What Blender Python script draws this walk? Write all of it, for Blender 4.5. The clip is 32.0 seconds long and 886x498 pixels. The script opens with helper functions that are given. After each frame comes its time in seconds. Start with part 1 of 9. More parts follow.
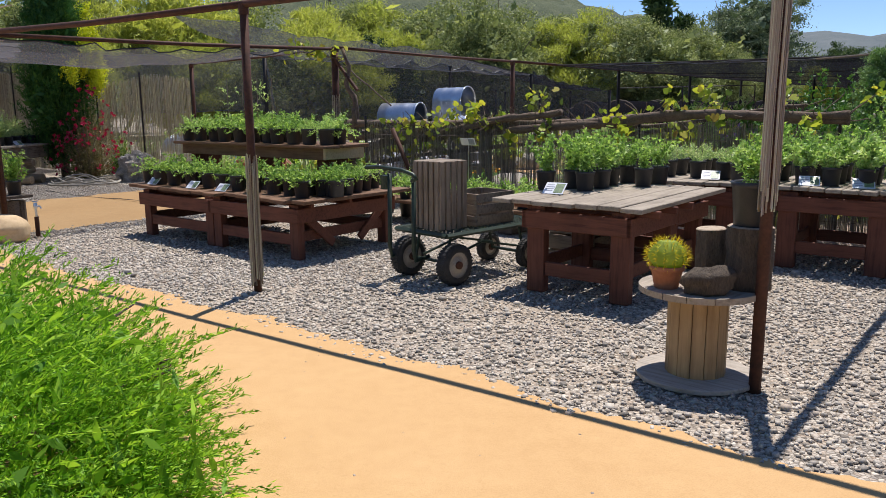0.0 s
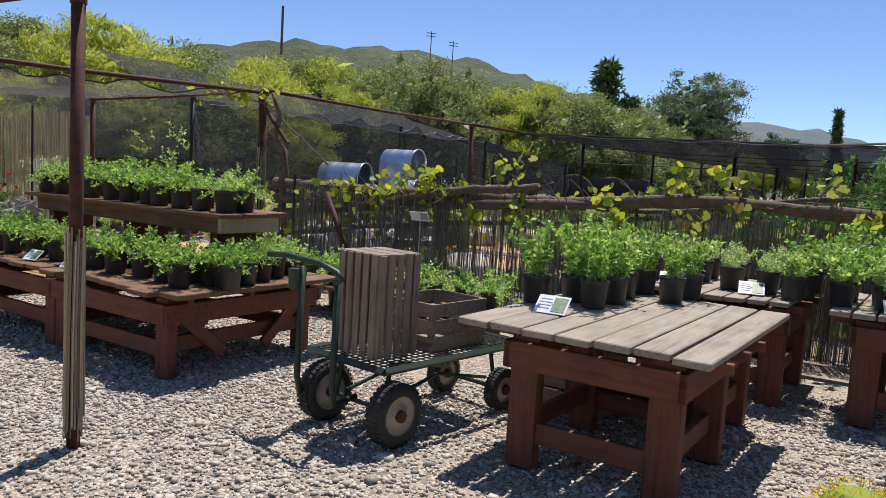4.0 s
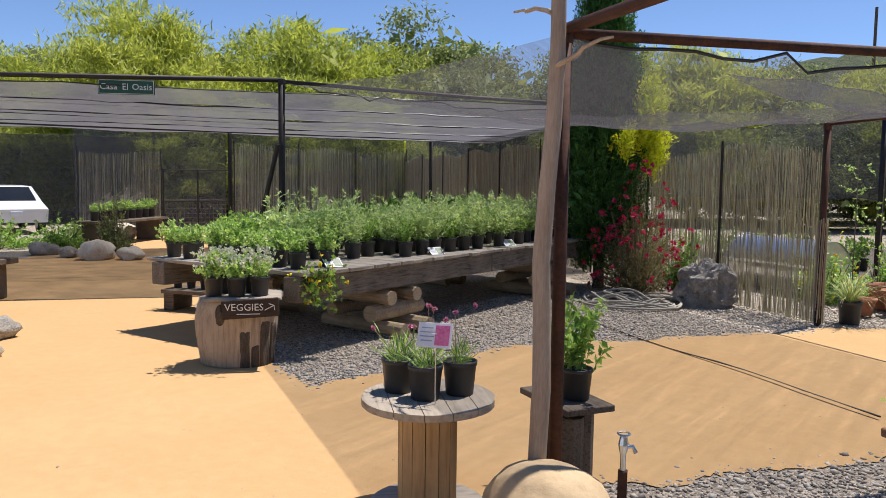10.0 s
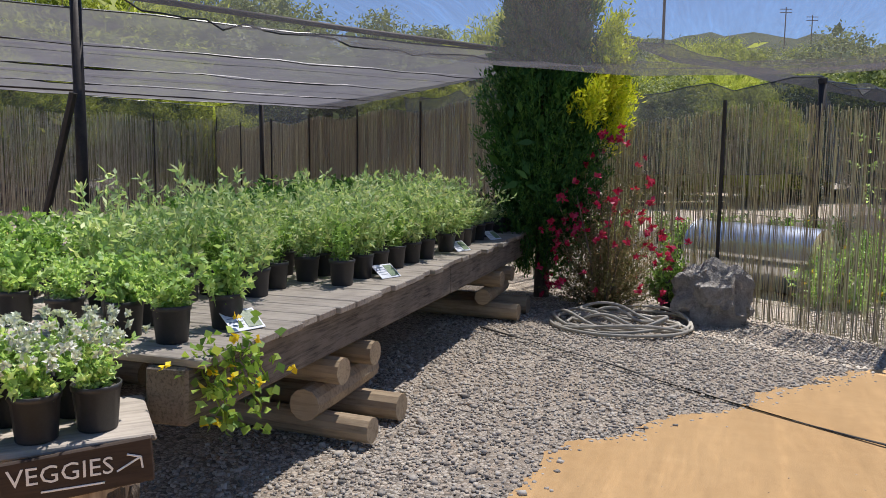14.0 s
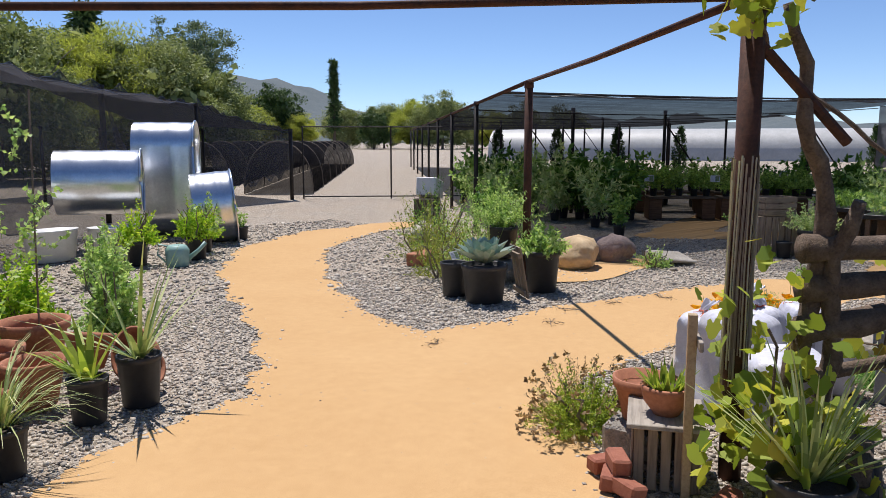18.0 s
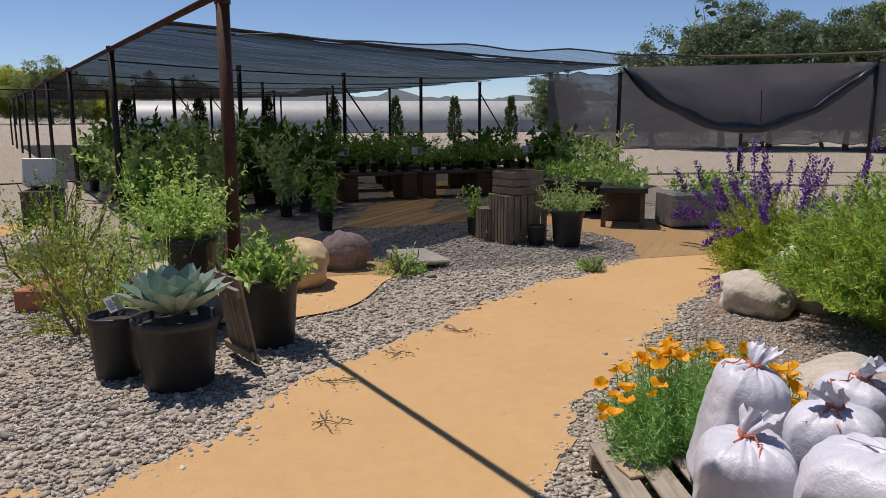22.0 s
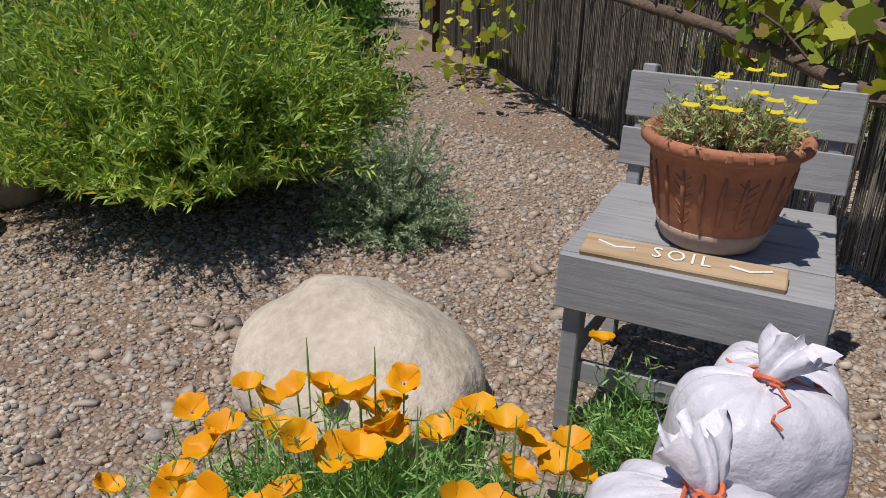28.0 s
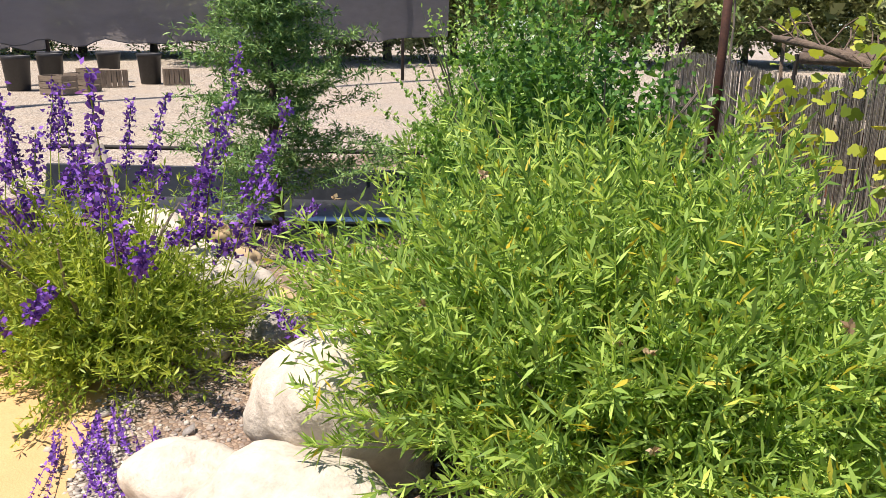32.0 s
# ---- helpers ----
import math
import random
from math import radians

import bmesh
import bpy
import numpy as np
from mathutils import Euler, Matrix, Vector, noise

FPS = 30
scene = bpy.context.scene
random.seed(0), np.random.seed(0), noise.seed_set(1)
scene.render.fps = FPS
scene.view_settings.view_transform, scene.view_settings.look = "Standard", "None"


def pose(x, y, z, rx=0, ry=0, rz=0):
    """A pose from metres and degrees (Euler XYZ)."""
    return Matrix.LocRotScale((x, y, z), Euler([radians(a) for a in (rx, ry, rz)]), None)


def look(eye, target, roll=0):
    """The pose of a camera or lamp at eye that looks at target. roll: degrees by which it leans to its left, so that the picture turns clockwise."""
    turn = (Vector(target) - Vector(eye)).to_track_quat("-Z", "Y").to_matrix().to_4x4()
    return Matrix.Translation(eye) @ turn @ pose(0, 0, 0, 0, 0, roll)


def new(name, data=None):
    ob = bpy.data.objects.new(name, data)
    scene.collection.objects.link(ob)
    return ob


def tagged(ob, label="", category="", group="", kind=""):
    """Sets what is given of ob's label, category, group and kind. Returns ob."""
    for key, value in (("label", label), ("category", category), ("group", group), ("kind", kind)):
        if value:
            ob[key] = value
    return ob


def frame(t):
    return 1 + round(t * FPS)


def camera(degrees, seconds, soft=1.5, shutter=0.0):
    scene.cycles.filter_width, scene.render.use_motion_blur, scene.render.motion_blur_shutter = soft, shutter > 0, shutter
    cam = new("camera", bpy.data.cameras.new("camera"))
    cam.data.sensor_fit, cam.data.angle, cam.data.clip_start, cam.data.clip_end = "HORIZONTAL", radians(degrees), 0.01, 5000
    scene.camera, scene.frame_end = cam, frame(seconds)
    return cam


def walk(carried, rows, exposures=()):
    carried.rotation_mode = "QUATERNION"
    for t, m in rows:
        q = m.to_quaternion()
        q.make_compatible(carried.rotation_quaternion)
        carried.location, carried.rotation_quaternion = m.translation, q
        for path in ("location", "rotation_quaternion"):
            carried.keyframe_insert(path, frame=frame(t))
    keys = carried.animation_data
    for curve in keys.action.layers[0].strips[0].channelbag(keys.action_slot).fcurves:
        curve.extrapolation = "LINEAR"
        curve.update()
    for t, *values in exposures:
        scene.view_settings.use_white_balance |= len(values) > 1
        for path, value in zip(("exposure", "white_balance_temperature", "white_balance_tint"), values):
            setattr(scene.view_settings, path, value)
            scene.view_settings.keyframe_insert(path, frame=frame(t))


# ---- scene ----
cam = camera(60.3, 32.0, 0.75)
PATH = [
    (0, (0.593, 0.559, 1.516), (0.518, 2.524, 1.15), -0.4),
    (0.5, (0.709, 0.749, 1.541), (0.66, 2.715, 1.18), -0.3),
    (1, (0.775, 0.964, 1.513), (0.882, 2.929, 1.158), 0.3),
    (1.5, (0.795, 1.314, 1.496), (1.249, 3.236, 1.176), 1.2),
    (2, (0.858, 1.572, 1.506), (1.336, 3.486, 1.182), -0.7),
    (2.5, (0.91, 1.853, 1.511), (1.339, 3.788, 1.241), 0.0),
    (4.5, (0.261, 3.157, 1.56), (0.219, 5.147, 1.358), 3.5),
    (5, (0.007, 3.409, 1.603), (-0.196, 5.387, 1.389), 2.9),
    (5.5, (-0.242, 3.768, 1.602), (-0.807, 5.676, 1.394), 3.0),
    (6, (-0.592, 4.053, 1.578), (-1.28, 5.92, 1.381), 3.1),
    (6.5, (-0.907, 4.305, 1.596), (-1.639, 6.158, 1.418), 2.0),
    (7, (-1.185, 4.676, 1.609), (-2.018, 6.487, 1.444), 1.5),
    (7.5, (-1.527, 4.933, 1.594), (-2.357, 6.738, 1.369), 2.3),
    (8, (-1.863, 5.117, 1.625), (-2.755, 6.893, 1.405), 2.2),
    (8.5, (-2.178, 5.416, 1.628), (-3.22, 7.115, 1.457), 1.6),
    (9, (-2.524, 5.62, 1.592), (-3.589, 7.305, 1.423), 1.7),
    (9.5, (-2.891, 5.801, 1.616), (-3.983, 7.468, 1.444), 1.4),
    (10, (-3.231, 6.088, 1.639), (-4.422, 7.686, 1.47), 0.7),
    (10.5, (-3.555, 6.349, 1.615), (-4.762, 7.933, 1.438), 0.6),
    (11, (-3.966, 6.597, 1.643), (-5.195, 8.164, 1.457), 0.5),
    (11.5, (-4.324, 6.938, 1.647), (-5.585, 8.479, 1.461), 0.7),
    (12, (-4.82, 7.153, 1.612), (-6.09, 8.685, 1.419), 1.1),
    (12.5, (-5.28, 7.333, 1.639), (-6.541, 8.871, 1.431), 0.2),
    (13, (-5.699, 7.673, 1.657), (-6.91, 9.25, 1.438), 0.4),
    (13.5, (-6.151, 8.008, 1.64), (-7.163, 9.719, 1.42), 0.9),
    (14, (-6.436, 8.446, 1.623), (-7.143, 10.303, 1.395), 0.6),
    (14.5, (-6.615, 8.907, 1.71), (-7.012, 10.853, 1.474), 0.9),
    (15, (-6.573, 9.405, 1.767), (-6.604, 11.391, 1.529), -0.5),
    (15.5, (-6.413, 9.916, 1.796), (-6.129, 11.879, 1.536), -0.4),
    (17.5, (-5.693, 11.416, 1.849), (-4.509, 13.003, 1.569), 0.7),
    (18, (-5.481, 11.884, 1.812), (-4.199, 13.393, 1.53), -0.0),
    (18.5, (-5.179, 12.276, 1.834), (-3.893, 13.778, 1.532), -0.4),
    (19, (-4.923, 12.757, 1.817), (-3.569, 14.196, 1.508), 0.1),
    (19.5, (-4.719, 13.131, 1.845), (-3.32, 14.528, 1.541), -0.4),
    (20, (-4.382, 13.447, 1.842), (-2.966, 14.828, 1.545), -0.3),
    (20.5, (-4.143, 13.797, 1.786), (-2.605, 15.041, 1.488), 0.3),
    (21, (-3.861, 14.21, 1.768), (-2.21, 15.299, 1.47), -0.1),
    (21.5, (-3.47, 14.503, 1.743), (-1.764, 15.495, 1.418), -0.1),
    (22, (-3.189, 14.762, 1.654), (-1.374, 15.528, 1.306), -0.1),
    (22.5, (-2.932, 15.006, 1.678), (-1.024, 15.484, 1.315), 0.0),
    (23, (-2.547, 15.155, 1.677), (-0.616, 15.519, 1.307), -1.8),
    (23.5, (-2.229, 15.279, 1.602), (-0.271, 15.359, 1.199), -0.1),
    (24, (-2.009, 15.47, 1.584), (-0.132, 15.236, 0.934), -1.4),
    (24.5, (-1.743, 15.545, 1.487), (0.033, 15.059, 0.706), -1.0),
    (25, (-1.483, 15.604, 1.474), (0.11, 14.773, 0.595), 1.6),
    (25.5, (-1.207, 15.77, 1.464), (0.199, 14.635, 0.608), 0.9),
    (27.5, (-0.352, 15.78, 1.405), (0.593, 14.23, 0.565), 4.4),
    (28, (-0.216, 15.686, 1.42), (0.956, 14.282, 0.611), 1.5),
    (28.5, (0.005, 15.71, 1.437), (1.237, 14.335, 0.666), 3.5),
    (29, (0.28, 15.758, 1.424), (1.571, 14.405, 0.714), 3.6),
    (29.5, (0.458, 15.833, 1.535), (1.794, 14.508, 0.856), 2.8),
    (30, (0.805, 15.736, 1.577), (2.245, 14.487, 0.971), 1.1),
    (30.5, (1.106, 15.765, 1.551), (2.518, 14.475, 0.967), 1.3),
    (31, (1.445, 15.913, 1.564), (2.844, 14.6, 0.999), 1.2),
    (31.5, (1.71, 15.898, 1.533), (3.101, 14.58, 0.962), 1.2),
    (32, (2.024, 15.82, 1.549), (3.412, 14.495, 0.987), 1.1),
]
walk(cam, [(t, look(eye, target, roll)) for t, eye, target, roll in PATH],
     exposures=[(0.0, 0.38, 6350, 14), (6.0, 0.40, 6400, 14), (9.0, 0.46, 6400, 14), (13.0, 0.49, 6300, 14), (15.5, 0.63, 6150, 13), (18.5, 0.12, 6300, 15),
                (21.0, -0.2, 6550, 17), (24.0, -0.13, 6600, 15), (25.0, -0.28, 6550, 15), (28.0, -0.15, 6600, 15), (30.0, 0.45, 6700, 12), (32.0, 0.84, 6800, 16)])

# ---- sky, sun and exposure ----
SUN_TURN, SUN_UP = radians(73.0), radians(69.0)  # towards the sun: turn from +x, height
world = bpy.data.worlds.new("world")
scene.world = world
world.use_nodes = True
wn = world.node_tree
sky = wn.nodes.new("ShaderNodeTexSky")
sky.sky_type, sky.sun_disc = "NISHITA", False
sky.sun_elevation, sky.sun_rotation = SUN_UP, radians(90.0) - SUN_TURN
sky.altitude = 2500.0
sky.air_density, sky.dust_density, sky.ozone_density = 0.9, 0.0, 5.0
wn.nodes["Background"].inputs["Strength"].default_value = 0.11
wn.links.new(sky.outputs[0], wn.nodes["Background"].inputs["Color"])
sun_data = bpy.data.lights.new("sun", "SUN")
sun_data.energy, sun_data.angle, sun_data.color = 4.5, radians(0.55), (1.0, 0.95, 0.87)
sun = new("sun", sun_data)
sun.matrix_world = look((0, 0, 30), (-math.cos(SUN_TURN) * math.cos(SUN_UP), -math.sin(SUN_TURN) * math.cos(SUN_UP), 30 - math.sin(SUN_UP)))
scene.view_settings.exposure = 0.0

# ---- materials ----
def material(name):
    m = bpy.data.materials.new(name)
    m.use_nodes = True
    nt = m.node_tree
    return m, nt, nt.nodes["Principled BSDF"]


def node(nt, kind, **values):
    n = nt.nodes.new(kind)
    for key, value in values.items():
        n.inputs[key.replace("_", " ")].default_value = value
    return n


def ramp(nt, fac, stops):
    r = nt.nodes.new("ShaderNodeValToRGB")
    els = r.color_ramp.elements
    while len(els) < len(stops):
        els.new(0.5)
    for el, (at, col) in zip(els, stops):
        el.position, el.color = at, (*col, 1)
    nt.links.new(fac, r.inputs[0])
    return r.outputs[0]


def place(nt, scale=(1, 1, 1)):
    c = nt.nodes.new("ShaderNodeTexCoord")
    mp = nt.nodes.new("ShaderNodeMapping")
    mp.inputs["Scale"].default_value = scale
    nt.links.new(c.outputs["Object"], mp.inputs[0])
    return mp.outputs[0]


def noise_tex(nt, vec, scale, detail=4.0, rough=0.6):
    n = node(nt, "ShaderNodeTexNoise", Scale=scale, Detail=detail, Roughness=rough)
    nt.links.new(vec, n.inputs["Vector"])
    return n.outputs["Fac"]


def mix_col(nt, fac, a, b, how="MIX"):
    m = nt.nodes.new("ShaderNodeMix")
    m.data_type, m.blend_type = "RGBA", how
    for sock, v in ((0, fac), (6, a), (7, b)):
        if hasattr(v, "is_linked"):
            nt.links.new(v, m.inputs[sock])
        else:
            m.inputs[sock].default_value = v if sock == 0 else (*v, 1)
    return m.outputs[2]


def bump(nt, bsdf, height, strength, dist=0.01):
    b = node(nt, "ShaderNodeBump", Strength=strength, Distance=dist)
    nt.links.new(height, b.inputs["Height"])
    nt.links.new(b.outputs[0], bsdf.inputs["Normal"])


def plain(name, dark, light, rough=0.7, scale=12.0, metal=0.0, relief=0.3, stretch=(1, 1, 1), dist=0.004, spec=0.5, vary=0.0):
    """A surface that wanders between two colours at two scales, with relief; vary: how far each piece differs."""
    m, nt, b = material(name)
    vec = place(nt, stretch)
    fine, broad = noise_tex(nt, vec, scale * 6), noise_tex(nt, vec, scale)
    col = ramp(nt, broad, [(0.3, dark), (0.7, light)])
    col = mix_col(nt, 0.45, col, ramp(nt, fine, [(0.3, dark), (0.72, light)]))
    if vary:
        info = nt.nodes.new("ShaderNodeObjectInfo")
        col = mix_col(nt, vary, col, ramp(nt, info.outputs["Random"], [(0.0, dark), (1.0, light)]))
    nt.links.new(col, b.inputs["Base Color"])
    b.inputs["Roughness"].default_value, b.inputs["Metallic"].default_value = rough, metal
    b.inputs["Specular IOR Level"].default_value = spec
    bump(nt, b, fine, relief, dist)
    return m


def wood(name, dark, light, rough=0.75, along="X", grain=3.0, vary=0.5):
    """Timber with grain along one axis of the piece and a different tone on each board."""
    stretch = {"X": (1, 14, 14), "Y": (14, 1, 14), "Z": (14, 14, 1)}[along]
    m, nt, b = material(name)
    vec = place(nt, stretch)
    geo = nt.nodes.new("ShaderNodeNewGeometry")
    lines, blot = noise_tex(nt, vec, grain, 6, 0.65), noise_tex(nt, place(nt), 3.5, 3)
    col = ramp(nt, lines, [(0.28, dark), (0.55, light), (0.75, tuple(0.8 * a + 0.2 * c for a, c in zip(light, dark)))])
    col = mix_col(nt, 0.35, col, ramp(nt, blot, [(0.35, dark), (0.65, light)]))
    tone = ramp(nt, geo.outputs["Random Per Island"], [(0.0, (1 - vary * 0.6,) * 3), (1.0, (1.0, 1.0, 1.0))])
    col = mix_col(nt, 1.0, col, tone, "MULTIPLY")
    nt.links.new(col, b.inputs["Base Color"])
    b.inputs["Roughness"].default_value = rough
    b.inputs["Specular IOR Level"].default_value = 0.3
    bump(nt, b, lines, 0.5, 0.004)
    return m


def leaf(name, dark, mid, light, rough=0.5, glow=0.45, extra=None, gain=1.55):
    """Leaves: each one its own tone, with light passing through."""
    m, nt, b = material(name)
    geo = nt.nodes.new("ShaderNodeNewGeometry")
    info = nt.nodes.new("ShaderNodeObjectInfo")
    dark, mid, light = (tuple(min(0.9, c * gain) for c in col) for col in (dark, mid, light))
    stops = [(0.0, dark), (0.5, mid), (0.93, light)] + ([(1.0, extra)] if extra else [])
    col = ramp(nt, geo.outputs["Random Per Island"], stops)
    tone = ramp(nt, info.outputs["Random"], [(0.0, (0.84, 0.88, 0.8)), (1.0, (1.0, 1.0, 1.0))])
    col = mix_col(nt, 1.0, col, tone, "MULTIPLY")
    nt.links.new(col, b.inputs["Base Color"])
    b.inputs["Roughness"].default_value = rough
    b.inputs["Specular IOR Level"].default_value = 0.35
    t = nt.nodes.new("ShaderNodeBsdfTranslucent")
    nt.links.new(mix_col(nt, 1.0, col, (1.0, 1.0, 0.62), "MULTIPLY"), t.inputs[0])
    ms = nt.nodes.new("ShaderNodeMixShader")
    ms.inputs[0].default_value = glow
    nt.links.new(b.outputs[0], ms.inputs[1])
    nt.links.new(t.outputs[0], ms.inputs[2])
    nt.links.new(ms.outputs[0], nt.nodes["Material Output"].inputs[0])
    return m


def netting(name, cover, col=(0.085, 0.080, 0.088), streaks=60.0, along=(1, 1, 1), gap=0.0):
    """Woven shade cloth: part thread, part gap, in uneven bands."""
    m, nt, b = material(name)
    b.inputs["Roughness"].default_value, b.inputs["Specular IOR Level"].default_value = 0.9, 0.0
    b.inputs["Base Color"].default_value = (*col, 1)
    vec = place(nt, along)
    fold = noise_tex(nt, vec, 2.2, 5)
    weave = noise_tex(nt, vec, streaks, 2)
    d = min(0.13, (1 - cover) * 0.95)
    fac = ramp(nt, mix_col(nt, 0.4, fold, weave), ([(0.36, (cover - gap,) * 3), (0.45, (cover,) * 3), (0.7, (cover + d,) * 3)] if gap else [(0.32, (cover - d,) * 3), (0.68, (cover + d,) * 3)]))
    tr = nt.nodes.new("ShaderNodeBsdfTransparent")
    ms = nt.nodes.new("ShaderNodeMixShader")
    nt.links.new(fac, ms.inputs[0])
    thin = nt.nodes.new("ShaderNodeBsdfTranslucent")
    thin.inputs[0].default_value = (*col, 1)
    thread = nt.nodes.new("ShaderNodeMixShader")
    thread.inputs[0].default_value = 0.5
    nt.links.new(b.outputs[0], thread.inputs[1])
    nt.links.new(thin.outputs[0], thread.inputs[2])
    nt.links.new(tr.outputs[0], ms.inputs[1])
    nt.links.new(thread.outputs[0], ms.inputs[2])
    nt.links.new(ms.outputs[0], nt.nodes["Material Output"].inputs[0])
    return m


def stone_ground(name, tones, scale, relief, dirt, dirt_fac):
    """Loose stones pressed into earth."""
    m, nt, b = material(name)
    vec = place(nt)
    v = node(nt, "ShaderNodeTexVoronoi", Scale=scale)
    nt.links.new(vec, v.inputs["Vector"])
    sep = nt.nodes.new("ShaderNodeSeparateColor")
    nt.links.new(v.outputs["Color"], sep.inputs[0])
    col = ramp(nt, sep.outputs[0], [(i / (len(tones) - 1), c) for i, c in enumerate(tones)])
    edge = node(nt, "ShaderNodeTexVoronoi", Scale=scale)
    edge.feature = "DISTANCE_TO_EDGE"
    nt.links.new(vec, edge.inputs["Vector"])
    # Stone tone darkened along its edges: shade in the gaps, put into the colour.
    gap = ramp(nt, edge.outputs["Distance"], [(0.0, (0.42, 0.40, 0.37)), (0.16, (1, 1, 1))])
    col = mix_col(nt, 1.0, col, gap, "MULTIPLY")
    broad = noise_tex(nt, vec, 0.9, 5)
    col = mix_col(nt, ramp(nt, broad, [(0.5 - 0.2 * dirt_fac, (0, 0, 0)), (0.95 - 0.2 * dirt_fac, (0.75, 0.75, 0.75))]), col, dirt)
    nt.links.new(col, b.inputs["Base Color"])
    b.inputs["Roughness"].default_value = 0.9
    b.inputs["Specular IOR Level"].default_value = 0.2
    bump(nt, b, edge.outputs["Distance"], relief, 0.02)
    return m


def loose_stone(name, tones):
    m, nt, b = material(name)
    geo = nt.nodes.new("ShaderNodeNewGeometry")
    col = ramp(nt, geo.outputs["Random Per Island"], [(i / (len(tones) - 1), c) for i, c in enumerate(tones)])
    fine = noise_tex(nt, place(nt), 90, 3)
    col = mix_col(nt, 0.3, col, ramp(nt, fine, [(0.3, (0.14, 0.125, 0.105)), (0.7, (0.60, 0.55, 0.47))]))
    nt.links.new(col, b.inputs["Base Color"])
    b.inputs["Roughness"].default_value = 0.85
    return m


def sand_mat():
    m, nt, b = material("packed_sand")
    vec = place(nt)
    fine, mid, broad = noise_tex(nt, vec, 160, 3), noise_tex(nt, vec, 9, 5), noise_tex(nt, vec, 0.8, 4)
    col = ramp(nt, broad, [(0.3, (0.49, 0.295, 0.125)), (0.7, (0.57, 0.365, 0.17))])
    col = mix_col(nt, 0.3, col, ramp(nt, mid, [(0.28, (0.42, 0.25, 0.105)), (0.72, (0.64, 0.42, 0.205))]))
    col = mix_col(nt, ramp(nt, noise_tex(nt, vec, 26, 6, 0.7), [(0.60, (0, 0, 0)), (0.72, (0.5, 0.5, 0.5))]), col, (0.35, 0.20, 0.09))
    col = mix_col(nt, 0.35, col, ramp(nt, fine, [(0.3, (0.40, 0.25, 0.12)), (0.7, (0.70, 0.47, 0.25))]))
    nt.links.new(col, b.inputs["Base Color"])
    b.inputs["Roughness"].default_value = 0.95
    b.inputs["Specular IOR Level"].default_value = 0.1
    bump(nt, b, mix_col(nt, 0.25, fine, mid), 0.35, 0.006)
    return m


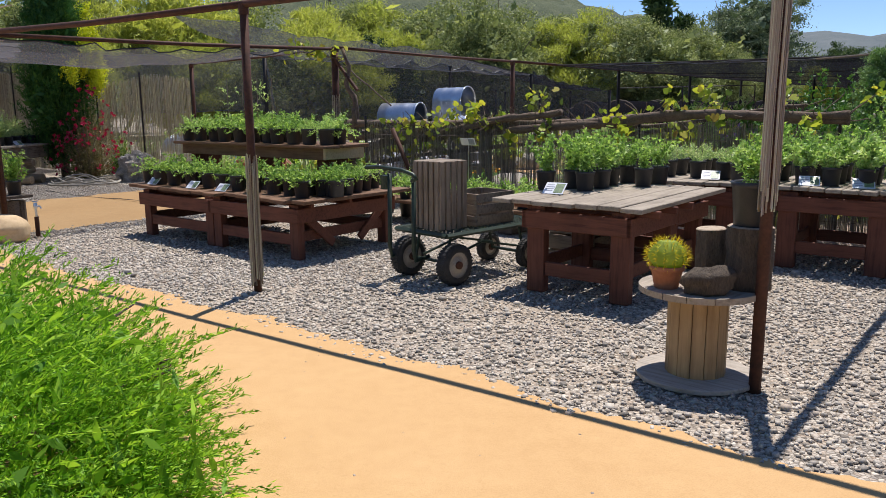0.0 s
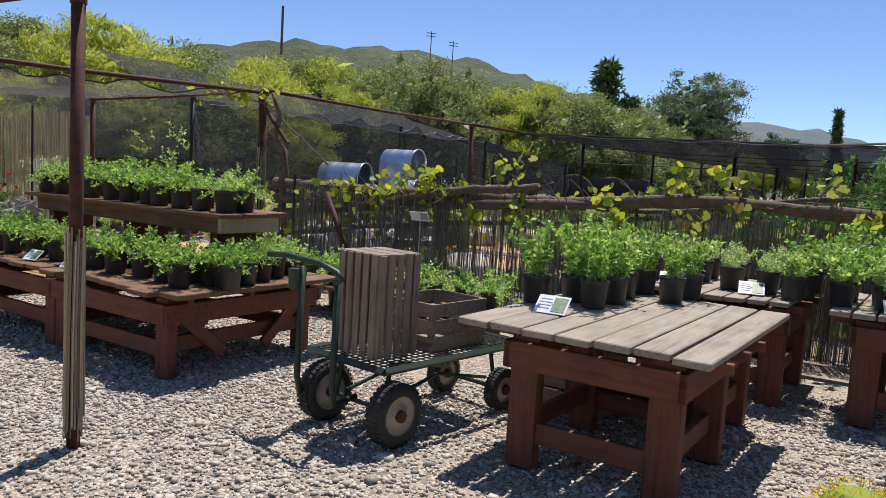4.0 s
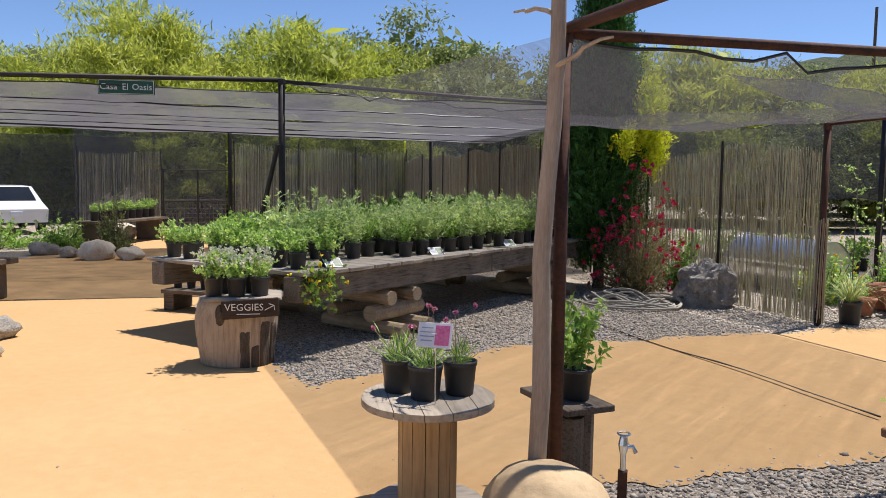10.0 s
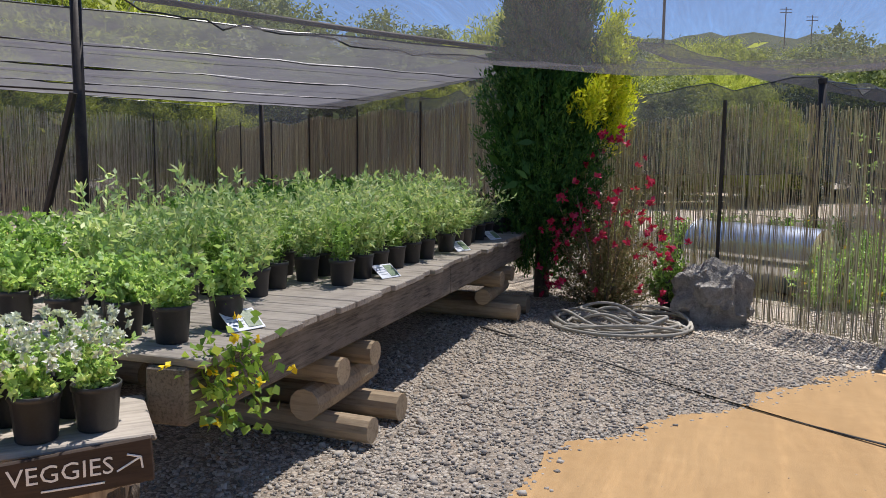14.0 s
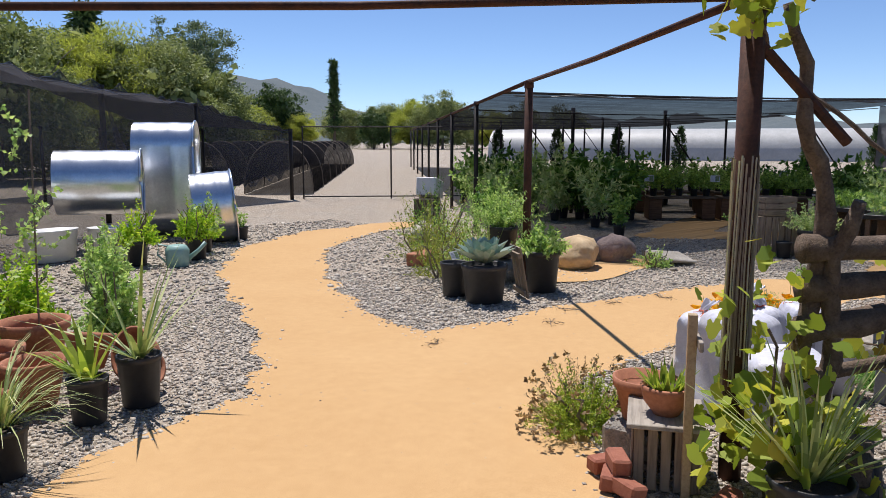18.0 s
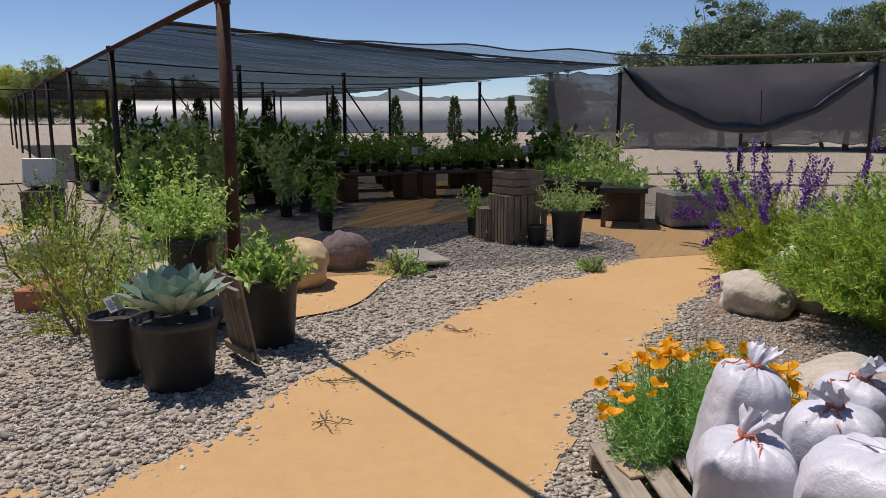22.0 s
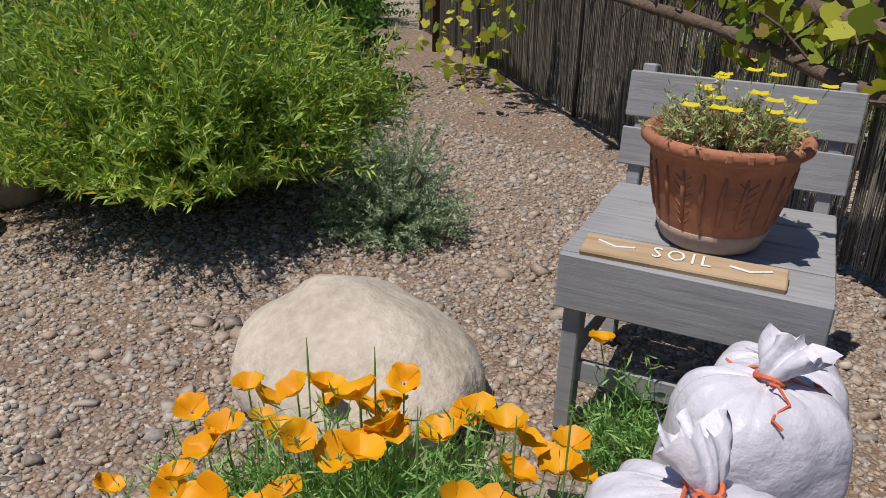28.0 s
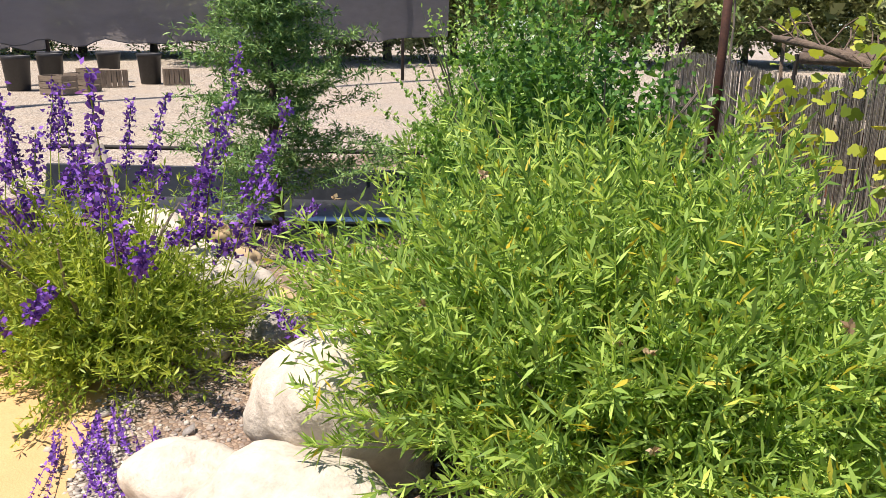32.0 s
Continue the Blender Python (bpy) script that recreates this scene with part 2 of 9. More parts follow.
GREYS = [(0.12, 0.105, 0.09), (0.31, 0.275, 0.235), (0.48, 0.435, 0.37), (0.60, 0.54, 0.455), (0.44, 0.35, 0.27), (0.72, 0.65, 0.54)]
BROWNS = [(0.16, 0.125, 0.105), (0.29, 0.22, 0.17), (0.38, 0.28, 0.205), (0.47, 0.37, 0.28), (0.24, 0.215, 0.20), (0.33, 0.30, 0.27), (0.62, 0.55, 0.45)]
MAT = {
    "sand": sand_mat(),
    "gravel": stone_ground("grey_gravel", GREYS, 42, 0.9, (0.40, 0.32, 0.235), 0.5),
    "mulch": stone_ground("brown_gravel", BROWNS, 48, 0.9, (0.25, 0.17, 0.115), 1.5),
    "stone": loose_stone("loose_stone", GREYS),
    "brownstone": loose_stone("loose_brown_stone", BROWNS),
    "redwood": wood("red_stained_timber", (0.075, 0.025, 0.016), (0.23, 0.083, 0.05), 0.65),
    "redwood_z": wood("red_stained_posts", (0.075, 0.025, 0.016), (0.23, 0.083, 0.05), 0.65, "Z"),
    "deck": wood("weathered_deck", (0.22, 0.19, 0.155), (0.52, 0.46, 0.385), 0.85),
    "deck_y": wood("weathered_deck_across", (0.20, 0.165, 0.125), (0.47, 0.40, 0.315), 0.85, "Y"),
    "brownboard": wood("brown_boards", (0.09, 0.045, 0.025), (0.27, 0.15, 0.085), 0.75),
    "oldbeam": wood("old_dark_beam", (0.022, 0.017, 0.013), (0.23, 0.18, 0.135), 0.9, "X", 5.0),
    "oldbeam_y": wood("old_dark_beam_along", (0.032, 0.026, 0.02), (0.33, 0.28, 0.225), 0.9, "Y", 5.0),
    "log": wood("peeled_log", (0.20, 0.14, 0.085), (0.52, 0.40, 0.26), 0.8, "X"),
    "stump": wood("pale_stump", (0.25, 0.18, 0.12), (0.56, 0.45, 0.325), 0.85, "Z"),
    "spool": wood("spool_staves", (0.25, 0.14, 0.06), (0.56, 0.38, 0.19), 0.7, "Z", 2.0, 0.45),
    "bark": plain("bark", (0.035, 0.028, 0.022), (0.19, 0.145, 0.105), 0.95, 9, 0, 1.0, (3, 3, 0.7), 0.02),
    "crate": wood("grey_crate_slats", (0.13, 0.10, 0.075), (0.42, 0.335, 0.25), 0.85, "Z"),
    "crate_x": wood("grey_crate_boards", (0.13, 0.10, 0.075), (0.40, 0.32, 0.24), 0.85, "X"),
    "rust": plain("rusty_pipe", (0.035, 0.018, 0.013), (0.135, 0.055, 0.033), 0.75, 9, 0.35, 0.5),
    "darkpipe": plain("dark_steel_pipe", (0.016, 0.015, 0.014), (0.055, 0.045, 0.04), 0.6, 9, 0.4, 0.3),
    # Greyer reeds, with the shade of vine and net also put into the tones.
    "reed_shaded": leaf("shaded_grey_reed_stick", (0.13, 0.11, 0.11), (0.30, 0.26, 0.255), (0.54, 0.48, 0.465), 0.75, 0.4, None, 1.2),
    "reed": leaf("reed_stick", (0.24, 0.20, 0.19), (0.48, 0.41, 0.395), (0.74, 0.66, 0.635), 0.7, 0.55, None, 1.4),
    "pot": plain("black_nursery_pot", (0.016, 0.016, 0.017), (0.045, 0.045, 0.047), 0.5, 20, 0, 0.1, vary=0.4),
    "soil": plain("potting_soil", (0.02, 0.014, 0.010), (0.085, 0.06, 0.042), 0.95, 40, 0, 1.0),
    "terracotta_pale": plain("limed_terracotta", (0.40, 0.26, 0.19), (0.60, 0.46, 0.36), 0.9, 9, 0, 0.4),
    "terracotta": plain("terracotta", (0.27, 0.105, 0.055), (0.50, 0.215, 0.12), 0.85, 7, 0, 0.4),
    "boulder_tan": plain("tan_boulder", (0.42, 0.29, 0.155), (0.66, 0.50, 0.30), 0.85, 3.5, 0, 0.6, dist=0.008),
    "boulder": plain("pale_boulder", (0.36, 0.31, 0.245), (0.66, 0.60, 0.50), 0.9, 4, 0, 0.9, dist=0.012),
    "boulder_purple": plain("purplish_boulder", (0.17, 0.125, 0.11), (0.40, 0.30, 0.26), 0.9, 4, 0, 0.9, dist=0.012),
    "rock_rough": plain("rough_dark_rock", (0.20, 0.185, 0.165), (0.60, 0.555, 0.50), 0.95, 11, 0, 1.0, dist=0.05),
    "rock": plain("grey_rock", (0.17, 0.155, 0.135), (0.50, 0.455, 0.39), 0.9, 6, 0, 1.0, dist=0.03),
    "dullsteel": plain("dull_weathered_steel", (0.20, 0.20, 0.195), (0.40, 0.40, 0.38), 0.6, 6, 0.35, 0.3),
    "steel": plain("galvanised_steel", (0.55, 0.58, 0.62), (0.80, 0.82, 0.84), 0.28, 5, 1.0, 0.1),
    "greensteel": plain("green_cart_steel", (0.012, 0.022, 0.014), (0.035, 0.06, 0.038), 0.5, 14, 0.2, 0.2),
    "rubber": plain("tyre_rubber", (0.018, 0.018, 0.018), (0.06, 0.057, 0.052), 0.85, 20, 0, 0.6),
    "hub": plain("dusty_wheel_rim", (0.30, 0.255, 0.20), (0.50, 0.44, 0.36), 0.6, 12, 0.1),
    "greypaint": wood("grey_painted_boards", (0.235, 0.245, 0.255), (0.37, 0.38, 0.39), 0.65, "X", 4.0, 0.25),
    "bag": plain("white_woven_bag", (0.54, 0.54, 0.60), (0.68, 0.68, 0.75), 0.45, 5, 0, 0.3, dist=0.02),
    "tie": plain("orange_twine", (0.55, 0.10, 0.04), (0.75, 0.22, 0.10), 0.8),
    "card": plain("white_card", (0.62, 0.65, 0.72), (0.85, 0.86, 0.88), 0.35, 9, 0, 0.02),
    "ink": plain("card_print", (0.20, 0.22, 0.30), (0.42, 0.45, 0.50), 0.5, 30, 0, 0.02),
    "photo": plain("card_photo", (0.05, 0.10, 0.05), (0.32, 0.40, 0.22), 0.4, 60, 0, 0.02),
    "photo_pink": plain("card_photo_pink", (0.45, 0.05, 0.18), (0.75, 0.25, 0.42), 0.4, 60, 0, 0.02),
    "white": plain("white_paint", (0.66, 0.66, 0.64), (0.82, 0.82, 0.80), 0.5, 8, 0, 0.05),
    "signbrown": wood("dark_sign_board", (0.025, 0.018, 0.014), (0.08, 0.055, 0.04), 0.8),
    "signgreen": plain("green_sign", (0.008, 0.06, 0.035), (0.015, 0.085, 0.05), 0.4),
    "hose": plain("dusty_hose", (0.27, 0.25, 0.21), (0.46, 0.43, 0.37), 0.7, 20),
    "blackhose": plain("black_hose", (0.012, 0.012, 0.012), (0.05, 0.045, 0.04), 0.7, 20),
    "brick": plain("red_brick", (0.23, 0.075, 0.045), (0.40, 0.16, 0.10), 0.9, 20, 0, 0.6),
    "canteal": plain("teal_can", (0.20, 0.36, 0.33), (0.30, 0.47, 0.43), 0.5, 8),
    "carwhite": plain("car_white", (0.70, 0.70, 0.70), (0.80, 0.80, 0.80), 0.2, 2, 0, 0.0),
    "cardark": plain("car_dark", (0.03, 0.035, 0.06), (0.05, 0.055, 0.09), 0.2, 2, 0, 0.0),
    "glass": plain("dark_glass", (0.01, 0.012, 0.014), (0.02, 0.022, 0.025), 0.05, 2, 0, 0.0),
    "polytunnel": plain("white_plastic_sheet", (0.36, 0.36, 0.34), (0.52, 0.52, 0.50), 0.5, 1.2),
    "liner": plain("black_liner", (0.012, 0.014, 0.018), (0.04, 0.045, 0.055), 0.35, 2, 0, 0.3, dist=0.02),
    "lightwood": wood("pale_new_board", (0.36, 0.25, 0.14), (0.62, 0.47, 0.29), 0.7),
    "vine": plain("vine_bark", (0.06, 0.042, 0.03), (0.23, 0.165, 0.115), 0.95, 12, 0, 1.0, (1, 1, 1), 0.01),
    "twig": plain("grey_twig", (0.10, 0.08, 0.06), (0.28, 0.23, 0.18), 0.9, 12),
    "pole_pale": plain("peeled_pole", (0.27, 0.20, 0.145), (0.50, 0.40, 0.31), 0.85, 5, 0, 0.6, (5, 5, 0.6)),
    "hill": plain("chaparral_hill", (0.03, 0.055, 0.022), (0.13, 0.145, 0.07), 0.95, 0.16, 0, 0.8, dist=2.0),
    # Blue-grey stands in for the haze of distance, put into the hill colour.
    "farhill": plain("hazed_far_hill", (0.07, 0.095, 0.10), (0.13, 0.15, 0.155), 0.95, 0.05, 0, 0.3, dist=2.0),
    "net": netting("shade_net", 0.87, (0.016, 0.016, 0.02), 7, (0.12, 7, 1), 0.16),
    "net_front": netting("shade_net_front", 0.42, (0.03, 0.03, 0.035), 7, (0.12, 7, 1)),
    "net_a": netting("shade_net_panel", 0.70, (0.20, 0.195, 0.215)),
    "net_b": netting("shade_net_panel_grey", 0.78, (0.22, 0.215, 0.235)),
    "net_c": netting("shade_net_panel_double", 0.87, (0.22, 0.215, 0.235)),
    "net_thin": netting("thin_shade_net", 0.38, (0.125, 0.12, 0.13), 14, (4, 0.3, 1), 0.1),
    "net_dense": netting("dense_shade_net", 0.88, (0.16, 0.155, 0.165), 60, (1, 1, 3)),
    "net_wall": netting("net_house_wall", 0.64, (0.10, 0.10, 0.11), 40, (1, 1, 4)),
    "mesh": netting("wire_mesh", 0.22, (0.10, 0.10, 0.10), 200),
    # leaves
    "juniper": leaf("juniper_needles", (0.06, 0.15, 0.012), (0.15, 0.30, 0.022), (0.30, 0.46, 0.045), 0.6, 0.45, gain=1.7),
    "herb": leaf("herb_leaves", (0.06, 0.115, 0.028), (0.135, 0.215, 0.056), (0.25, 0.335, 0.10), gain=2.35),
    "herb_pale": leaf("pale_herb_leaves", (0.095, 0.16, 0.045), (0.20, 0.285, 0.095), (0.33, 0.42, 0.17), gain=2.3),
    "herb_grey": leaf("grey_herb_leaves", (0.115, 0.17, 0.07), (0.22, 0.29, 0.135), (0.36, 0.42, 0.22), gain=2.4),
    "herb_dark": leaf("dark_leaves", (0.03, 0.085, 0.016), (0.065, 0.155, 0.026), (0.13, 0.24, 0.045), 0.38, 0.3, gain=1.6),
    "straggly": leaf("straggly_leaves", (0.08, 0.11, 0.02), (0.17, 0.20, 0.04), (0.30, 0.31, 0.075), gain=1.7),
    "lime": leaf("lime_leaves", (0.12, 0.24, 0.015), (0.26, 0.38, 0.03), (0.45, 0.52, 0.06), gain=1.75),
    "bush": leaf("bush_leaves", (0.07, 0.13, 0.028), (0.175, 0.265, 0.055), (0.33, 0.42, 0.10), 0.5, 0.42, (0.75, 0.52, 0.03), gain=1.9),
    "artemisia": leaf("silver_leaves", (0.12, 0.17, 0.12), (0.22, 0.28, 0.20), (0.34, 0.40, 0.31), gain=1.8),
    "salvia": leaf("salvia_leaves", (0.10, 0.155, 0.02), (0.20, 0.26, 0.038), (0.34, 0.38, 0.065), gain=1.75),
    "purple": leaf("purple_flowers", (0.07, 0.025, 0.17), (0.13, 0.05, 0.30), (0.22, 0.09, 0.42), 0.7, 0.2),
    "orange": leaf("orange_petals", (0.97, 0.27, 0.001), (0.99, 0.36, 0.002), (1.0, 0.45, 0.006), 0.5, 0.25, None, 1.0),
    "yellow": leaf("yellow_petals", (0.80, 0.52, 0.01), (0.90, 0.66, 0.02), (0.95, 0.78, 0.05), 0.5, 0.3, None, 1.0),
    "red": leaf("red_petals", (0.48, 0.012, 0.06), (0.66, 0.03, 0.12), (0.78, 0.09, 0.22), 0.5, 0.3, None, 1.0),
    "pink": leaf("pink_petals", (0.55, 0.14, 0.34), (0.70, 0.25, 0.48), (0.80, 0.40, 0.60), 0.6, 0.3, None, 1.0),
    "whiteflower": leaf("white_petals", (0.55, 0.58, 0.52), (0.70, 0.72, 0.66), (0.80, 0.80, 0.76), 0.6, 0.3, None, 1.0),
    "dry": leaf("dry_stalks", (0.17, 0.11, 0.06), (0.32, 0.23, 0.13), (0.46, 0.36, 0.22), 0.8, 0.15, None, 1.2),
    "poppyleaf": leaf("poppy_leaves", (0.06, 0.15, 0.035), (0.14, 0.255, 0.085), (0.26, 0.385, 0.16), gain=2.1),
    "vineleaf": leaf("vine_leaves", (0.13, 0.19, 0.025), (0.27, 0.31, 0.04), (0.45, 0.41, 0.06), 0.6, 0.45, (0.42, 0.25, 0.08), gain=1.75),
    "redshrub": leaf("red_shrub_leaves", (0.06, 0.055, 0.035), (0.11, 0.11, 0.05), (0.19, 0.13, 0.09), gain=2.2),
    "agave": leaf("agave_leaves", (0.19, 0.30, 0.25), (0.27, 0.38, 0.33), (0.36, 0.46, 0.40), 0.6, 0.05, None, 1.0),
    "yucca": leaf("strap_leaves", (0.12, 0.17, 0.05), (0.24, 0.29, 0.11), (0.40, 0.42, 0.21), 0.5, 0.2),
    "cypress": leaf("cypress_spray", (0.016, 0.06, 0.018), (0.036, 0.105, 0.024), (0.075, 0.16, 0.03), 0.6, 0.3, None, 1.7),
    "cypress_gold": leaf("golden_cypress_spray", (0.25, 0.32, 0.012), (0.52, 0.53, 0.02), (0.70, 0.66, 0.05), 0.6, 0.35),
    "tree_lime": leaf("willow_leaves", (0.22, 0.25, 0.05), (0.33, 0.36, 0.075), (0.46, 0.47, 0.13), 0.6, 0.5),
    "tree_olive": leaf("olive_leaves", (0.10, 0.125, 0.045), (0.195, 0.225, 0.09), (0.32, 0.34, 0.155), 0.6, 0.3),
    "tree_dark": leaf("dark_tree_leaves", (0.018, 0.04, 0.012), (0.04, 0.075, 0.022), (0.085, 0.13, 0.04), 0.6, 0.2),
    "tree_gum": leaf("gum_leaves", (0.06, 0.09, 0.05), (0.11, 0.15, 0.085), (0.19, 0.23, 0.13), 0.6, 0.25),
    "conifer": leaf("fir_needles", (0.05, 0.10, 0.034), (0.10, 0.175, 0.058), (0.19, 0.27, 0.10), 0.6, 0.25, gain=1.9),
}

# ---- building helpers ----
RNG = np.random.default_rng(7)
YAW = -36.0


class Geo:
    """Collects the faces of one part."""

    def __init__(self):
        self.v, self.f = [], []

    def add(self, verts, faces, m=None):
        n = len(self.v)
        self.v += [m @ Vector(p) for p in verts] if m is not None else [Vector(p) for p in verts]
        self.f += [tuple(i + n for i in face) for face in faces]
        return self

    def box(self, c, s, m=None, bevel=0.004, jitter=0.0):
        """A box with chamfered edges: centre and size."""
        hx, hy, hz = (max(a / 2, 1e-4) for a in s)
        b = min(bevel, hx * 0.45, hy * 0.45, hz * 0.45)
        verts, idx = [], {}
        for sx in (-1, 1):
            for sy in (-1, 1):
                for sz in (-1, 1):
                    j = [random.uniform(-jitter, jitter) for _ in range(3)] if jitter else (0, 0, 0)
                    for a in range(3):
                        p = [sx * (hx - (b if a != 0 else 0)), sy * (hy - (b if a != 1 else 0)), sz * (hz - (b if a != 2 else 0))]
                        idx[sx, sy, sz, a] = len(verts)
                        verts.append((c[0] + p[0] + j[0], c[1] + p[1] + j[1], c[2] + p[2] + j[2]))
        faces = []
        for a in range(3):
            o1, o2 = [k for k in range(3) if k != a]
            for s1 in (-1, 1):
                quad = []
                for u, w in ((-1, -1), (1, -1), (1, 1), (-1, 1)):
                    key = [0, 0, 0]
                    key[a], key[o1], key[o2] = s1, u, w
                    quad.append(idx[(*key, a)])
                faces.append(tuple(quad if (s1 > 0) == (a != 1) else quad[::-1]))
            for u in (-1, 1):
                for w in (-1, 1):
                    k1, k2 = [0, 0, 0], [0, 0, 0]
                    k1[a], k2[a] = -1, 1
                    for k in (k1, k2):
                        k[o1], k[o2] = u, w
                    faces.append((idx[(*k1, o1)], idx[(*k2, o1)], idx[(*k2, o2)], idx[(*k1, o2)]))
        for sx in (-1, 1):
            for sy in (-1, 1):
                for sz in (-1, 1):
                    faces.append(tuple(idx[sx, sy, sz, a] for a in range(3)))
        return self.add(verts, faces, m)

    def lathe(self, profile, n=16, c=(0, 0, 0), m=None, squash=1.0, caps=True):
        """Turns (radius, height) pairs round the z axis."""
        verts, faces = [], []
        for r, z in profile:
            for k in range(n):
                a = 2 * math.pi * k / n
                verts.append((c[0] + r * math.cos(a), c[1] + r * squash * math.sin(a), c[2] + z))
        for i in range(len(profile) - 1):
            for k in range(n):
                k2 = (k + 1) % n
                faces.append((i * n + k, i * n + k2, (i + 1) * n + k2, (i + 1) * n + k))
        if caps:
            faces.append(tuple(range(n - 1, -1, -1)))
            faces.append(tuple((len(profile) - 1) * n + k for k in range(n)))
        return self.add(verts, faces, m)

    def tube(self, pts, radii, n=8, m=None):
        """A tube along points; radii: one or one a point."""
        pts = [Vector(p) for p in pts]
        radii = [radii] * len(pts) if isinstance(radii, (int, float)) else radii
        verts, faces = [], []
        side = Vector((0, 0, 1))
        for i, p in enumerate(pts):
            d = (pts[min(i + 1, len(pts) - 1)] - pts[max(i - 1, 0)]).normalized()
            if abs(d.dot(side)) > 0.95:
                side = Vector((1, 0, 0)) if abs(d.x) < 0.9 else Vector((0, 1, 0))
            x = d.cross(side).normalized()
            y = d.cross(x)
            side = -y if y.dot(side) < 0 else y
            side = x.cross(d)
            for k in range(n):
                a = 2 * math.pi * k / n
                verts.append(p + (x * math.cos(a) + side * math.sin(a)) * radii[i])
        for i in range(len(pts) - 1):
            for k in range(n):
                k2 = (k + 1) % n
                faces.append((i * n + k, i * n + k2, (i + 1) * n + k2, (i + 1) * n + k))
        faces.append(tuple(range(n - 1, -1, -1)))
        faces.append(tuple((len(pts) - 1) * n + k for k in range(n)))
        return self.add(verts, faces, m)

    def blob(self, size, seed, rough=0.25, level=3, flat=0.12, c=(0, 0, 0), freq=1.3):
        """A boulder: a lumpy ball with a flattened base."""
        bm = bmesh.new()
        bmesh.ops.create_icosphere(bm, subdivisions=level, radius=1.0)
        off = Vector((seed * 3.1, seed * 1.7, seed * 0.9))
        verts = []
        for v in bm.verts:
            p = v.co.copy()
            k = 1 + rough * noise.noise(p * freq + off) + rough * 0.4 * noise.noise(p * freq * 2.7 + off) + rough * 0.14 * noise.noise(p * freq * 7 + off)
            q = Vector((p.x * size[0] * k, p.y * size[1] * k, p.z * size[2] * k))
            q.z = max(q.z, -size[2] * (1 - flat * 2)) + size[2] * (1 - flat * 2)
            verts.append((q.x + c[0], q.y + c[1], q.z + c[2]))
        faces = [tuple(v.index for v in f.verts) for f in bm.faces]
        bm.free()
        return self.add(verts, faces)

    def mesh(self, name, mat, smooth=False):
        me = bpy.data.meshes.new(name)
        me.from_pydata([tuple(p) for p in self.v], [], self.f)
        me.materials.append(MAT[mat])
        if smooth:
            me.shade_smooth()
        me.update()
        return me


def part(name, geo, mat, parent=None, label="", smooth=False, at=None):
    """Links one mesh under a thing or a part."""
    me = geo.mesh(name, mat, smooth) if isinstance(geo, Geo) else geo
    ob = new(name, me)
    ob.parent = parent
    if at is not None:
        ob.matrix_basis = at
    return tagged(ob, label)


def thing(name, x, y, z=0.0, rz=0.0, label="", category="", group="", kind="", rx=0.0, ry=0.0):
    ob = new(name)
    ob.empty_display_size = 0.1
    ob.matrix_basis = pose(x, y, z, rx, ry, rz)
    return tagged(ob, label, category, group, kind)


def whole(name, geo, mat, x, y, z=0.0, rz=0.0, label="", category="", group="", kind="", smooth=False):
    """A thing of one mesh."""
    me = geo.mesh(name, mat, smooth) if isinstance(geo, Geo) else geo
    ob = new(name, me)
    ob.matrix_basis = pose(x, y, z, 0, 0, rz)
    return tagged(ob, label, category, group, kind)


def face_mesh(name, verts, size, mat, smooth=False):
    """A mesh of faces of equal size that share no corners, from an array of corners."""
    verts = np.asarray(verts, np.float32).reshape(-1, 3)
    n = len(verts) // size
    me = bpy.data.meshes.new(name)
    me.vertices.add(n * size)
    me.vertices.foreach_set("co", verts.ravel())
    me.loops.add(n * size)
    me.loops.foreach_set("vertex_index", np.arange(n * size, dtype=np.int32))
    me.polygons.add(n)
    me.polygons.foreach_set("loop_start", np.arange(n, dtype=np.int32) * size)
    me.polygons.foreach_set("loop_total", np.full(n, size, np.int32))
    me.materials.append(MAT[mat])
    me.update()
    return me


def unit(a):
    return a / (np.linalg.norm(a, axis=-1, keepdims=True) + 1e-9)


def leaves(at, way, length, width, wide_at=0.45, fold=0.12):
    """Leaf blades as four-cornered faces: places, ways, lengths and widths."""
    n = len(at)
    way = unit(way)
    side = unit(np.cross(way, RNG.normal(size=(n, 3))))
    up = np.cross(side, way)
    length = (length * RNG.uniform(0.7, 1.25, n))[:, None]
    width = (width * RNG.uniform(0.75, 1.2, n))[:, None]
    mid = at + way * length * wide_at + up * width * fold
    tip = at + way * length - up * length * 0.08
    return np.stack([at, mid + side * width / 2, tip, mid - side * width / 2], 1)


def lobed(at, way, size):
    """Broad leaves with five lobes, nearly flat."""
    n = len(at)
    way = unit(way)
    side = unit(np.cross(way, RNG.normal(size=(n, 3))))
    up = np.cross(side, way)
    size = (size * RNG.uniform(0.6, 1.2, n))[:, None]
    rim = ((0, 0.0), (20, 0.52), (48, 0.62), (62, 0.50), (90, 0.60), (118, 0.46), (152, 0.55), (180, 0.60))
    half = [(math.sin(radians(a)) * r, 0.42 - math.cos(radians(a)) * r) for a, r in rim]
    half[0] = (0.0, 0.18)
    outline = half + [(-x, y) for x, y in half[-2:0:-1]]
    return np.stack([at + side * size * x + way * size * y + up * size * (0.18 * x * x - 0.10 * y * y) for x, y in outline], 1)


def strips(a, b, w0, w1):
    """Thin stems as flat strips from a to b, in two crossed ways."""
    d = unit(b - a)
    s1 = unit(np.cross(d, RNG.normal(size=a.shape)))
    return np.stack([a - s1 * w0 / 2, a + s1 * w0 / 2, b + s1 * w1 / 2, b - s1 * w1 / 2], 1)


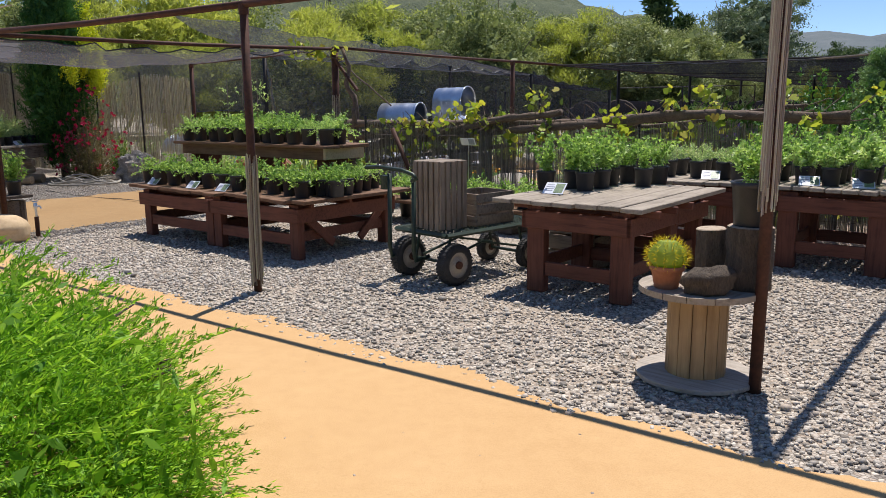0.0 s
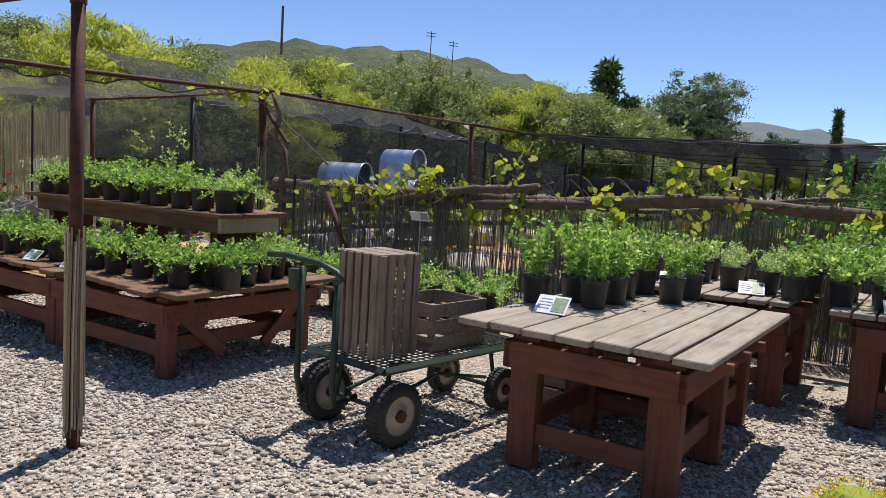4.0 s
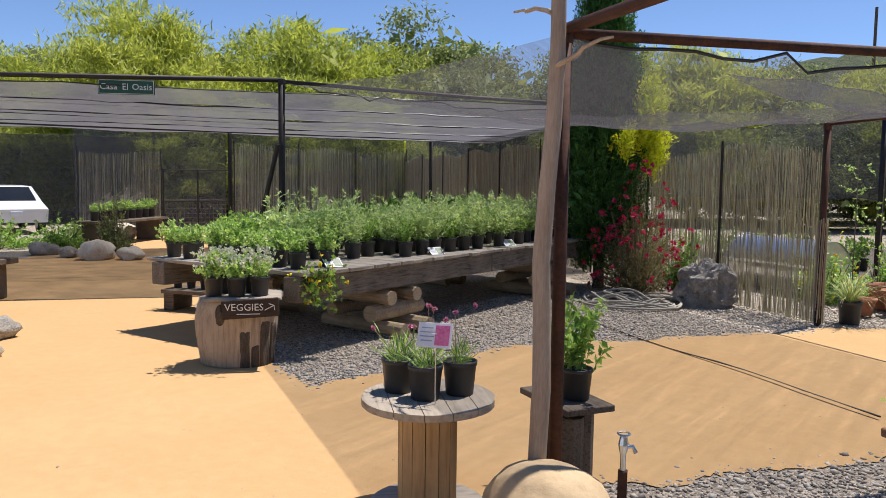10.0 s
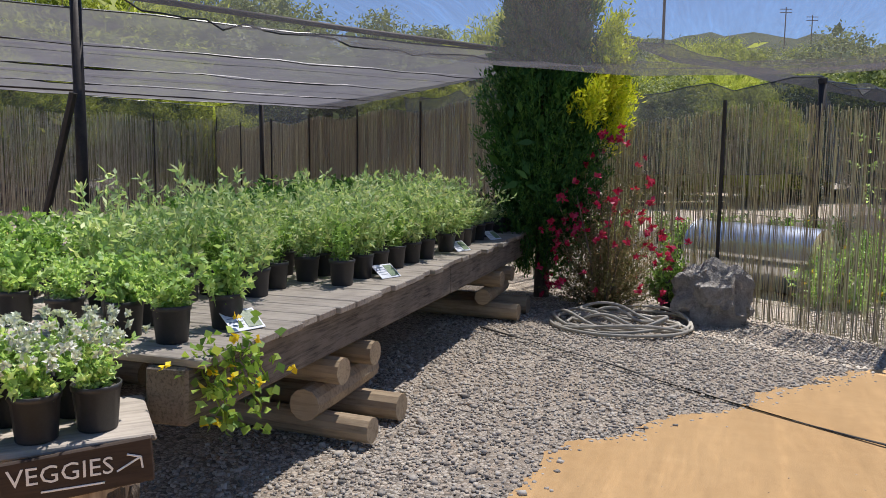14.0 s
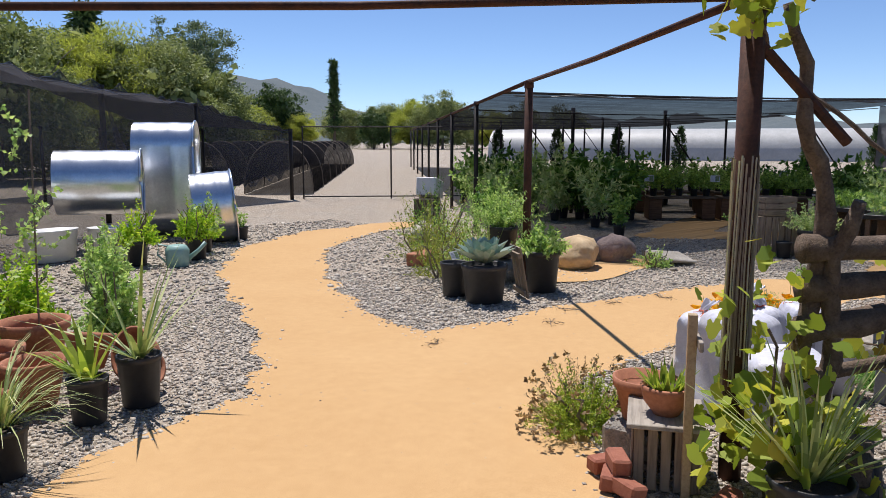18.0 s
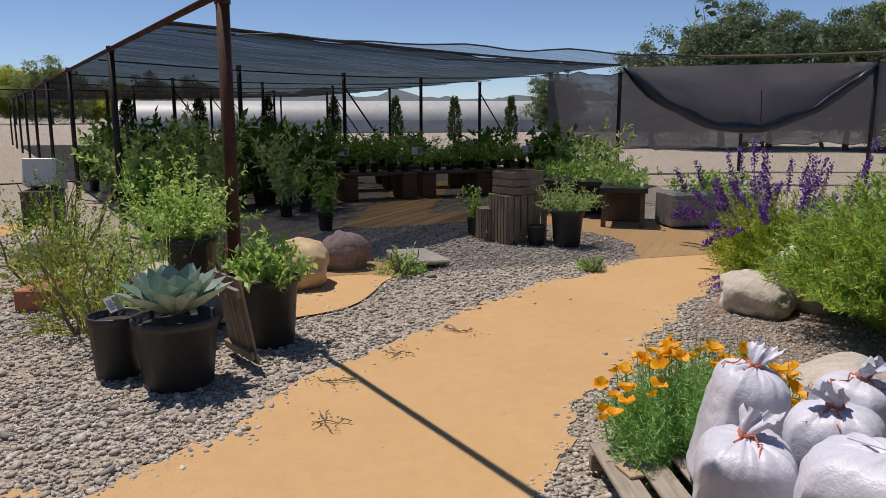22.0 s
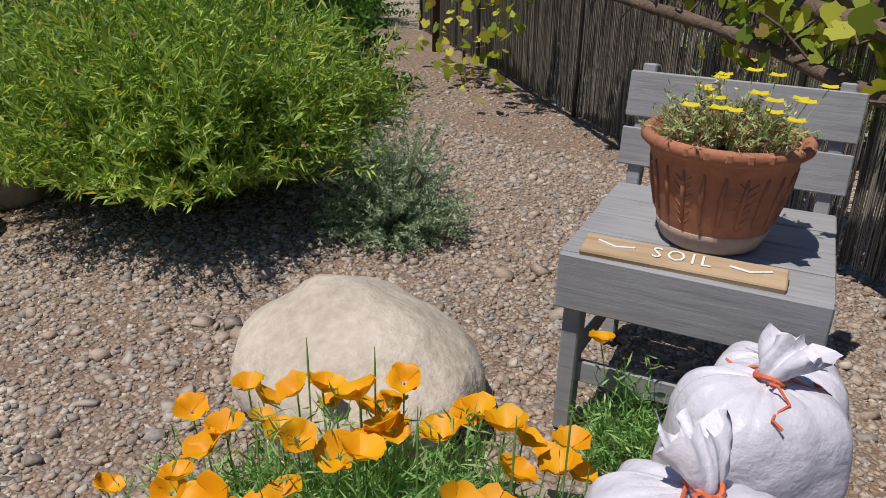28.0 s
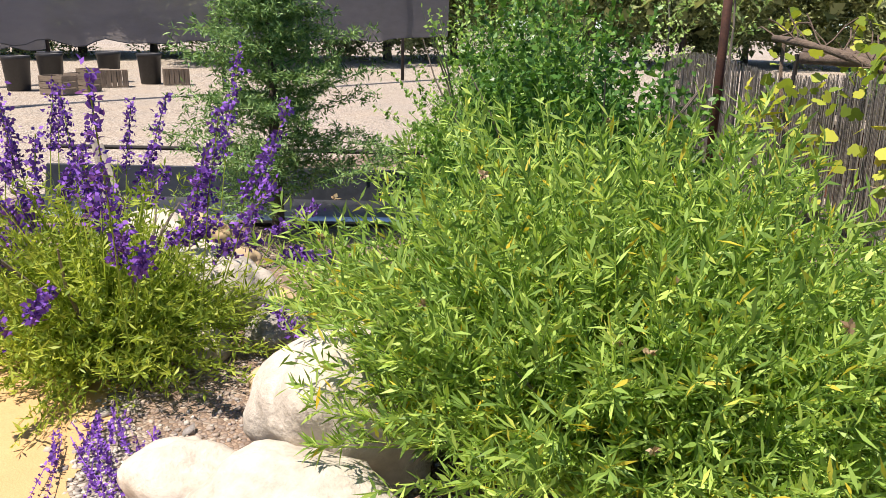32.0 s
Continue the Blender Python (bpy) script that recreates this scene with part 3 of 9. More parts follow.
def spray(base, tip, per, length, width, lean=0.7, bow=0.0, start=0.1, stem=0.004, jitter=0.0):
    """Leaves all along stems that run from base to tip."""
    s = len(base)
    t = RNG.uniform(start, 1.0, (s, per))
    d = tip - base
    sag = np.zeros((s, 1, 3))
    sag[..., 2] = bow * np.linalg.norm(d, axis=1)[:, None]
    at = base[:, None] + d[:, None] * t[..., None] + sag * (4 * t * (1 - t))[..., None]
    at = at + RNG.normal(size=at.shape) * jitter
    way = unit(d)[:, None] * (1 - lean) + unit(RNG.normal(size=(s, per, 3))) * lean
    out = [leaves(at.reshape(-1, 3), way.reshape(-1, 3), length, width)]
    if stem:
        mid = base + d * 0.5 + sag[:, 0]
        out += [strips(base, mid, stem, stem * 0.8), strips(mid, tip, stem * 0.8, stem * 0.4)]
    return np.concatenate(out)


def dome(n, rx, ry, rz, low=-0.1, full=0.75):
    """Points in the outer part of a dome."""
    d = unit(RNG.normal(size=(n, 3)))
    d[:, 2] = np.where(d[:, 2] < low, -d[:, 2] * 0.6, d[:, 2])
    r = RNG.uniform(full, 1.0, (n, 1)) ** 0.6
    return d * r * np.array([rx, ry, rz])


def ragged(p, amount, freq, seed):
    """Scales points outwards and inwards by a lumpy pattern, so that the outline is uneven."""
    k = np.array([1 + amount * noise.noise(Vector(unit(q)) * freq + Vector((seed, seed * 2, 0))) for q in p])
    return p * k[:, None]


def cone_way(n, lean_lo, lean_hi):
    """Ways that lean off the upright by so many degrees."""
    a, l = RNG.uniform(0, 2 * math.pi, n), np.radians(RNG.uniform(lean_lo, lean_hi, n))
    return np.stack([np.cos(a) * np.sin(l), np.sin(a) * np.sin(l), np.cos(l)], 1)


def wander(a, b, n, amount, seed):
    """Points from a to b that wander off the straight line."""
    a, b = Vector(a), Vector(b)
    out = []
    for i in range(n + 1):
        t = i / n
        w = Vector([noise.noise(Vector((t * 3.3 + seed, k * 9.1, seed))) for k in range(3)])
        out.append(a.lerp(b, t) + w * amount * min(1, 4 * t, 4 * (1 - t) + 0.3))
    return out

# ---- ground ----
DEEP, ACROSS = np.array([0.59, 0.81]), np.array([0.81, -0.59])  # the two ways in which the yard is laid out


def spot(x, y, deep=0.0, across=0.0):
    p = np.array([x, y]) + DEEP * deep + ACROSS * across
    return float(p[0]), float(p[1])


# Trails of packed sand: middle and half width.
TRAILS = [
    [(6.0, -2.0, 2.1), (3.5, -0.2, 2.1), (0.84, 1.85, 2.15), (-1.9, 4.3, 1.88), (-3.9, 6.0, 1.62), (-6.6, 7.6, 2.1), (-9.5, 8.9, 2.0), (-12.8, 10.4, 2.0), (-16.5, 13.2, 2.0), (-20.0, 17.0, 2.2), (-23.0, 20.0, 1.5)],
    [(-6.4, 9.2, 1.3), (-6.35, 10.2, 1.35), (-5.6, 11.9, 1.8), (-4.6, 13.4, 1.72), (-3.65, 15.1, 1.5)],
    [(-3.65, 15.1, 1.5), (-2.4, 16.1, 0.98), (-1.75, 17.7, 0.76), (-1.58, 18.5, 0.58), (-1.12, 19.9, 0.68), (-0.4, 21.6, 0.72), (0.85, 23.5, 0.75), (2.5, 24.7, 0.7), (4.6, 25.2, 0.45)],
    [(-3.65, 15.1, 1.5), (-1.3, 16.45, 0.95), (0.9, 16.5, 0.85), (2.6, 16.25, 0.8), (3.7, 16.06, 0.74), (4.7, 15.76, 0.62), (5.5, 15.4, 0.66), (7.0, 15.5, 0.8), (8.7, 17.2, 0.7), (8.9, 19.0, 0.6), (7.2, 20.2, 0.5), (10.5, 21.2, 0.6), (14.0, 22.5, 0.6)],
]


def trail_gap(x, y):
    """How far points lie outside the sand (below 0: on it)."""
    best = np.full(x.shape, 1e9)
    for trail in TRAILS:
        for (ax, ay, aw), (bx, by, bw) in zip(trail, trail[1:]):
            dx, dy = bx - ax, by - ay
            t = np.clip(((x - ax) * dx + (y - ay) * dy) / (dx * dx + dy * dy), 0, 1)
            best = np.minimum(best, np.hypot(x - ax - t * dx, y - ay - t * dy) - (aw + t * (bw - aw)))
    return best


def wobble(x, y, freq, seed):
    """A cheap smooth pattern between -1 and 1."""
    return (np.sin(x * freq + 1.3 * np.sin(y * freq * 0.7 + seed)) + np.sin(y * freq * 1.13 + 1.7 * np.sin(x * freq * 0.6 + seed * 2))) / 2


def sheet(name, mat, x0, x1, y0, y1, step, level, height, label, category):
    """A patch of ground on a fine grid, where the level is below 0, its rim drawn in to the line of level 0."""
    gx, gy = np.meshgrid(np.arange(x0, x1 + step, step), np.arange(y0, y1 + step, step), indexing="ij")
    lv = level(gx, gy)
    ii, jj = np.nonzero(np.minimum(np.minimum(lv[:-1, :-1], lv[1:, :-1]), np.minimum(lv[:-1, 1:], lv[1:, 1:])) < 0)
    dx, dy = np.gradient(lv, step)
    k = np.clip(np.where(lv > 0, lv, 0) / (dx * dx + dy * dy + 0.05), 0, step * 0.9)
    gx, gy = gx - dx * k, gy - dy * k
    gz = height(gx, gy)
    nx, ny = gx.shape
    used = np.stack([ii * ny + jj, (ii + 1) * ny + jj, (ii + 1) * ny + jj + 1, ii * ny + jj + 1], 1)
    ids, inv = np.unique(used, return_inverse=True)
    co = np.stack([gx.ravel()[ids], gy.ravel()[ids], gz.ravel()[ids]], 1)
    me = bpy.data.meshes.new(name)
    me.from_pydata(co.tolist(), [], inv.reshape(-1, 4).tolist())
    me.materials.append(MAT[mat])
    me.shade_smooth()
    me.update()
    return tagged(new(name, me), label, category, kind="structure")


flat = Geo()
flat.add([(-900, -900, 0), (900, -900, 0), (900, 900, 0), (-900, 900, 0)], [(0, 1, 2, 3)])
whole("ground", flat, "gravel", 0, 0, -0.012, 0, "grey crushed gravel ground with dusty earth between the stones", "ground", kind="structure")


def sand_level(x, y):
    return trail_gap(x, y) - 0.07 * wobble(x, y, 5.0, 1) - 0.04 * wobble(x, y, 17.0, 3) - 0.02 * wobble(x, y, 41.0, 5)


def on_sand(x, y):
    return sand_level(x, y) < 0


sheet("path", "sand", -26, 16, -4, 26, 0.05, sand_level, lambda x, y: -0.005 + 0.003 * wobble(x, y, 3.1, 2) * wobble(x, y, 1.1, 4),
      "orange packed sand path with dusty footprints", "path")


def in_bed(x, y):
    """The planted bed behind the low reed fence."""
    along = (x - 1.54) * DEEP[0] + (y - 11.42) * DEEP[1]
    return (along > -0.1) & (trail_gap(x, y) > np.where(x > 2.6, 0.12, 0.35) + 0.12 * wobble(x, y, 3.0, 2)) & (x > -0.4) & (x < 9.5) & (y > 8.0) & (y < 15.9)


sheet("planting_bed", "mulch", -0.5, 9.6, 8.0, 16.0, 0.1, lambda x, y: np.where(in_bed(x, y), -1.0, 1.0), lambda x, y: -0.0085 + 0.001 * wobble(x, y, 4.0, 2),
      "brown gravel and earth of the planting bed", "ground")


def scatter_stones(name, mat, zones, keep, label):
    """Loose stones strewn over rectangles (x0, x1, y0, y1, stones a square metre, size)."""
    corners = np.array([(a, b, c) for a in (-1, 1) for b in (-1, 1) for c in (-1, 1)], float)
    quads = np.array([(0, 1, 3, 2), (4, 6, 7, 5), (0, 4, 5, 1), (2, 3, 7, 6), (0, 2, 6, 4), (1, 5, 7, 3)])
    cos, fcs, n0 = [], [], 0
    for x0, x1, y0, y1, dens, size in zones:
        n = int((x1 - x0) * (y1 - y0) * dens)
        x, y = RNG.uniform(x0, x1, n), RNG.uniform(y0, y1, n)
        ok = keep(x, y)
        x, y = x[ok], y[ok]
        n = len(x)
        s = size * RNG.lognormal(0, 0.35, (n, 1)) * RNG.uniform(0.6, 1.1, (n, 3)) * np.array([1.0, 0.85, 0.55])
        v = corners[None] * RNG.uniform(0.55, 1.0, (n, 8, 3)) * s[:, None]
        a, b = RNG.uniform(0, 6.28, n), RNG.normal(0, 0.4, n)
        ca, sa, cb, sb = np.cos(a)[:, None], np.sin(a)[:, None], np.cos(b)[:, None], np.sin(b)[:, None]
        vx, vz = v[..., 0] * cb - v[..., 2] * sb, v[..., 0] * sb + v[..., 2] * cb
        v = np.stack([vx * ca - v[..., 1] * sa + x[:, None], vx * sa + v[..., 1] * ca + y[:, None], vz + s[:, 2:3] * 0.35 - 0.010], -1)
        cos.append(v.reshape(-1, 3))
        fcs.append((quads[None] + (np.arange(n) * 8)[:, None, None] + n0).reshape(-1, 4))
        n0 += n * 8
    co, fc = np.concatenate(cos), np.concatenate(fcs)
    me = bpy.data.meshes.new(name)
    me.vertices.add(len(co))
    me.vertices.foreach_set("co", co.astype(np.float32).ravel())
    me.loops.add(fc.size)
    me.loops.foreach_set("vertex_index", fc.astype(np.int32).ravel())
    me.polygons.add(len(fc))
    me.polygons.foreach_set("loop_start", np.arange(len(fc), dtype=np.int32) * 4)
    me.polygons.foreach_set("loop_total", np.full(len(fc), 4, np.int32))
    me.materials.append(MAT[mat])
    me.update()
    tagged(new(name, me), label, "gravel", kind="stuff")


def off_sand(x, y):
    return (trail_gap(x, y) > 0.07 * wobble(x, y, 5.0, 1) - RNG.exponential(0.05, x.shape)) & ~in_bed(x, y)


scatter_stones("gravel_stones", "stone", [(-3.2, 4.5, 3.6, 8.5, 900, 0.0118), (-6.2, 0.5, 7.0, 11.5, 800, 0.0118), (-9.2, -5.0, 10.2, 17.2, 850, 0.0115), (-0.6, 7.5, 14.2, 15.9, 950, 0.0118),
                                          (-5.6, 0.0, 12.5, 20.0, 780, 0.0128), (-1.5, 7.5, 16.2, 20.5, 560, 0.0140), (-3.5, 4.0, 20.0, 27.0, 150, 0.021)], off_sand,
               "loose grey crushed stones")
scatter_stones("path_grit", "brownstone", [(-5.0, 4.0, 2.0, 9.0, 38, 0.0048), (-9.0, -3.0, 6.0, 13.0, 34, 0.0052), (-4.0, 6.0, 13.0, 19.0, 46, 0.0052)], on_sand, "small loose pebbles and crumbs on the sand path")
scatter_stones("bed_stones", "brownstone", [(-0.4, 3.4, 11.5, 15.6, 1900, 0.0105), (-0.4, 5.5, 10.0, 15.9, 500, 0.0115), (0.0, 3.6, 11.5, 15.4, 90, 0.019)], in_bed, "loose brown and grey stones in the bed")

# ---- hills and far ground ----
def ridge(name, mat, dist, az0, az1, tops, label, rough):
    """A range of hills: azimuth from +y to the right in degrees, heights by (azimuth, degrees above the horizon)."""
    geo, n, rows = Geo(), 120, 9
    azs, els = zip(*tops)
    for i in range(n + 1):
        az = az0 + (az1 - az0) * i / n
        top = math.tan(radians(float(np.interp(az, azs, els)))) * dist
        for j in range(rows):
            t = j / (rows - 1)
            r = dist * (0.62 + 0.38 * t)
            p = Vector((math.sin(radians(az)) * r, math.cos(radians(az)) * r, 0))
            bump_z = rough * (noise.noise(p * 0.02) + 0.5 * noise.noise(p * 0.06) + 0.25 * noise.noise(p * 0.2))
            geo.v.append(Vector((p.x, p.y, -0.5 if j == 0 else max(0, top * (t ** 0.8) + bump_z * t))))
    for i in range(n):
        for j in range(rows - 1):
            a = i * rows + j
            geo.f.append((a, a + rows, a + rows + 1, a + 1))
    whole(name, geo, mat, 0, 0, 0, 0, label, "hill", kind="structure", smooth=True)


ridge("backdrop_hill", "hill", 330, -80, 26, [(-80, 4), (-40, 6), (-14, 7.5), (-9, 8.2), (-1.6, 9.6), (4, 9.0), (9, 7.7), (14, 6.0), (20, 3.5), (26, 0.5)],
      "steep hill covered in dark green scrub", 9.0)
# Far range in the blue-grey that has the distance haze painted in.
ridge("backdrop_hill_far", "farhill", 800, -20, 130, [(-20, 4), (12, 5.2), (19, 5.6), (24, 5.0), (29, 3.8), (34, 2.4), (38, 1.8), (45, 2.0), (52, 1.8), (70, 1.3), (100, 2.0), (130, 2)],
      "distant hills with blue haze put into their colour", 14.0)

# ---- trees ----
def limbs(height, r0, spread, n, seed, lift=0.5):
    """A tapered trunk that parts into limbs."""
    g, rnd = Geo(), random.Random(seed)
    split = height * rnd.uniform(0.22, 0.32)
    g.tube(wander((0, 0, -0.1), (rnd.uniform(-0.1, 0.1), rnd.uniform(-0.1, 0.1), split), 4, 0.08 * height / 8, seed), [r0 * 1.25, r0, r0 * 0.95, r0 * 0.9, r0 * 0.8], 8)
    ends = []
    for k in range(n):
        a = 2 * math.pi * (k + rnd.random() * 0.6) / n
        e = Vector((math.cos(a) * spread * rnd.uniform(0.5, 0.95), math.sin(a) * spread * rnd.uniform(0.5, 0.95), height * rnd.uniform(lift, 0.95)))
        g.tube(wander((0, 0, split * 0.9), e, 5, 0.06 * height, seed + k), [r0 * 0.6, r0 * 0.5, r0 * 0.36, r0 * 0.25, r0 * 0.15, r0 * 0.05], 5)
        ends.append(e)
    return g, ends


def crown_mesh(name, mat, rx, rz, zc, clumps, per, leaf_len, leaf_w, seed, clump_r=0.28, hang=0.0, seedlift=0.0):
    """Many clumps of leaves round an uneven crown with gaps."""
    c = ragged(dome(clumps, rx, rx, rz, -0.9, 0.25), 0.45, 1.7, seed) + np.array([0, 0, zc])
    r = rx * clump_r * RNG.uniform(0.45, 1.6, (clumps, 1, 1))
    q = np.clip(RNG.normal(size=(clumps, per, 3)), -1.6, 1.6) * np.array([1, 1, 0.65]) * r * 0.6
    at = (c[:, None] + q).reshape(-1, 3)
    way = unit(RNG.normal(size=at.shape)) + np.array([0, 0, -hang])
    core = ragged(dome(900, rx * 0.86, rx * 0.86, rz * 0.86, -0.9, 0.1), 0.45, 1.7, seed) + np.array([0, 0, zc])
    fill = leaves(core, RNG.normal(size=core.shape), leaf_len * 3.2, leaf_w * 5.5)
    return face_mesh(name, np.concatenate([leaves(at, way, leaf_len, leaf_w), fill]), 4, mat)


def make_tree(kind, height, seed):
    mat, rx, rz, per, ll, lw, clumps, hang = {
        "willow": ("tree_lime", 0.48, 0.50, 300, 0.30, 0.055, 210, -0.9),
        "olive": ("tree_olive", 0.50, 0.50, 300, 0.21, 0.085, 190, 0.0),
        "oak": ("tree_dark", 0.46, 0.46, 110, 0.20, 0.10, 190, 0.0),
        "gum": ("tree_gum", 0.36, 0.46, 180, 0.17, 0.06, 220, 0.3),
    }[kind]
    g, _ = limbs(height, height * 0.02, height * rx * 0.8, 9, seed)
    return g.mesh("trunk", "twig", True), crown_mesh("crown", mat, height * rx, height * rz, height * 0.50, clumps, per, ll * height / 8, lw * height / 8, seed, 0.17, hang)


TREE = {(k, s): make_tree(k, 8.0, s) for k in ("willow", "olive", "oak", "gum") for s in ((1, 2) if k in ("willow", "olive") else (3,))}
TREE_LABEL = {"willow": "pale yellow-green feathery tree behind the yard", "olive": "grey-green broad tree behind the yard",
              "oak": "dark green dense tree behind the yard", "gum": "tall grey-green rounded gum tree far off"}


def put_tree(kind, seed, az, dist, height, origin=(-2.0, 6.0)):
    a = radians(az)
    t = thing("tree", origin[0] + math.sin(a) * dist, origin[1] + math.cos(a) * dist, 0, RNG.uniform(0, 360), TREE_LABEL[kind], "tree", kind + " trees")
    s = height / 8.0
    trunk, crown = TREE[kind, seed]
    for nm, me in (("trunk", trunk), ("crown", crown)):
        part(nm, me, "", t, at=Matrix.Diagonal((s * RNG.uniform(0.95, 1.25), s * RNG.uniform(0.95, 1.25), s, 1)))


rt = random.Random(5)
for az in range(-100, -8, 6):
    put_tree(rt.choice(("willow", "willow", "olive")), rt.choice((1, 2)), az + rt.uniform(-2, 2), rt.uniform(36, 44), rt.uniform(7.2, 9.2))
for az in range(-66, -14, 13):
    put_tree("olive", rt.choice((1, 2)), az + rt.uniform(-2, 2), rt.uniform(44, 52), rt.uniform(8.5, 10.5))
for az in range(-12, 6, 4):
    put_tree(rt.choice(("olive", "olive", "willow")), rt.choice((1, 2)), az + rt.uniform(-1.5, 1.5), rt.uniform(42, 58), rt.uniform(6.0, 7.6))
for az, dist, h in ((-4, 40, 5.5), (3, 60, 7.5), (11.3, 150, 15.5), (26.3, 190, 15.0), (33, 160, 8.0), (-8, 55, 7.0)):
    put_tree("oak", 3, az, dist, h)
for az, dist, h in ((20.4, 210, 33.0), (67, 60, 5.0), (-110, 34, 8.5)):
    put_tree("gum", 3, az, dist, h)
for az, h in ((8, 13), (10, 15), (12, 13), (14, 16), (16, 14), (18, 15), (20, 12)):
    put_tree(rt.choice(("willow", "olive", "olive")), rt.choice((1, 2)), az, rt.uniform(140, 160), h)
for az in (19, 22, 25, 28, 31, 34, 36, 38, 40, 42, 44, 47):
    put_tree(rt.choice(("willow", "olive")), rt.choice((1, 2)), az, rt.uniform(150, 190), rt.uniform(7.0, 11.0))
for az in range(-98, -2, 7):
    put_tree(rt.choice(("willow", "olive")), rt.choice((1, 2)), az + rt.uniform(-2, 2), rt.uniform(33, 38), rt.uniform(4.2, 5.6))
for az in (70, 74, 78, 82, 86, 90, 94, 98):
    put_tree("gum" if az < 84 else "olive", 3 if az < 84 else rt.choice((1, 2)), az, rt.uniform(38, 46), rt.uniform(6.5, 8.5) if az > 72 else 5.5)
for az in (101, 106, 112, 119, 127, 135, 142, 149, 156, 163, 170):
    put_tree("olive", rt.choice((1, 2)), az, rt.uniform(30, 38), rt.uniform(7.5, 9.5))


for k in range(10):
    put_tree(("olive", "willow", "olive")[k % 3], 1 + k % 2, -8.5 + 2.4 * k, rt.uniform(57, 68), 9.6 - 0.22 * k, (0.0, 0.0))


def make_pine(name, height, width, mat, seed, label, x, y, tiers=16, per=26, ll=0.9):
    """A tall conifer in tiers of branches, with gaps."""
    t = thing(name, x, y, 0, seed * 40, label, "tree")
    g = Geo().tube([(0, 0, -0.1), (0, 0, height * 0.5), (0, 0, height)], [height * 0.018, height * 0.012, height * 0.003], 8)
    part("trunk", g, "bark", t)
    base, tip = [], []
    for i in range(tiers):
        z = height * (0.22 + 0.78 * i / tiers)
        for k in range(6):
            if RNG.random() < 0.2:
                continue
            a, r = RNG.uniform(0, 6.28), width * (1.05 - 0.75 * i / tiers) * RNG.uniform(0.5, 1.1)
            base.append((0, 0, z))
            tip.append((math.cos(a) * r, math.sin(a) * r, z + r * RNG.uniform(-0.1, 0.35)))
    part("crown", face_mesh("crown", spray(np.array(base), np.array(tip), per, ll, ll * 0.3, 0.75, 0, 0.25, 0.05, ll * 0.2), 4, mat), "", t)


make_pine("pine_tree", 30.0, 6.0, "tree_dark", 1, "tall dark pine far off behind the trees", 43.7, 185.0, 16, 30, 2.2)
make_pine("pine_tree", 21.0, 4.0, "tree_dark", 2, "tall dark pine far off behind the trees", 49.5, 184.0, 16, 30, 2.2)
make_pine("tower_disguised_as_tree", 17.0, 1.5, "tree_dark", 3, "slim dark tower dressed as a pine, far beyond the gate", 75.0, 139.0, 22, 26, 0.8)


def utility_pole(x, y, h, arms):
    t = thing("utility_pole", x, y, 0, 20, "dark wooden utility pole against the sky", "pole")
    part("shaft", Geo().tube([(0, 0, -0.2), (0, 0, h)], [0.15, 0.11], 8), "bark", t)
    for k in range(arms):
        part("crossarm", Geo().box((0, 0, h - 0.4 - 0.7 * k), (2.4, 0.12, 0.14)), "bark", t)


utility_pole(-12.4, 73.0, 15.4, 0)
utility_pole(1.6, 185.0, 34.0, 2)
utility_pole(7.0, 190.0, 33.0, 2)

# ---- posts, beams, nets ----
PA, PB, PC, PV, PF, PN, PP = (-1.217, 6.80), (2.12, 4.53), (-5.03, 9.48), (-1.74, 13.88), (-5.04, 16.1), (1.53, 18.5), (5.45, 9.12)
PJ = (-12.1, 13.9)


def pipe_post(x, y, h, r=0.042, lean=0.0, mat="rust", label="rusty steel pipe post holding up the shade frame", name="post"):
    t = thing(name, x, y, 0, RNG.uniform(0, 360), label, "post", "frame posts", ry=lean)
    part("pipe", Geo().tube([(0, 0, -0.1), (0, 0, h * 0.5), (0, 0, h)], r, 10), mat, t, smooth=True)
    part("cap", Geo().tube([(0, 0, h - 0.07), (0, 0, h + 0.012)], r * 1.18, 10), mat, t)
    return t


def reed_bundle(t, z0, z1, r, n, seed, wire=True):
    """Cut reeds tied round a post."""
    rnd, g = random.Random(seed), Geo()
    for k in range(n):
        a, rr = rnd.uniform(0, 6.28), r * rnd.uniform(0.85, 1.2)
        lo, hi = z0 + rnd.uniform(0, 0.25), z1 - rnd.expovariate(5) * (z1 - z0) * 0.35
        fl = 1 + rnd.uniform(0, 0.15)
        g.tube([(math.cos(a) * rr * fl, math.sin(a) * rr * fl, lo), (math.cos(a) * rr, math.sin(a) * rr, (lo + hi) / 2), (math.cos(a + 0.2) * rr * 1.02, math.sin(a + 0.2) * rr * 1.02, hi)], rnd.uniform(0.003, 0.006), 4)
    part("reed_wrap", g, "reed", t, "brown reeds tied round the post")


post_a = pipe_post(*PA, 2.32, 0.034)
reed_bundle(post_a, 0.02, 1.15, 0.041, 70, 1)
post_b = pipe_post(*PB, 2.34, 0.033)
reed_bundle(post_b, 0.95, 2.3, 0.037, 70, 2)
post_v = pipe_post(*PV, 2.52, 0.06)
reed_bundle(post_v, 0.5, 1.75, 0.058, 80, 3)
part("brace", Geo().tube([(0.02, -0.02, 2.3), (0.42, -0.32, 1.8)], 0.03, 8), "rust", post_v, at=post_v.matrix_basis.inverted() @ Matrix.Translation((*PV, 0)))
post_f = pipe_post(*PF, 2.4, 0.04)
reed_bundle(post_f, 0.02, 1.3, 0.05, 50, 4)
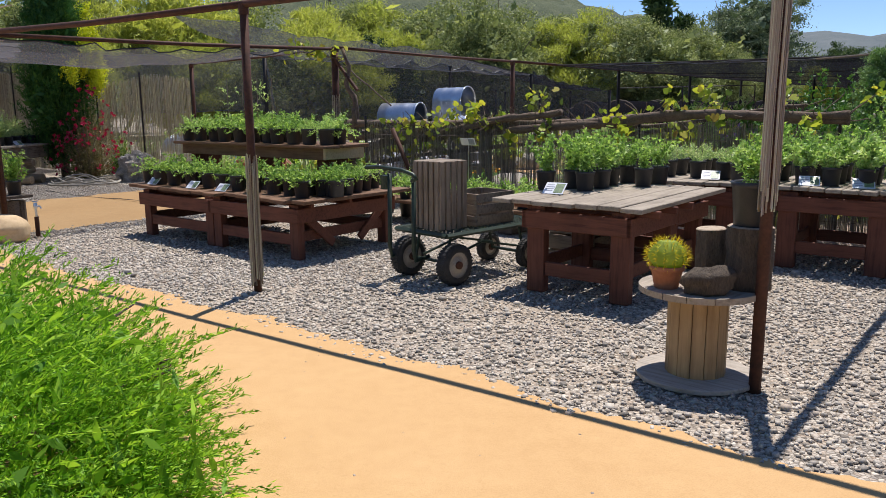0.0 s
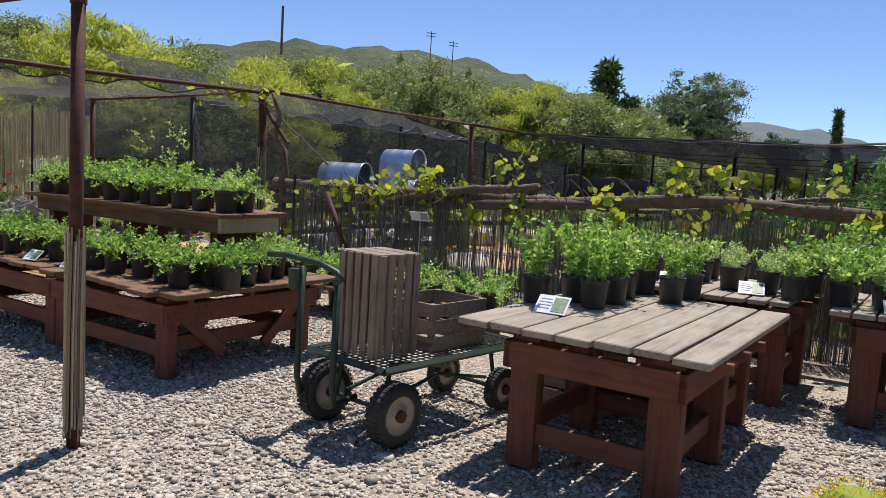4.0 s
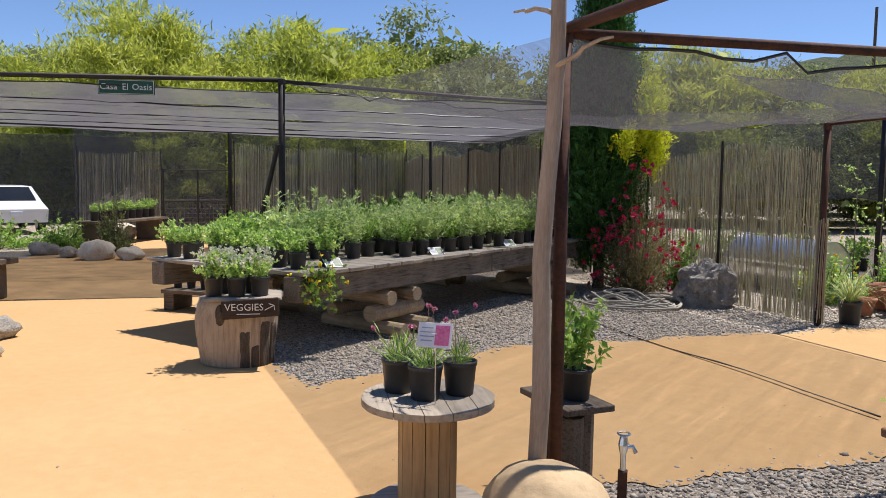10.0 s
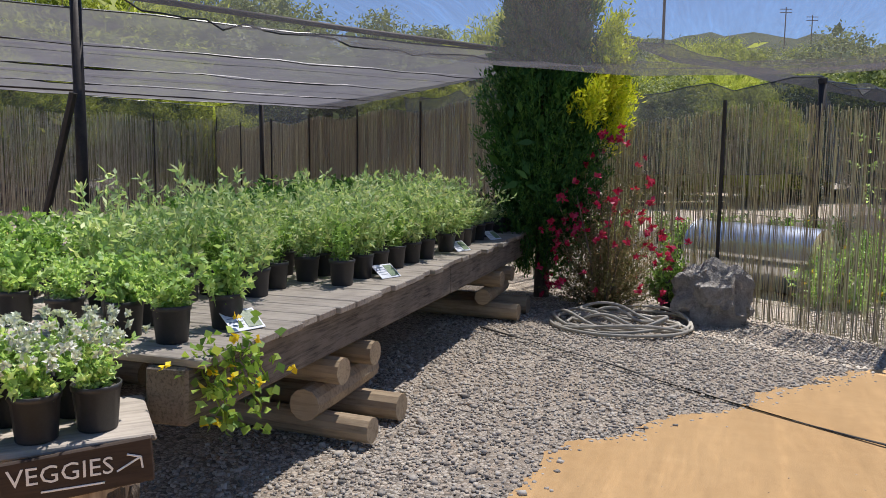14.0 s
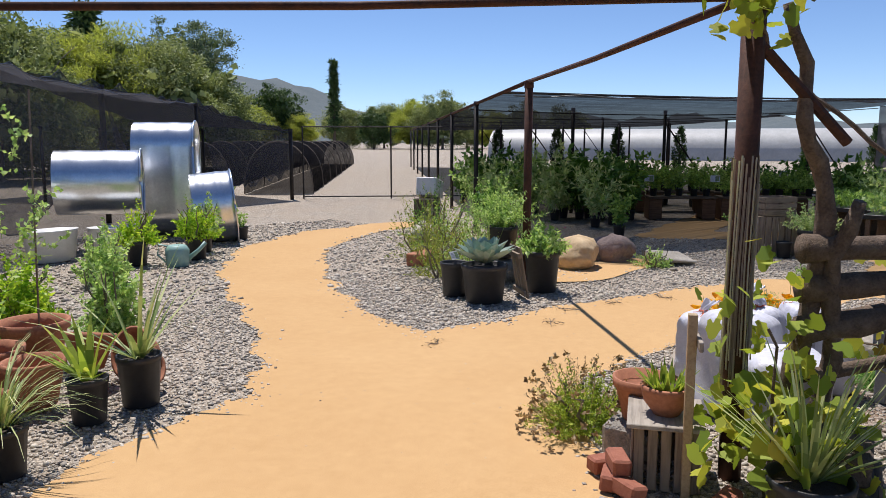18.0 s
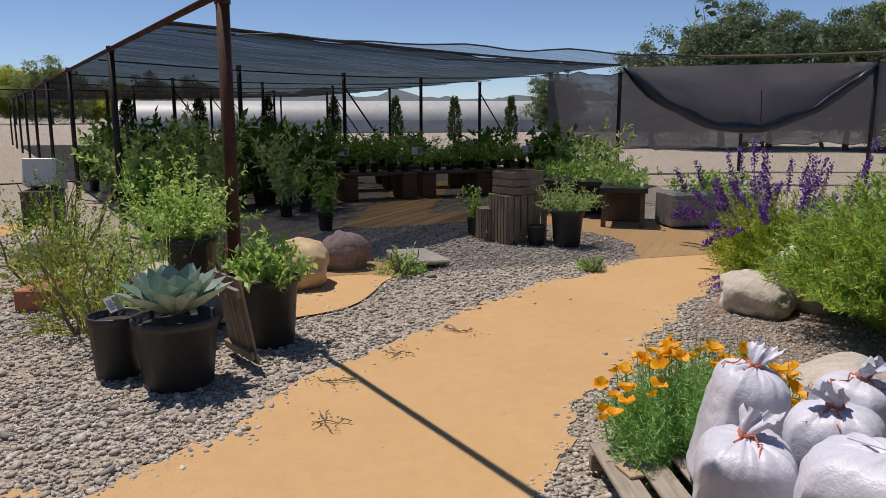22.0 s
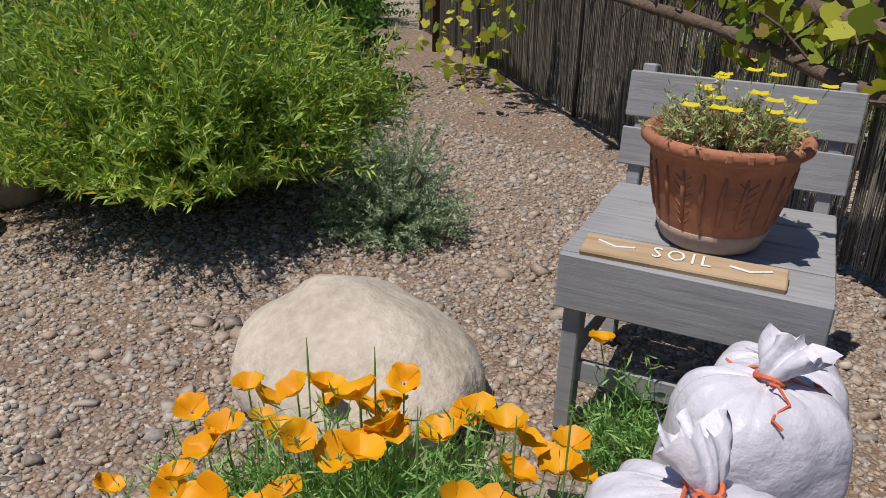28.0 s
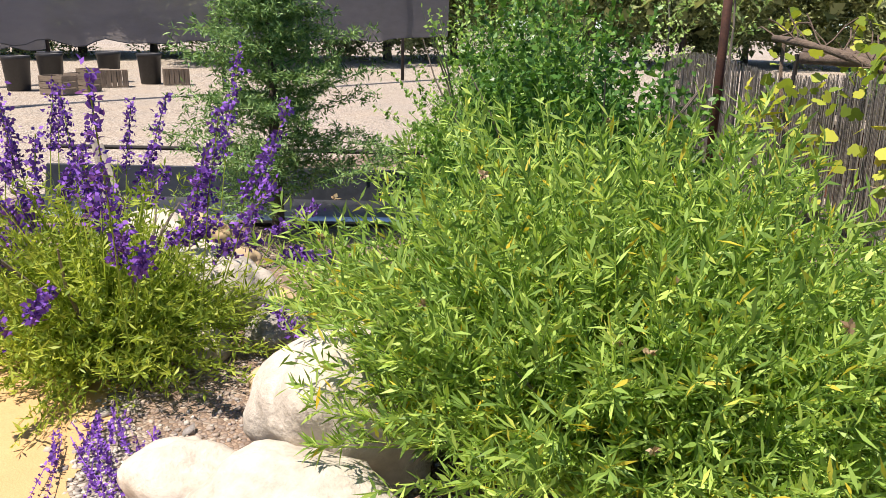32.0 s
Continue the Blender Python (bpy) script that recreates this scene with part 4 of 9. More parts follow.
pipe_post(*PN, 2.52, 0.05)
pipe_post(*PP, 2.52, 0.04)
pipe_post(PC[0], PC[1], 2.4, 0.034)
pipe_post(*PJ, 3.16, 0.05, 0, "darkpipe", "dark steel post at the corner of the shade roof")
brace_j = thing("brace_pole", PJ[0] - 0.08, PJ[1] - 0.3, 0, YAW, "dark steel pole leaning on the roof post", "pole")
part("pipe", Geo().tube([(-0.5, -0.25, 0.0), (0.05, 0.22, 2.2)], 0.035, 8), "darkpipe", brace_j)


def beam(a, za, b, zb, r=0.03, mat="rust", label="rusty pipe beam of the shade frame", sag=0.02):
    mid = ((a[0] + b[0]) / 2, (a[1] + b[1]) / 2, (za + zb) / 2 - sag)
    whole("beam", Geo().tube([(*a, za), mid, (*b, zb)], r, 8), mat, 0, 0, 0, 0, label, "beam", "frame beams", smooth=True)


beam(PC, 2.40, PA, 2.33)
beam(PA, 2.33, PB, 2.34)
beam(PB, 2.34, spot(*PB, 0, 4.3), 2.36)
beam(PB, 2.35, PP, 2.53)
beam(PC, 2.38, PV, 2.50, 0.028)
beam(PV, 2.53, PN, 2.53, 0.026)
beam(PV, 2.52, PF, 2.40, 0.02)
NJ2 = (-8.45, 18.4)
ROOF_W0, ROOF_W1 = (-24.2, 10.5), (-15.4, 25.0)
beam((-17.3, 7.6), 3.02, PJ, 3.16, 0.035, "darkpipe", "dark steel beam along the roof edge")
beam(PJ, 3.14, NJ2, 2.95, 0.03, "darkpipe", "dark steel beam along the roof edge")
for k in range(3):
    s = 0.27 + 0.24 * k
    beam((-17.3 + (-22.5 + 17.3) * s * 1.25, 7.6 + (10.5 - 7.6) * s * 1.25), 3.02 - 0.1 * k, (NJ2[0] + (-15.4 - NJ2[0]) * s * 1.25, NJ2[1] + (24.8 - NJ2[1]) * s * 1.25), 2.95 - 0.05 * k, 0.018, "darkpipe", "dark wire under the shade roof")
for p in ((-18.9, 18.2), (-16.45, 23.2), (-21.6, 13.4)):
    pipe_post(*p, 2.95, 0.05, 0, "darkpipe", "dark steel post under the shade roof")


def cloth(name, corners, n, m, sag, mat, label, seed, ripple=0.04, torn=0.0):
    """Shade cloth hung between four corners, sagging and creased; corners go round."""
    a, b, c, d = (Vector(p) for p in corners)
    g = Geo()
    for i in range(n + 1):
        for j in range(m + 1):
            u, v = i / n, j / m
            p = a.lerp(b, u).lerp(d.lerp(c, u), v)
            p.z -= sag * (4 * u * (1 - u)) * (0.35 + 0.65 * 4 * v * (1 - v)) + sag * 0.3 * (4 * v * (1 - v))
            w = noise.noise(Vector((u * 9, v * 2.2, seed))) + 0.6 * noise.noise(Vector((u * 24, v * 5, seed)))
            p += Vector((w * 0.3, w * 0.2, w)) * ripple * (1 if 0 < j < m else 1.6)
            g.v.append(p)
    for i in range(n):
        for j in range(m):
            k = i * (m + 1) + j
            g.f.append((k, k + m + 1, k + m + 2, k + 1))
    t = thing(name, 0, 0, 0, 0, label, "shade net", "shade nets")
    part("net", g, mat, t, "", True)
    for j in (0, m):
        part("hem_cord", Geo().tube([g.v[i * (m + 1) + j] for i in range(n + 1)], 0.009, 4), "liner", t)
    return t


cloth("shade_net", [(*PC, 2.38), (*PV, 2.5), (*NJ2, 2.9), (*PJ, 3.12)], 30, 40, 0.34, "net_thin", "black shade net stretched over the yard, creased and sagging", 1, 0.07)
for k, mt in enumerate(("net_a", "net_b", "net_b", "net_c")):
    q = [Vector((-17.3, 7.6, 3.03)).lerp(Vector((-23.6, 11.2, 2.85)), s) for s in (k / 4, (k + 1) / 4)] + [Vector((*NJ2, 2.95)).lerp(Vector((-15.4, 24.8, 2.85)), s) for s in ((k + 1) / 4, k / 4)]
    cloth("shade_net", [q[0], q[3], q[2], q[1]], 30, 8, 0.03, mt, "grey-black shade net panel of the roof beyond the long table", 2 + k, 0.025)

# Shade house over the plants beyond the post.
NE, NQ = spot(*PN, 2.0), (15.6, 18.1)
NROW = [spot(*PN, 5.5 * k) for k in range(1, 9)]
for k, p in enumerate(NROW):
    pipe_post(*p, 2.55, 0.045, 0, "darkpipe", "dark steel post of the shade house")
beam(PN, 2.53, NROW[-1], 2.5, 0.03, "rust")
cloth("shade_net", [(*NE, 2.5), (*NQ, 2.78), (36.0, 40.0, 2.7), (*NROW[-1], 2.5)], 40, 40, 0.16, "net", "black shade net roof of the plant house, sagging", 3, 0.03)
FRONT_CORNER = (7.1, 15.6, 2.36)
cloth("shade_net", [(3.2, 20.4, 2.5), FRONT_CORNER, (*NQ, 2.80), (9.8, 20.4, 2.64)], 24, 16, 0.03, "net_front", "black shade net over the front of the plant house", 4, 0.03)
for k in range(1, 7):
    a, c = Vector((*NE, 2.5)).lerp(Vector((*NROW[-1], 2.5)), k / 9), Vector((*NQ, 2.76)).lerp(Vector((36.0, 40.0, 2.7)), k / 9)
    whole("roof_wire", Geo().tube([a.lerp(c, i / 10) - Vector((0, 0, 0.05 + 0.3 * 4 * (i / 10) * (1 - i / 10) * 0.5)) for i in range(11)], 0.012, 5), "darkpipe", 0, 0, 0, 0, "dark wire carrying the shade net roof", "wire", "roof wires")
whole("edge_cord", Geo().tube([Vector((*NE, 2.52)).lerp(Vector((*NQ, 2.80)), i / 10) - Vector((0, 0, 0.05 * 4 * (i / 10) * (1 - i / 10))) for i in range(11)], 0.02, 6), "darkpipe", 0, 0, 0, 0, "black hem cord along the front of the shade roof", "cord")
for i in range(1, 5):
    for j in range(0 if i == 4 else 1, 5):
        x, y = NE[0] + (NQ[0] - NE[0]) * i / 4 + DEEP[0] * 6.0 * j, NE[1] + (NQ[1] - NE[1]) * i / 4 + DEEP[1] * 6.0 * j
        pipe_post(x, y, 2.6, 0.045, 0, "darkpipe", "dark steel post of the shade house")
        if (i + j) % 2:
            s = thing("brace_pole", x, y, 0, YAW, "thin slanting brace in the shade house", "pole")
            part("pipe", Geo().tube([(0, 0, 2.3), (1.4, 0, 0.4)], 0.02, 6), "darkpipe", s)
ROLL_A, ROLL_B = Vector((15.5, 18.0, 2.74)), Vector((17.8, 12.5, 2.85))
roll_line = [ROLL_A.lerp(ROLL_B, i / 18) - Vector((0, 0, 1.5 * math.sin(math.pi * i / 18) ** 0.85)) + Vector((0.03 * math.sin(i * 2.1), 0, 0.03 * math.sin(i * 1.7))) for i in range(19)]
sail = Geo()
for i in range(19):
    for j in range(7):
        p = ROLL_A.lerp(ROLL_B, i / 18).lerp(roll_line[i], j / 6)
        w = noise.noise(Vector((i * 0.4, j * 0.5, 3)))
        sail.v.append(p + Vector((0.14 * w + 0.15 * math.sin(math.pi * j / 6), 0, 0)))
sail.f = [(i * 7 + j, i * 7 + 7 + j, i * 7 + 8 + j, i * 7 + j + 1) for i in range(18) for j in range(6)]
roll = thing("rolled_net", 0, 0, 0, 0, "black shade net half rolled up, drooping between two posts", "shade net")
part("hanging_net", sail, "net_dense", roll, "grey-black loose net", True)
part("net_roll", Geo().tube(roll_line, [0.04] + [0.12 + 0.02 * math.sin(i * 1.9) for i in range(17)] + [0.04], 10), "liner", roll, "thick black roll of net", True)
part("tie_cord", Geo().tube([roll_line[10] + Vector((0, 0, 0.16)), roll_line[10] + Vector((-0.12, 0, 0.5)), ROLL_A.lerp(ROLL_B, 0.55) - Vector((0, 0, 0.6))], 0.012, 5), "darkpipe", roll)
for p in ((17.85, 12.5), (18.4, 7.2), (19.4, 1.0), (21.0, 15.5), (23.0, 9.5)):
    pipe_post(*p, 2.9, 0.05, 0, "darkpipe", "dark steel post of the far net fence")
cloth("net_wall", [(17.6, 20.4, 2.75), (21.0, 15.5, 2.8), (21.0, 15.5, 0.7), (17.6, 20.4, 0.7)], 20, 8, 0.1, "net_dense", "black shade net hanging behind the roll", 15, 0.08)
cloth("net_wall", [(21.0, 15.5, 2.8), (23.0, 9.5, 2.8), (23.0, 9.5, 0.8), (21.0, 15.5, 0.8)], 20, 8, 0.1, "net_dense", "black shade net hanging behind the roll", 16, 0.08)
cloth("net_wall", [(17.85, 12.5, 2.85), (18.4, 7.2, 2.9), (18.4, 7.2, 1.15), (17.85, 12.5, 1.1)], 24, 8, 0.06, "net_dense", "black shade net wall on posts", 5, 0.08)
cloth("net_wall", [(18.4, 7.2, 2.9), (19.6, -1.0, 2.95), (19.6, -1.0, 1.2), (18.4, 7.2, 1.15)], 24, 8, 0.06, "net_dense", "black shade net wall on posts", 17, 0.08)
whole("support_cable", Geo().tube([Vector(FRONT_CORNER).lerp(Vector((9.9, 9.6, 2.78)), i / 8) - Vector((0, 0, 0.1 * 4 * (i / 8) * (1 - i / 8))) for i in range(9)], 0.02, 6), "twig", 0, 0, 0, 0, "taut pale cable from the roof corner", "cable")
beam((17.85, 12.5), 2.88, (18.4, 7.2), 2.92, 0.02, "twig", "pale rail along the top of the net wall")
beam((18.4, 7.2), 2.92, (19.6, -1.0), 2.97, 0.02, "twig", "pale rail along the top of the net wall")

# Net house left of the gravel road.
WALL = [(-16.5, 31.2, 3.7), (-5.2, 22.3, 3.0), (-0.2, 29.6, 3.0), (3.0, 32.2, 2.8), (6.3, 33.0, 2.15)]
for (ax, ay, az_), (bx, by, bz) in zip(WALL, WALL[1:]):
    cloth("net_wall", [(ax, ay, az_), (bx, by, bz), (bx + (0.4 if bx < 3 else 0), by - (0.3 if bx < 3 else 0), 1.45 if bx < 0 else 0.45 if bx < 3 else 0.9), (ax + 0.5, ay - 0.3, 1.5 if ax < -10 else 0.05 if ax < 0 else 0.4)], 26, 14, 0.12, "net_wall", "black shade net wall of the net house, creased and torn loose", 6 + bx, 0.13)
    pipe_post(bx, by, bz, 0.06, 0, "darkpipe", "dark steel post of the net house")
cloth("net_house_roof", [(-5.2, 22.3, 3.0), (3.0, 32.2, 2.8), (-1.0, 40.0, 4.3), (-9.5, 27.0, 4.6)], 24, 24, 0.3, "net_wall", "black shade net roof of the net house", 7, 0.14)
cloth("net_house_roof", [(3.0, 32.2, 2.8), (6.3, 33.0, 2.15), (5.5, 44.0, 2.6), (-1.0, 40.0, 4.3)], 20, 20, 0.25, "net", "black shade net roof of the net house sloping to the road gate", 9, 0.1)
for p in ((1.6, 33.0), (3.6, 35.0), (2.2, 38.0), (5.2, 37.0), (0.0, 36.0)):
    pipe_post(*p, 2.2, 0.045, 0, "darkpipe", "dark steel post inside the net house")
for k, (deep, across, long) in enumerate(((2.5, -1.1, 34.0), (6.0, -4.6, 34.0))):
    x, y = spot(6.6, 32.8, deep, across)
    tunnel = thing("net_tunnel", x, y, 0, math.degrees(math.atan2(DEEP[1], DEEP[0])), "long low tunnel of black net on pipe hoops beside the road", "tunnel", "net tunnels")
    g, m = Geo(), 14
    for i in range(35):
        for j in range(m + 1):
            a = math.pi * j / m
            w = 1 + 0.05 * noise.noise(Vector((i * 0.7, j * 0.5, 4 + k))) - 0.03 * (i % 2)
            g.v.append(Vector((long * i / 34, 1.15 * math.cos(a) * w, 1.75 * math.sin(a) ** 0.8 * w)))
    g.f = [(i * (m + 1) + j, (i + 1) * (m + 1) + j, (i + 1) * (m + 1) + j + 1, i * (m + 1) + j + 1) for i in range(34) for j in range(m)]
    part("net", g, "net", tunnel, smooth=True)
    for i in range(9):
        part("hoop", Geo().tube([(long * i / 8, 1.17 * math.cos(math.pi * j / 12), 1.78 * math.sin(math.pi * j / 12) ** 0.8) for j in range(13)], 0.022, 5), "twig", tunnel)

# ---- reed fences ----
def reed_fence(name, a, b, h, dens, seed, label, lean=0.0, dip=0.12, mat="reed"):
    """Upright reeds wired side by side, uneven along the top."""
    rnd = np.random.default_rng(seed)
    ax, ay, bx, by = *a, *b
    length = math.hypot(bx - ax, by - ay)
    t = thing(name, ax, ay, 0, math.degrees(math.atan2(by - ay, bx - ax)), label, "fence", "reed fences")
    n = int(length * dens)
    x = rnd.uniform(0, length, n)
    top = h + 0.06 * np.sin(x * 2.1 + seed) - rnd.exponential(dip * 0.5, n)
    lo, wv = rnd.uniform(0, 0.05, n), rnd.normal(0, 0.024, n)
    w, d = rnd.uniform(0.0019, 0.0042, n), rnd.uniform(-0.014, 0.014, n)
    p0 = np.stack([x, d, lo], 1)
    p1 = np.stack([x + wv, d + rnd.normal(0, 0.006, n) + lean, top], 1)
    ring = [np.array((math.cos(q), math.sin(q), 0)) for q in (0.5, 2.6, 4.7)]
    quads = []
    for k in range(3):
        r0, r1 = ring[k], ring[(k + 1) % 3]
        quads.append(np.stack([p0 + r0 * w[:, None], p0 + r1 * w[:, None], p1 + r1 * w[:, None] * 0.8, p1 + r0 * w[:, None] * 0.8], 1))
    ob = part("reed_screen", face_mesh("reed_screen", np.stack(quads, 1).reshape(-1, 3), 4, mat), "", t)
    tagged(ob, kind="stuff")
    for z in (0.2, h * 0.5, h * 0.85):
        part("wire", Geo().tube([(0, -0.02, z), (length / 2, -0.022, z + 0.01), (length, -0.02, z)], 0.003, 4), "twig", t)
    k = int(length / 2.6) + 1
    for i in range(k + 1):
        part("fence_post", Geo().tube([(length * i / k, 0.03, 0), (length * i / k, 0.03, h + 0.1)], 0.02, 6), "darkpipe", t)
    return t


reed_fence("reed_fence", PF, (-9.6, 19.4), 2.2, 150, 11, "tall thin brown reed screen that lets the sunny yard show through")
reed_fence("reed_fence", (-9.6, 19.4), (-21.5, 28.2), 2.55, 260, 12, "tall brown reed screen at the back of the yard")
reed_fence("reed_fence", (-21.5, 28.2), (-22.6, 21.2), 2.8, 170, 13, "tall brown reed screen at the back of the yard", 0, 0.3)
reed_fence("reed_fence", (-24.0, 19.6), (-25.3, 17.7), 2.5, 90, 14, "short brown reed screen beside the mesh gate")
for k, (a, b) in enumerate((((-9.6, 19.62), (-21.7, 28.45)), ((-21.75, 28.4), (-22.85, 21.25)), ((-24.25, 19.55), (-25.5, 17.7)), ((-23.5, 21.6), (-24.9, 19.9)), ((-28.4, 25.0), (-36.5, 9.0)))):
    cloth("net_wall", [(*a, 3.25), (*b, 3.25), (*b, 0.1), (*a, 0.1)], 26, 10, 0.03, "net_wall", "dark shade net hung behind the reed screen", 30 + k, 0.04)
# Low fence takes the darkened reeds, standing in for shade under the vine.
reed_fence("reed_fence", spot(*PV, -0.25, 0.9), spot(*PP, -0.2, 1.6), 1.28, 310, 15, "low grey-brown reed fence behind the vine, shade put into its colour", 0.02, mat="reed_shaded")
for i, (x, y, rz) in enumerate(((-14.3, 26.5, 58), (-13.2, 25.6, 44), (-12.4, 25.0, 60))):
    g = Geo()
    for k in range(40):
        xx = random.uniform(0, 1.1)
        g.tube([(xx, 0, 0), (xx + random.uniform(-0.05, 0.05) - 0.4, -0.15, 2.0 - random.uniform(0, 0.2))], 0.009, 4)
    whole("leaning_reeds", g, "reed", x, y, 0, rz - 90, "pale reed panel leaning on the fence", "fence", "reed panels")


def mesh_gate(name, a, b, h, label, rails=3, mid=True, mat="darkpipe", fill="mesh"):
    """A pipe frame filled with wire mesh."""
    length = math.hypot(b[0] - a[0], b[1] - a[1])
    t = thing(name, *a, 0, math.degrees(math.atan2(b[1] - a[1], b[0] - a[0])), label, "gate")
    for x in (0, length) + ((length / 2,) if mid else ()):
        part("upright", Geo().tube([(x, 0, 0), (x, 0, h)], 0.025, 8), mat, t)
    for k in range(rails):
        z = 0.08 + (h - 0.1) * k / (rails - 1)
        part("rail", Geo().tube([(0, 0, z), (length, 0, z)], 0.02, 8), mat, t)
    if fill:
        g = Geo()
        for k in range(int(length / 0.12)):
            g.tube([(k * 0.12, 0.01, 0.06), (k * 0.12, 0.01, h * 0.55)], 0.0035, 4)
        for k in range(8):
            g.tube([(0, 0.01, 0.1 + k * h * 0.07), (length, 0.01, 0.1 + k * h * 0.07)], 0.0035, 4)
        part("wire_mesh", g, "twig", t)
    return t


mesh_gate("gate", (-23.9, 19.6), (-22.65, 21.15), 2.0, "rusty pipe gate with wire mesh in the reed fence")
mesh_gate("road_gate", (6.6, 32.8), (11.0, 29.6), 2.25, "tall thin pipe gate across the gravel road", 2, True, "darkpipe", "")

# ---- plants in pots ----
def pot_mesh(r=0.088, h=0.172, mat="pot"):
    """A tapered nursery pot with a rolled rim, open at the top."""
    return Geo().lathe([(r * 0.78, 0), (r * 0.8, 0.004), (r * 0.95, h * 0.86), (r, h * 0.87), (r * 1.02, h * 0.99), (r * 0.97, h), (r * 0.93, h * 0.97), (r * 0.9, h * 0.85)], 16).mesh("pot", mat, True)


def soil_mesh(r=0.088, h=0.172):
    return Geo().lathe([(r * 0.91, h * 0.82), (r * 0.85, h * 0.87), (r * 0.4, h * 0.9)], 12).mesh("soil", "soil", True)


def tuft(mat, stems, lo, hi, lean, per, ll, lw, spread, z0, leaflean=0.7, bow=0.0, flowers=None):
    """Foliage of one pot: stems that fan out and carry leaves."""
    ways = cone_way(stems, *lean)
    base = np.stack([RNG.uniform(-spread, spread, stems), RNG.uniform(-spread, spread, stems), np.full(stems, z0)], 1)
    tip = base + ways * RNG.uniform(lo, hi, (stems, 1))
    if bow:
        tip[:, 2] -= bow * np.hypot(ways[:, 0], ways[:, 1]) * hi
    return face_mesh("foliage", spray(base, tip, per, ll, lw, leaflean, 0.12, 0.15, 0.003), 4, mat)


def bloom_mesh(mat, n, h0, h1, size, lean=(0, 25), spread=0.05, petals=7):
    """Flower heads on the tips of stalks."""
    ways = cone_way(n, *lean)
    base = np.stack([RNG.uniform(-spread, spread, n), RNG.uniform(-spread, spread, n), np.zeros(n)], 1)
    tip = base + ways * RNG.uniform(h0, h1, (n, 1))
    at = np.repeat(tip, petals, 0)
    return face_mesh("flowers", leaves(at, RNG.normal(size=at.shape) + np.array([0, 0, 0.4]), size, size * 0.7), 4, mat)


POT, SOIL = pot_mesh(), soil_mesh()
POT_BIG, SOIL_BIG = pot_mesh(0.115, 0.24), soil_mesh(0.115, 0.24)
POT_SMALL, SOIL_SMALL = pot_mesh(0.06, 0.13), soil_mesh(0.06, 0.13)
KIND = {
    "sprawl": ([tuft("herb", 34, 0.09, 0.26, (10, 88), 15, 0.036, 0.017, 0.05, 0.14, 0.75, 0.2) for _ in range(4)], "low spreading bright green herb in a black nursery pot"),
    "sprawl_fine": ([tuft("herb_pale", 40, 0.09, 0.25, (10, 88), 22, 0.026, 0.015, 0.05, 0.14, 0.8, 0.25) for _ in range(3)], "low fine-leaved light green herb in a black nursery pot"),
    "upright": ([tuft("herb", 24, 0.14, 0.36, (0, 46), 20, 0.040, 0.021, 0.05, 0.13, 0.7) for _ in range(4)], "upright leafy green herb in a black nursery pot"),
    "pale": ([tuft("herb_pale", 32, 0.12, 0.27, (0, 55), 24, 0.038, 0.022, 0.05, 0.13, 0.75) for _ in range(3)], "pale green leafy herb in a black nursery pot"),
    "grey": ([tuft("herb_grey", 30, 0.16, 0.48, (0, 54), 24, 0.050, 0.017, 0.05, 0.13, 0.65) for _ in range(4)], "grey-green bushy herb in a black nursery pot"),
    "sage": ([tuft("herb_grey", 24, 0.10, 0.22, (0, 55), 20, 0.030, 0.011, 0.05, 0.13, 0.7) for _ in range(3)], "grey-green low shrub in a black nursery pot"),
    "dark": ([tuft("herb_dark", 32, 0.18, 0.40, (0, 42), 26, 0.050, 0.027, 0.05, 0.13, 0.7) for _ in range(3)], "dark green leafy shrub in a black nursery pot"),
    "grassy": ([tuft("herb", 40, 0.08, 0.17, (5, 70), 3, 0.07, 0.006, 0.03, 0.14, 0.25) for _ in range(2)], "grassy green tuft in a black nursery pot"),
}


def potted(x, y, z, kind, group, size="mid", scale=1.0, label="", name="potted_plant"):
    """A nursery pot with its soil and plant."""
    pot, soil = {"mid": (POT, SOIL), "big": (POT_BIG, SOIL_BIG), "small": (POT_SMALL, SOIL_SMALL)}[size]
    meshes, text = KIND[kind]
    t = thing(name, x, y, z, RNG.uniform(0, 360), label or text, "potted plant", group)
    part("pot", pot, "", t)
    part("soil", soil, "", t)
    k = scale * RNG.uniform(0.78, 1.18)
    lift = {"mid": 0.0, "big": 0.075, "small": -0.035}[size]
    part("foliage", meshes[RNG.integers(len(meshes))], "", t, at=Matrix.LocRotScale((0, 0, lift - 0.14 * (k - 1)), None, (k, k, k)))
    return t


def info_card(x, y, z, rz, label="white plant card with a small photo leaning on the table edge", w=0.16, h=0.115, tilt=-52, mat="photo"):
    """A printed card propped up at a slant: rz: the way its front faces is local -y."""
    t = thing("plant_card", x, y, z, rz, label, "sign", "plant cards")
    m = pose(0, 0, 0.004, 90 + tilt, 0, 0)
    part("card", Geo().box((0, h / 2, 0), (w, h, 0.004), m, 0.001), "card", t)
    part("photo", Geo().box((w * 0.23, h * 0.5, 0.0035), (w * 0.42, h * 0.8, 0.002), m, 0.0005), mat, t)
    for k in range(4):
        part("text_line", Geo().box((-w * 0.22, h * (0.78 - 0.17 * k), 0.0033), (w * (0.42 if k % 3 else 0.34), 0.006, 0.0015), m, 0.0003), "ink", t)
    part("prop", Geo().box((0, h * 0.55, -0.02), (0.02, 0.006, 0.05), m, 0.001), "card", t)
    return t


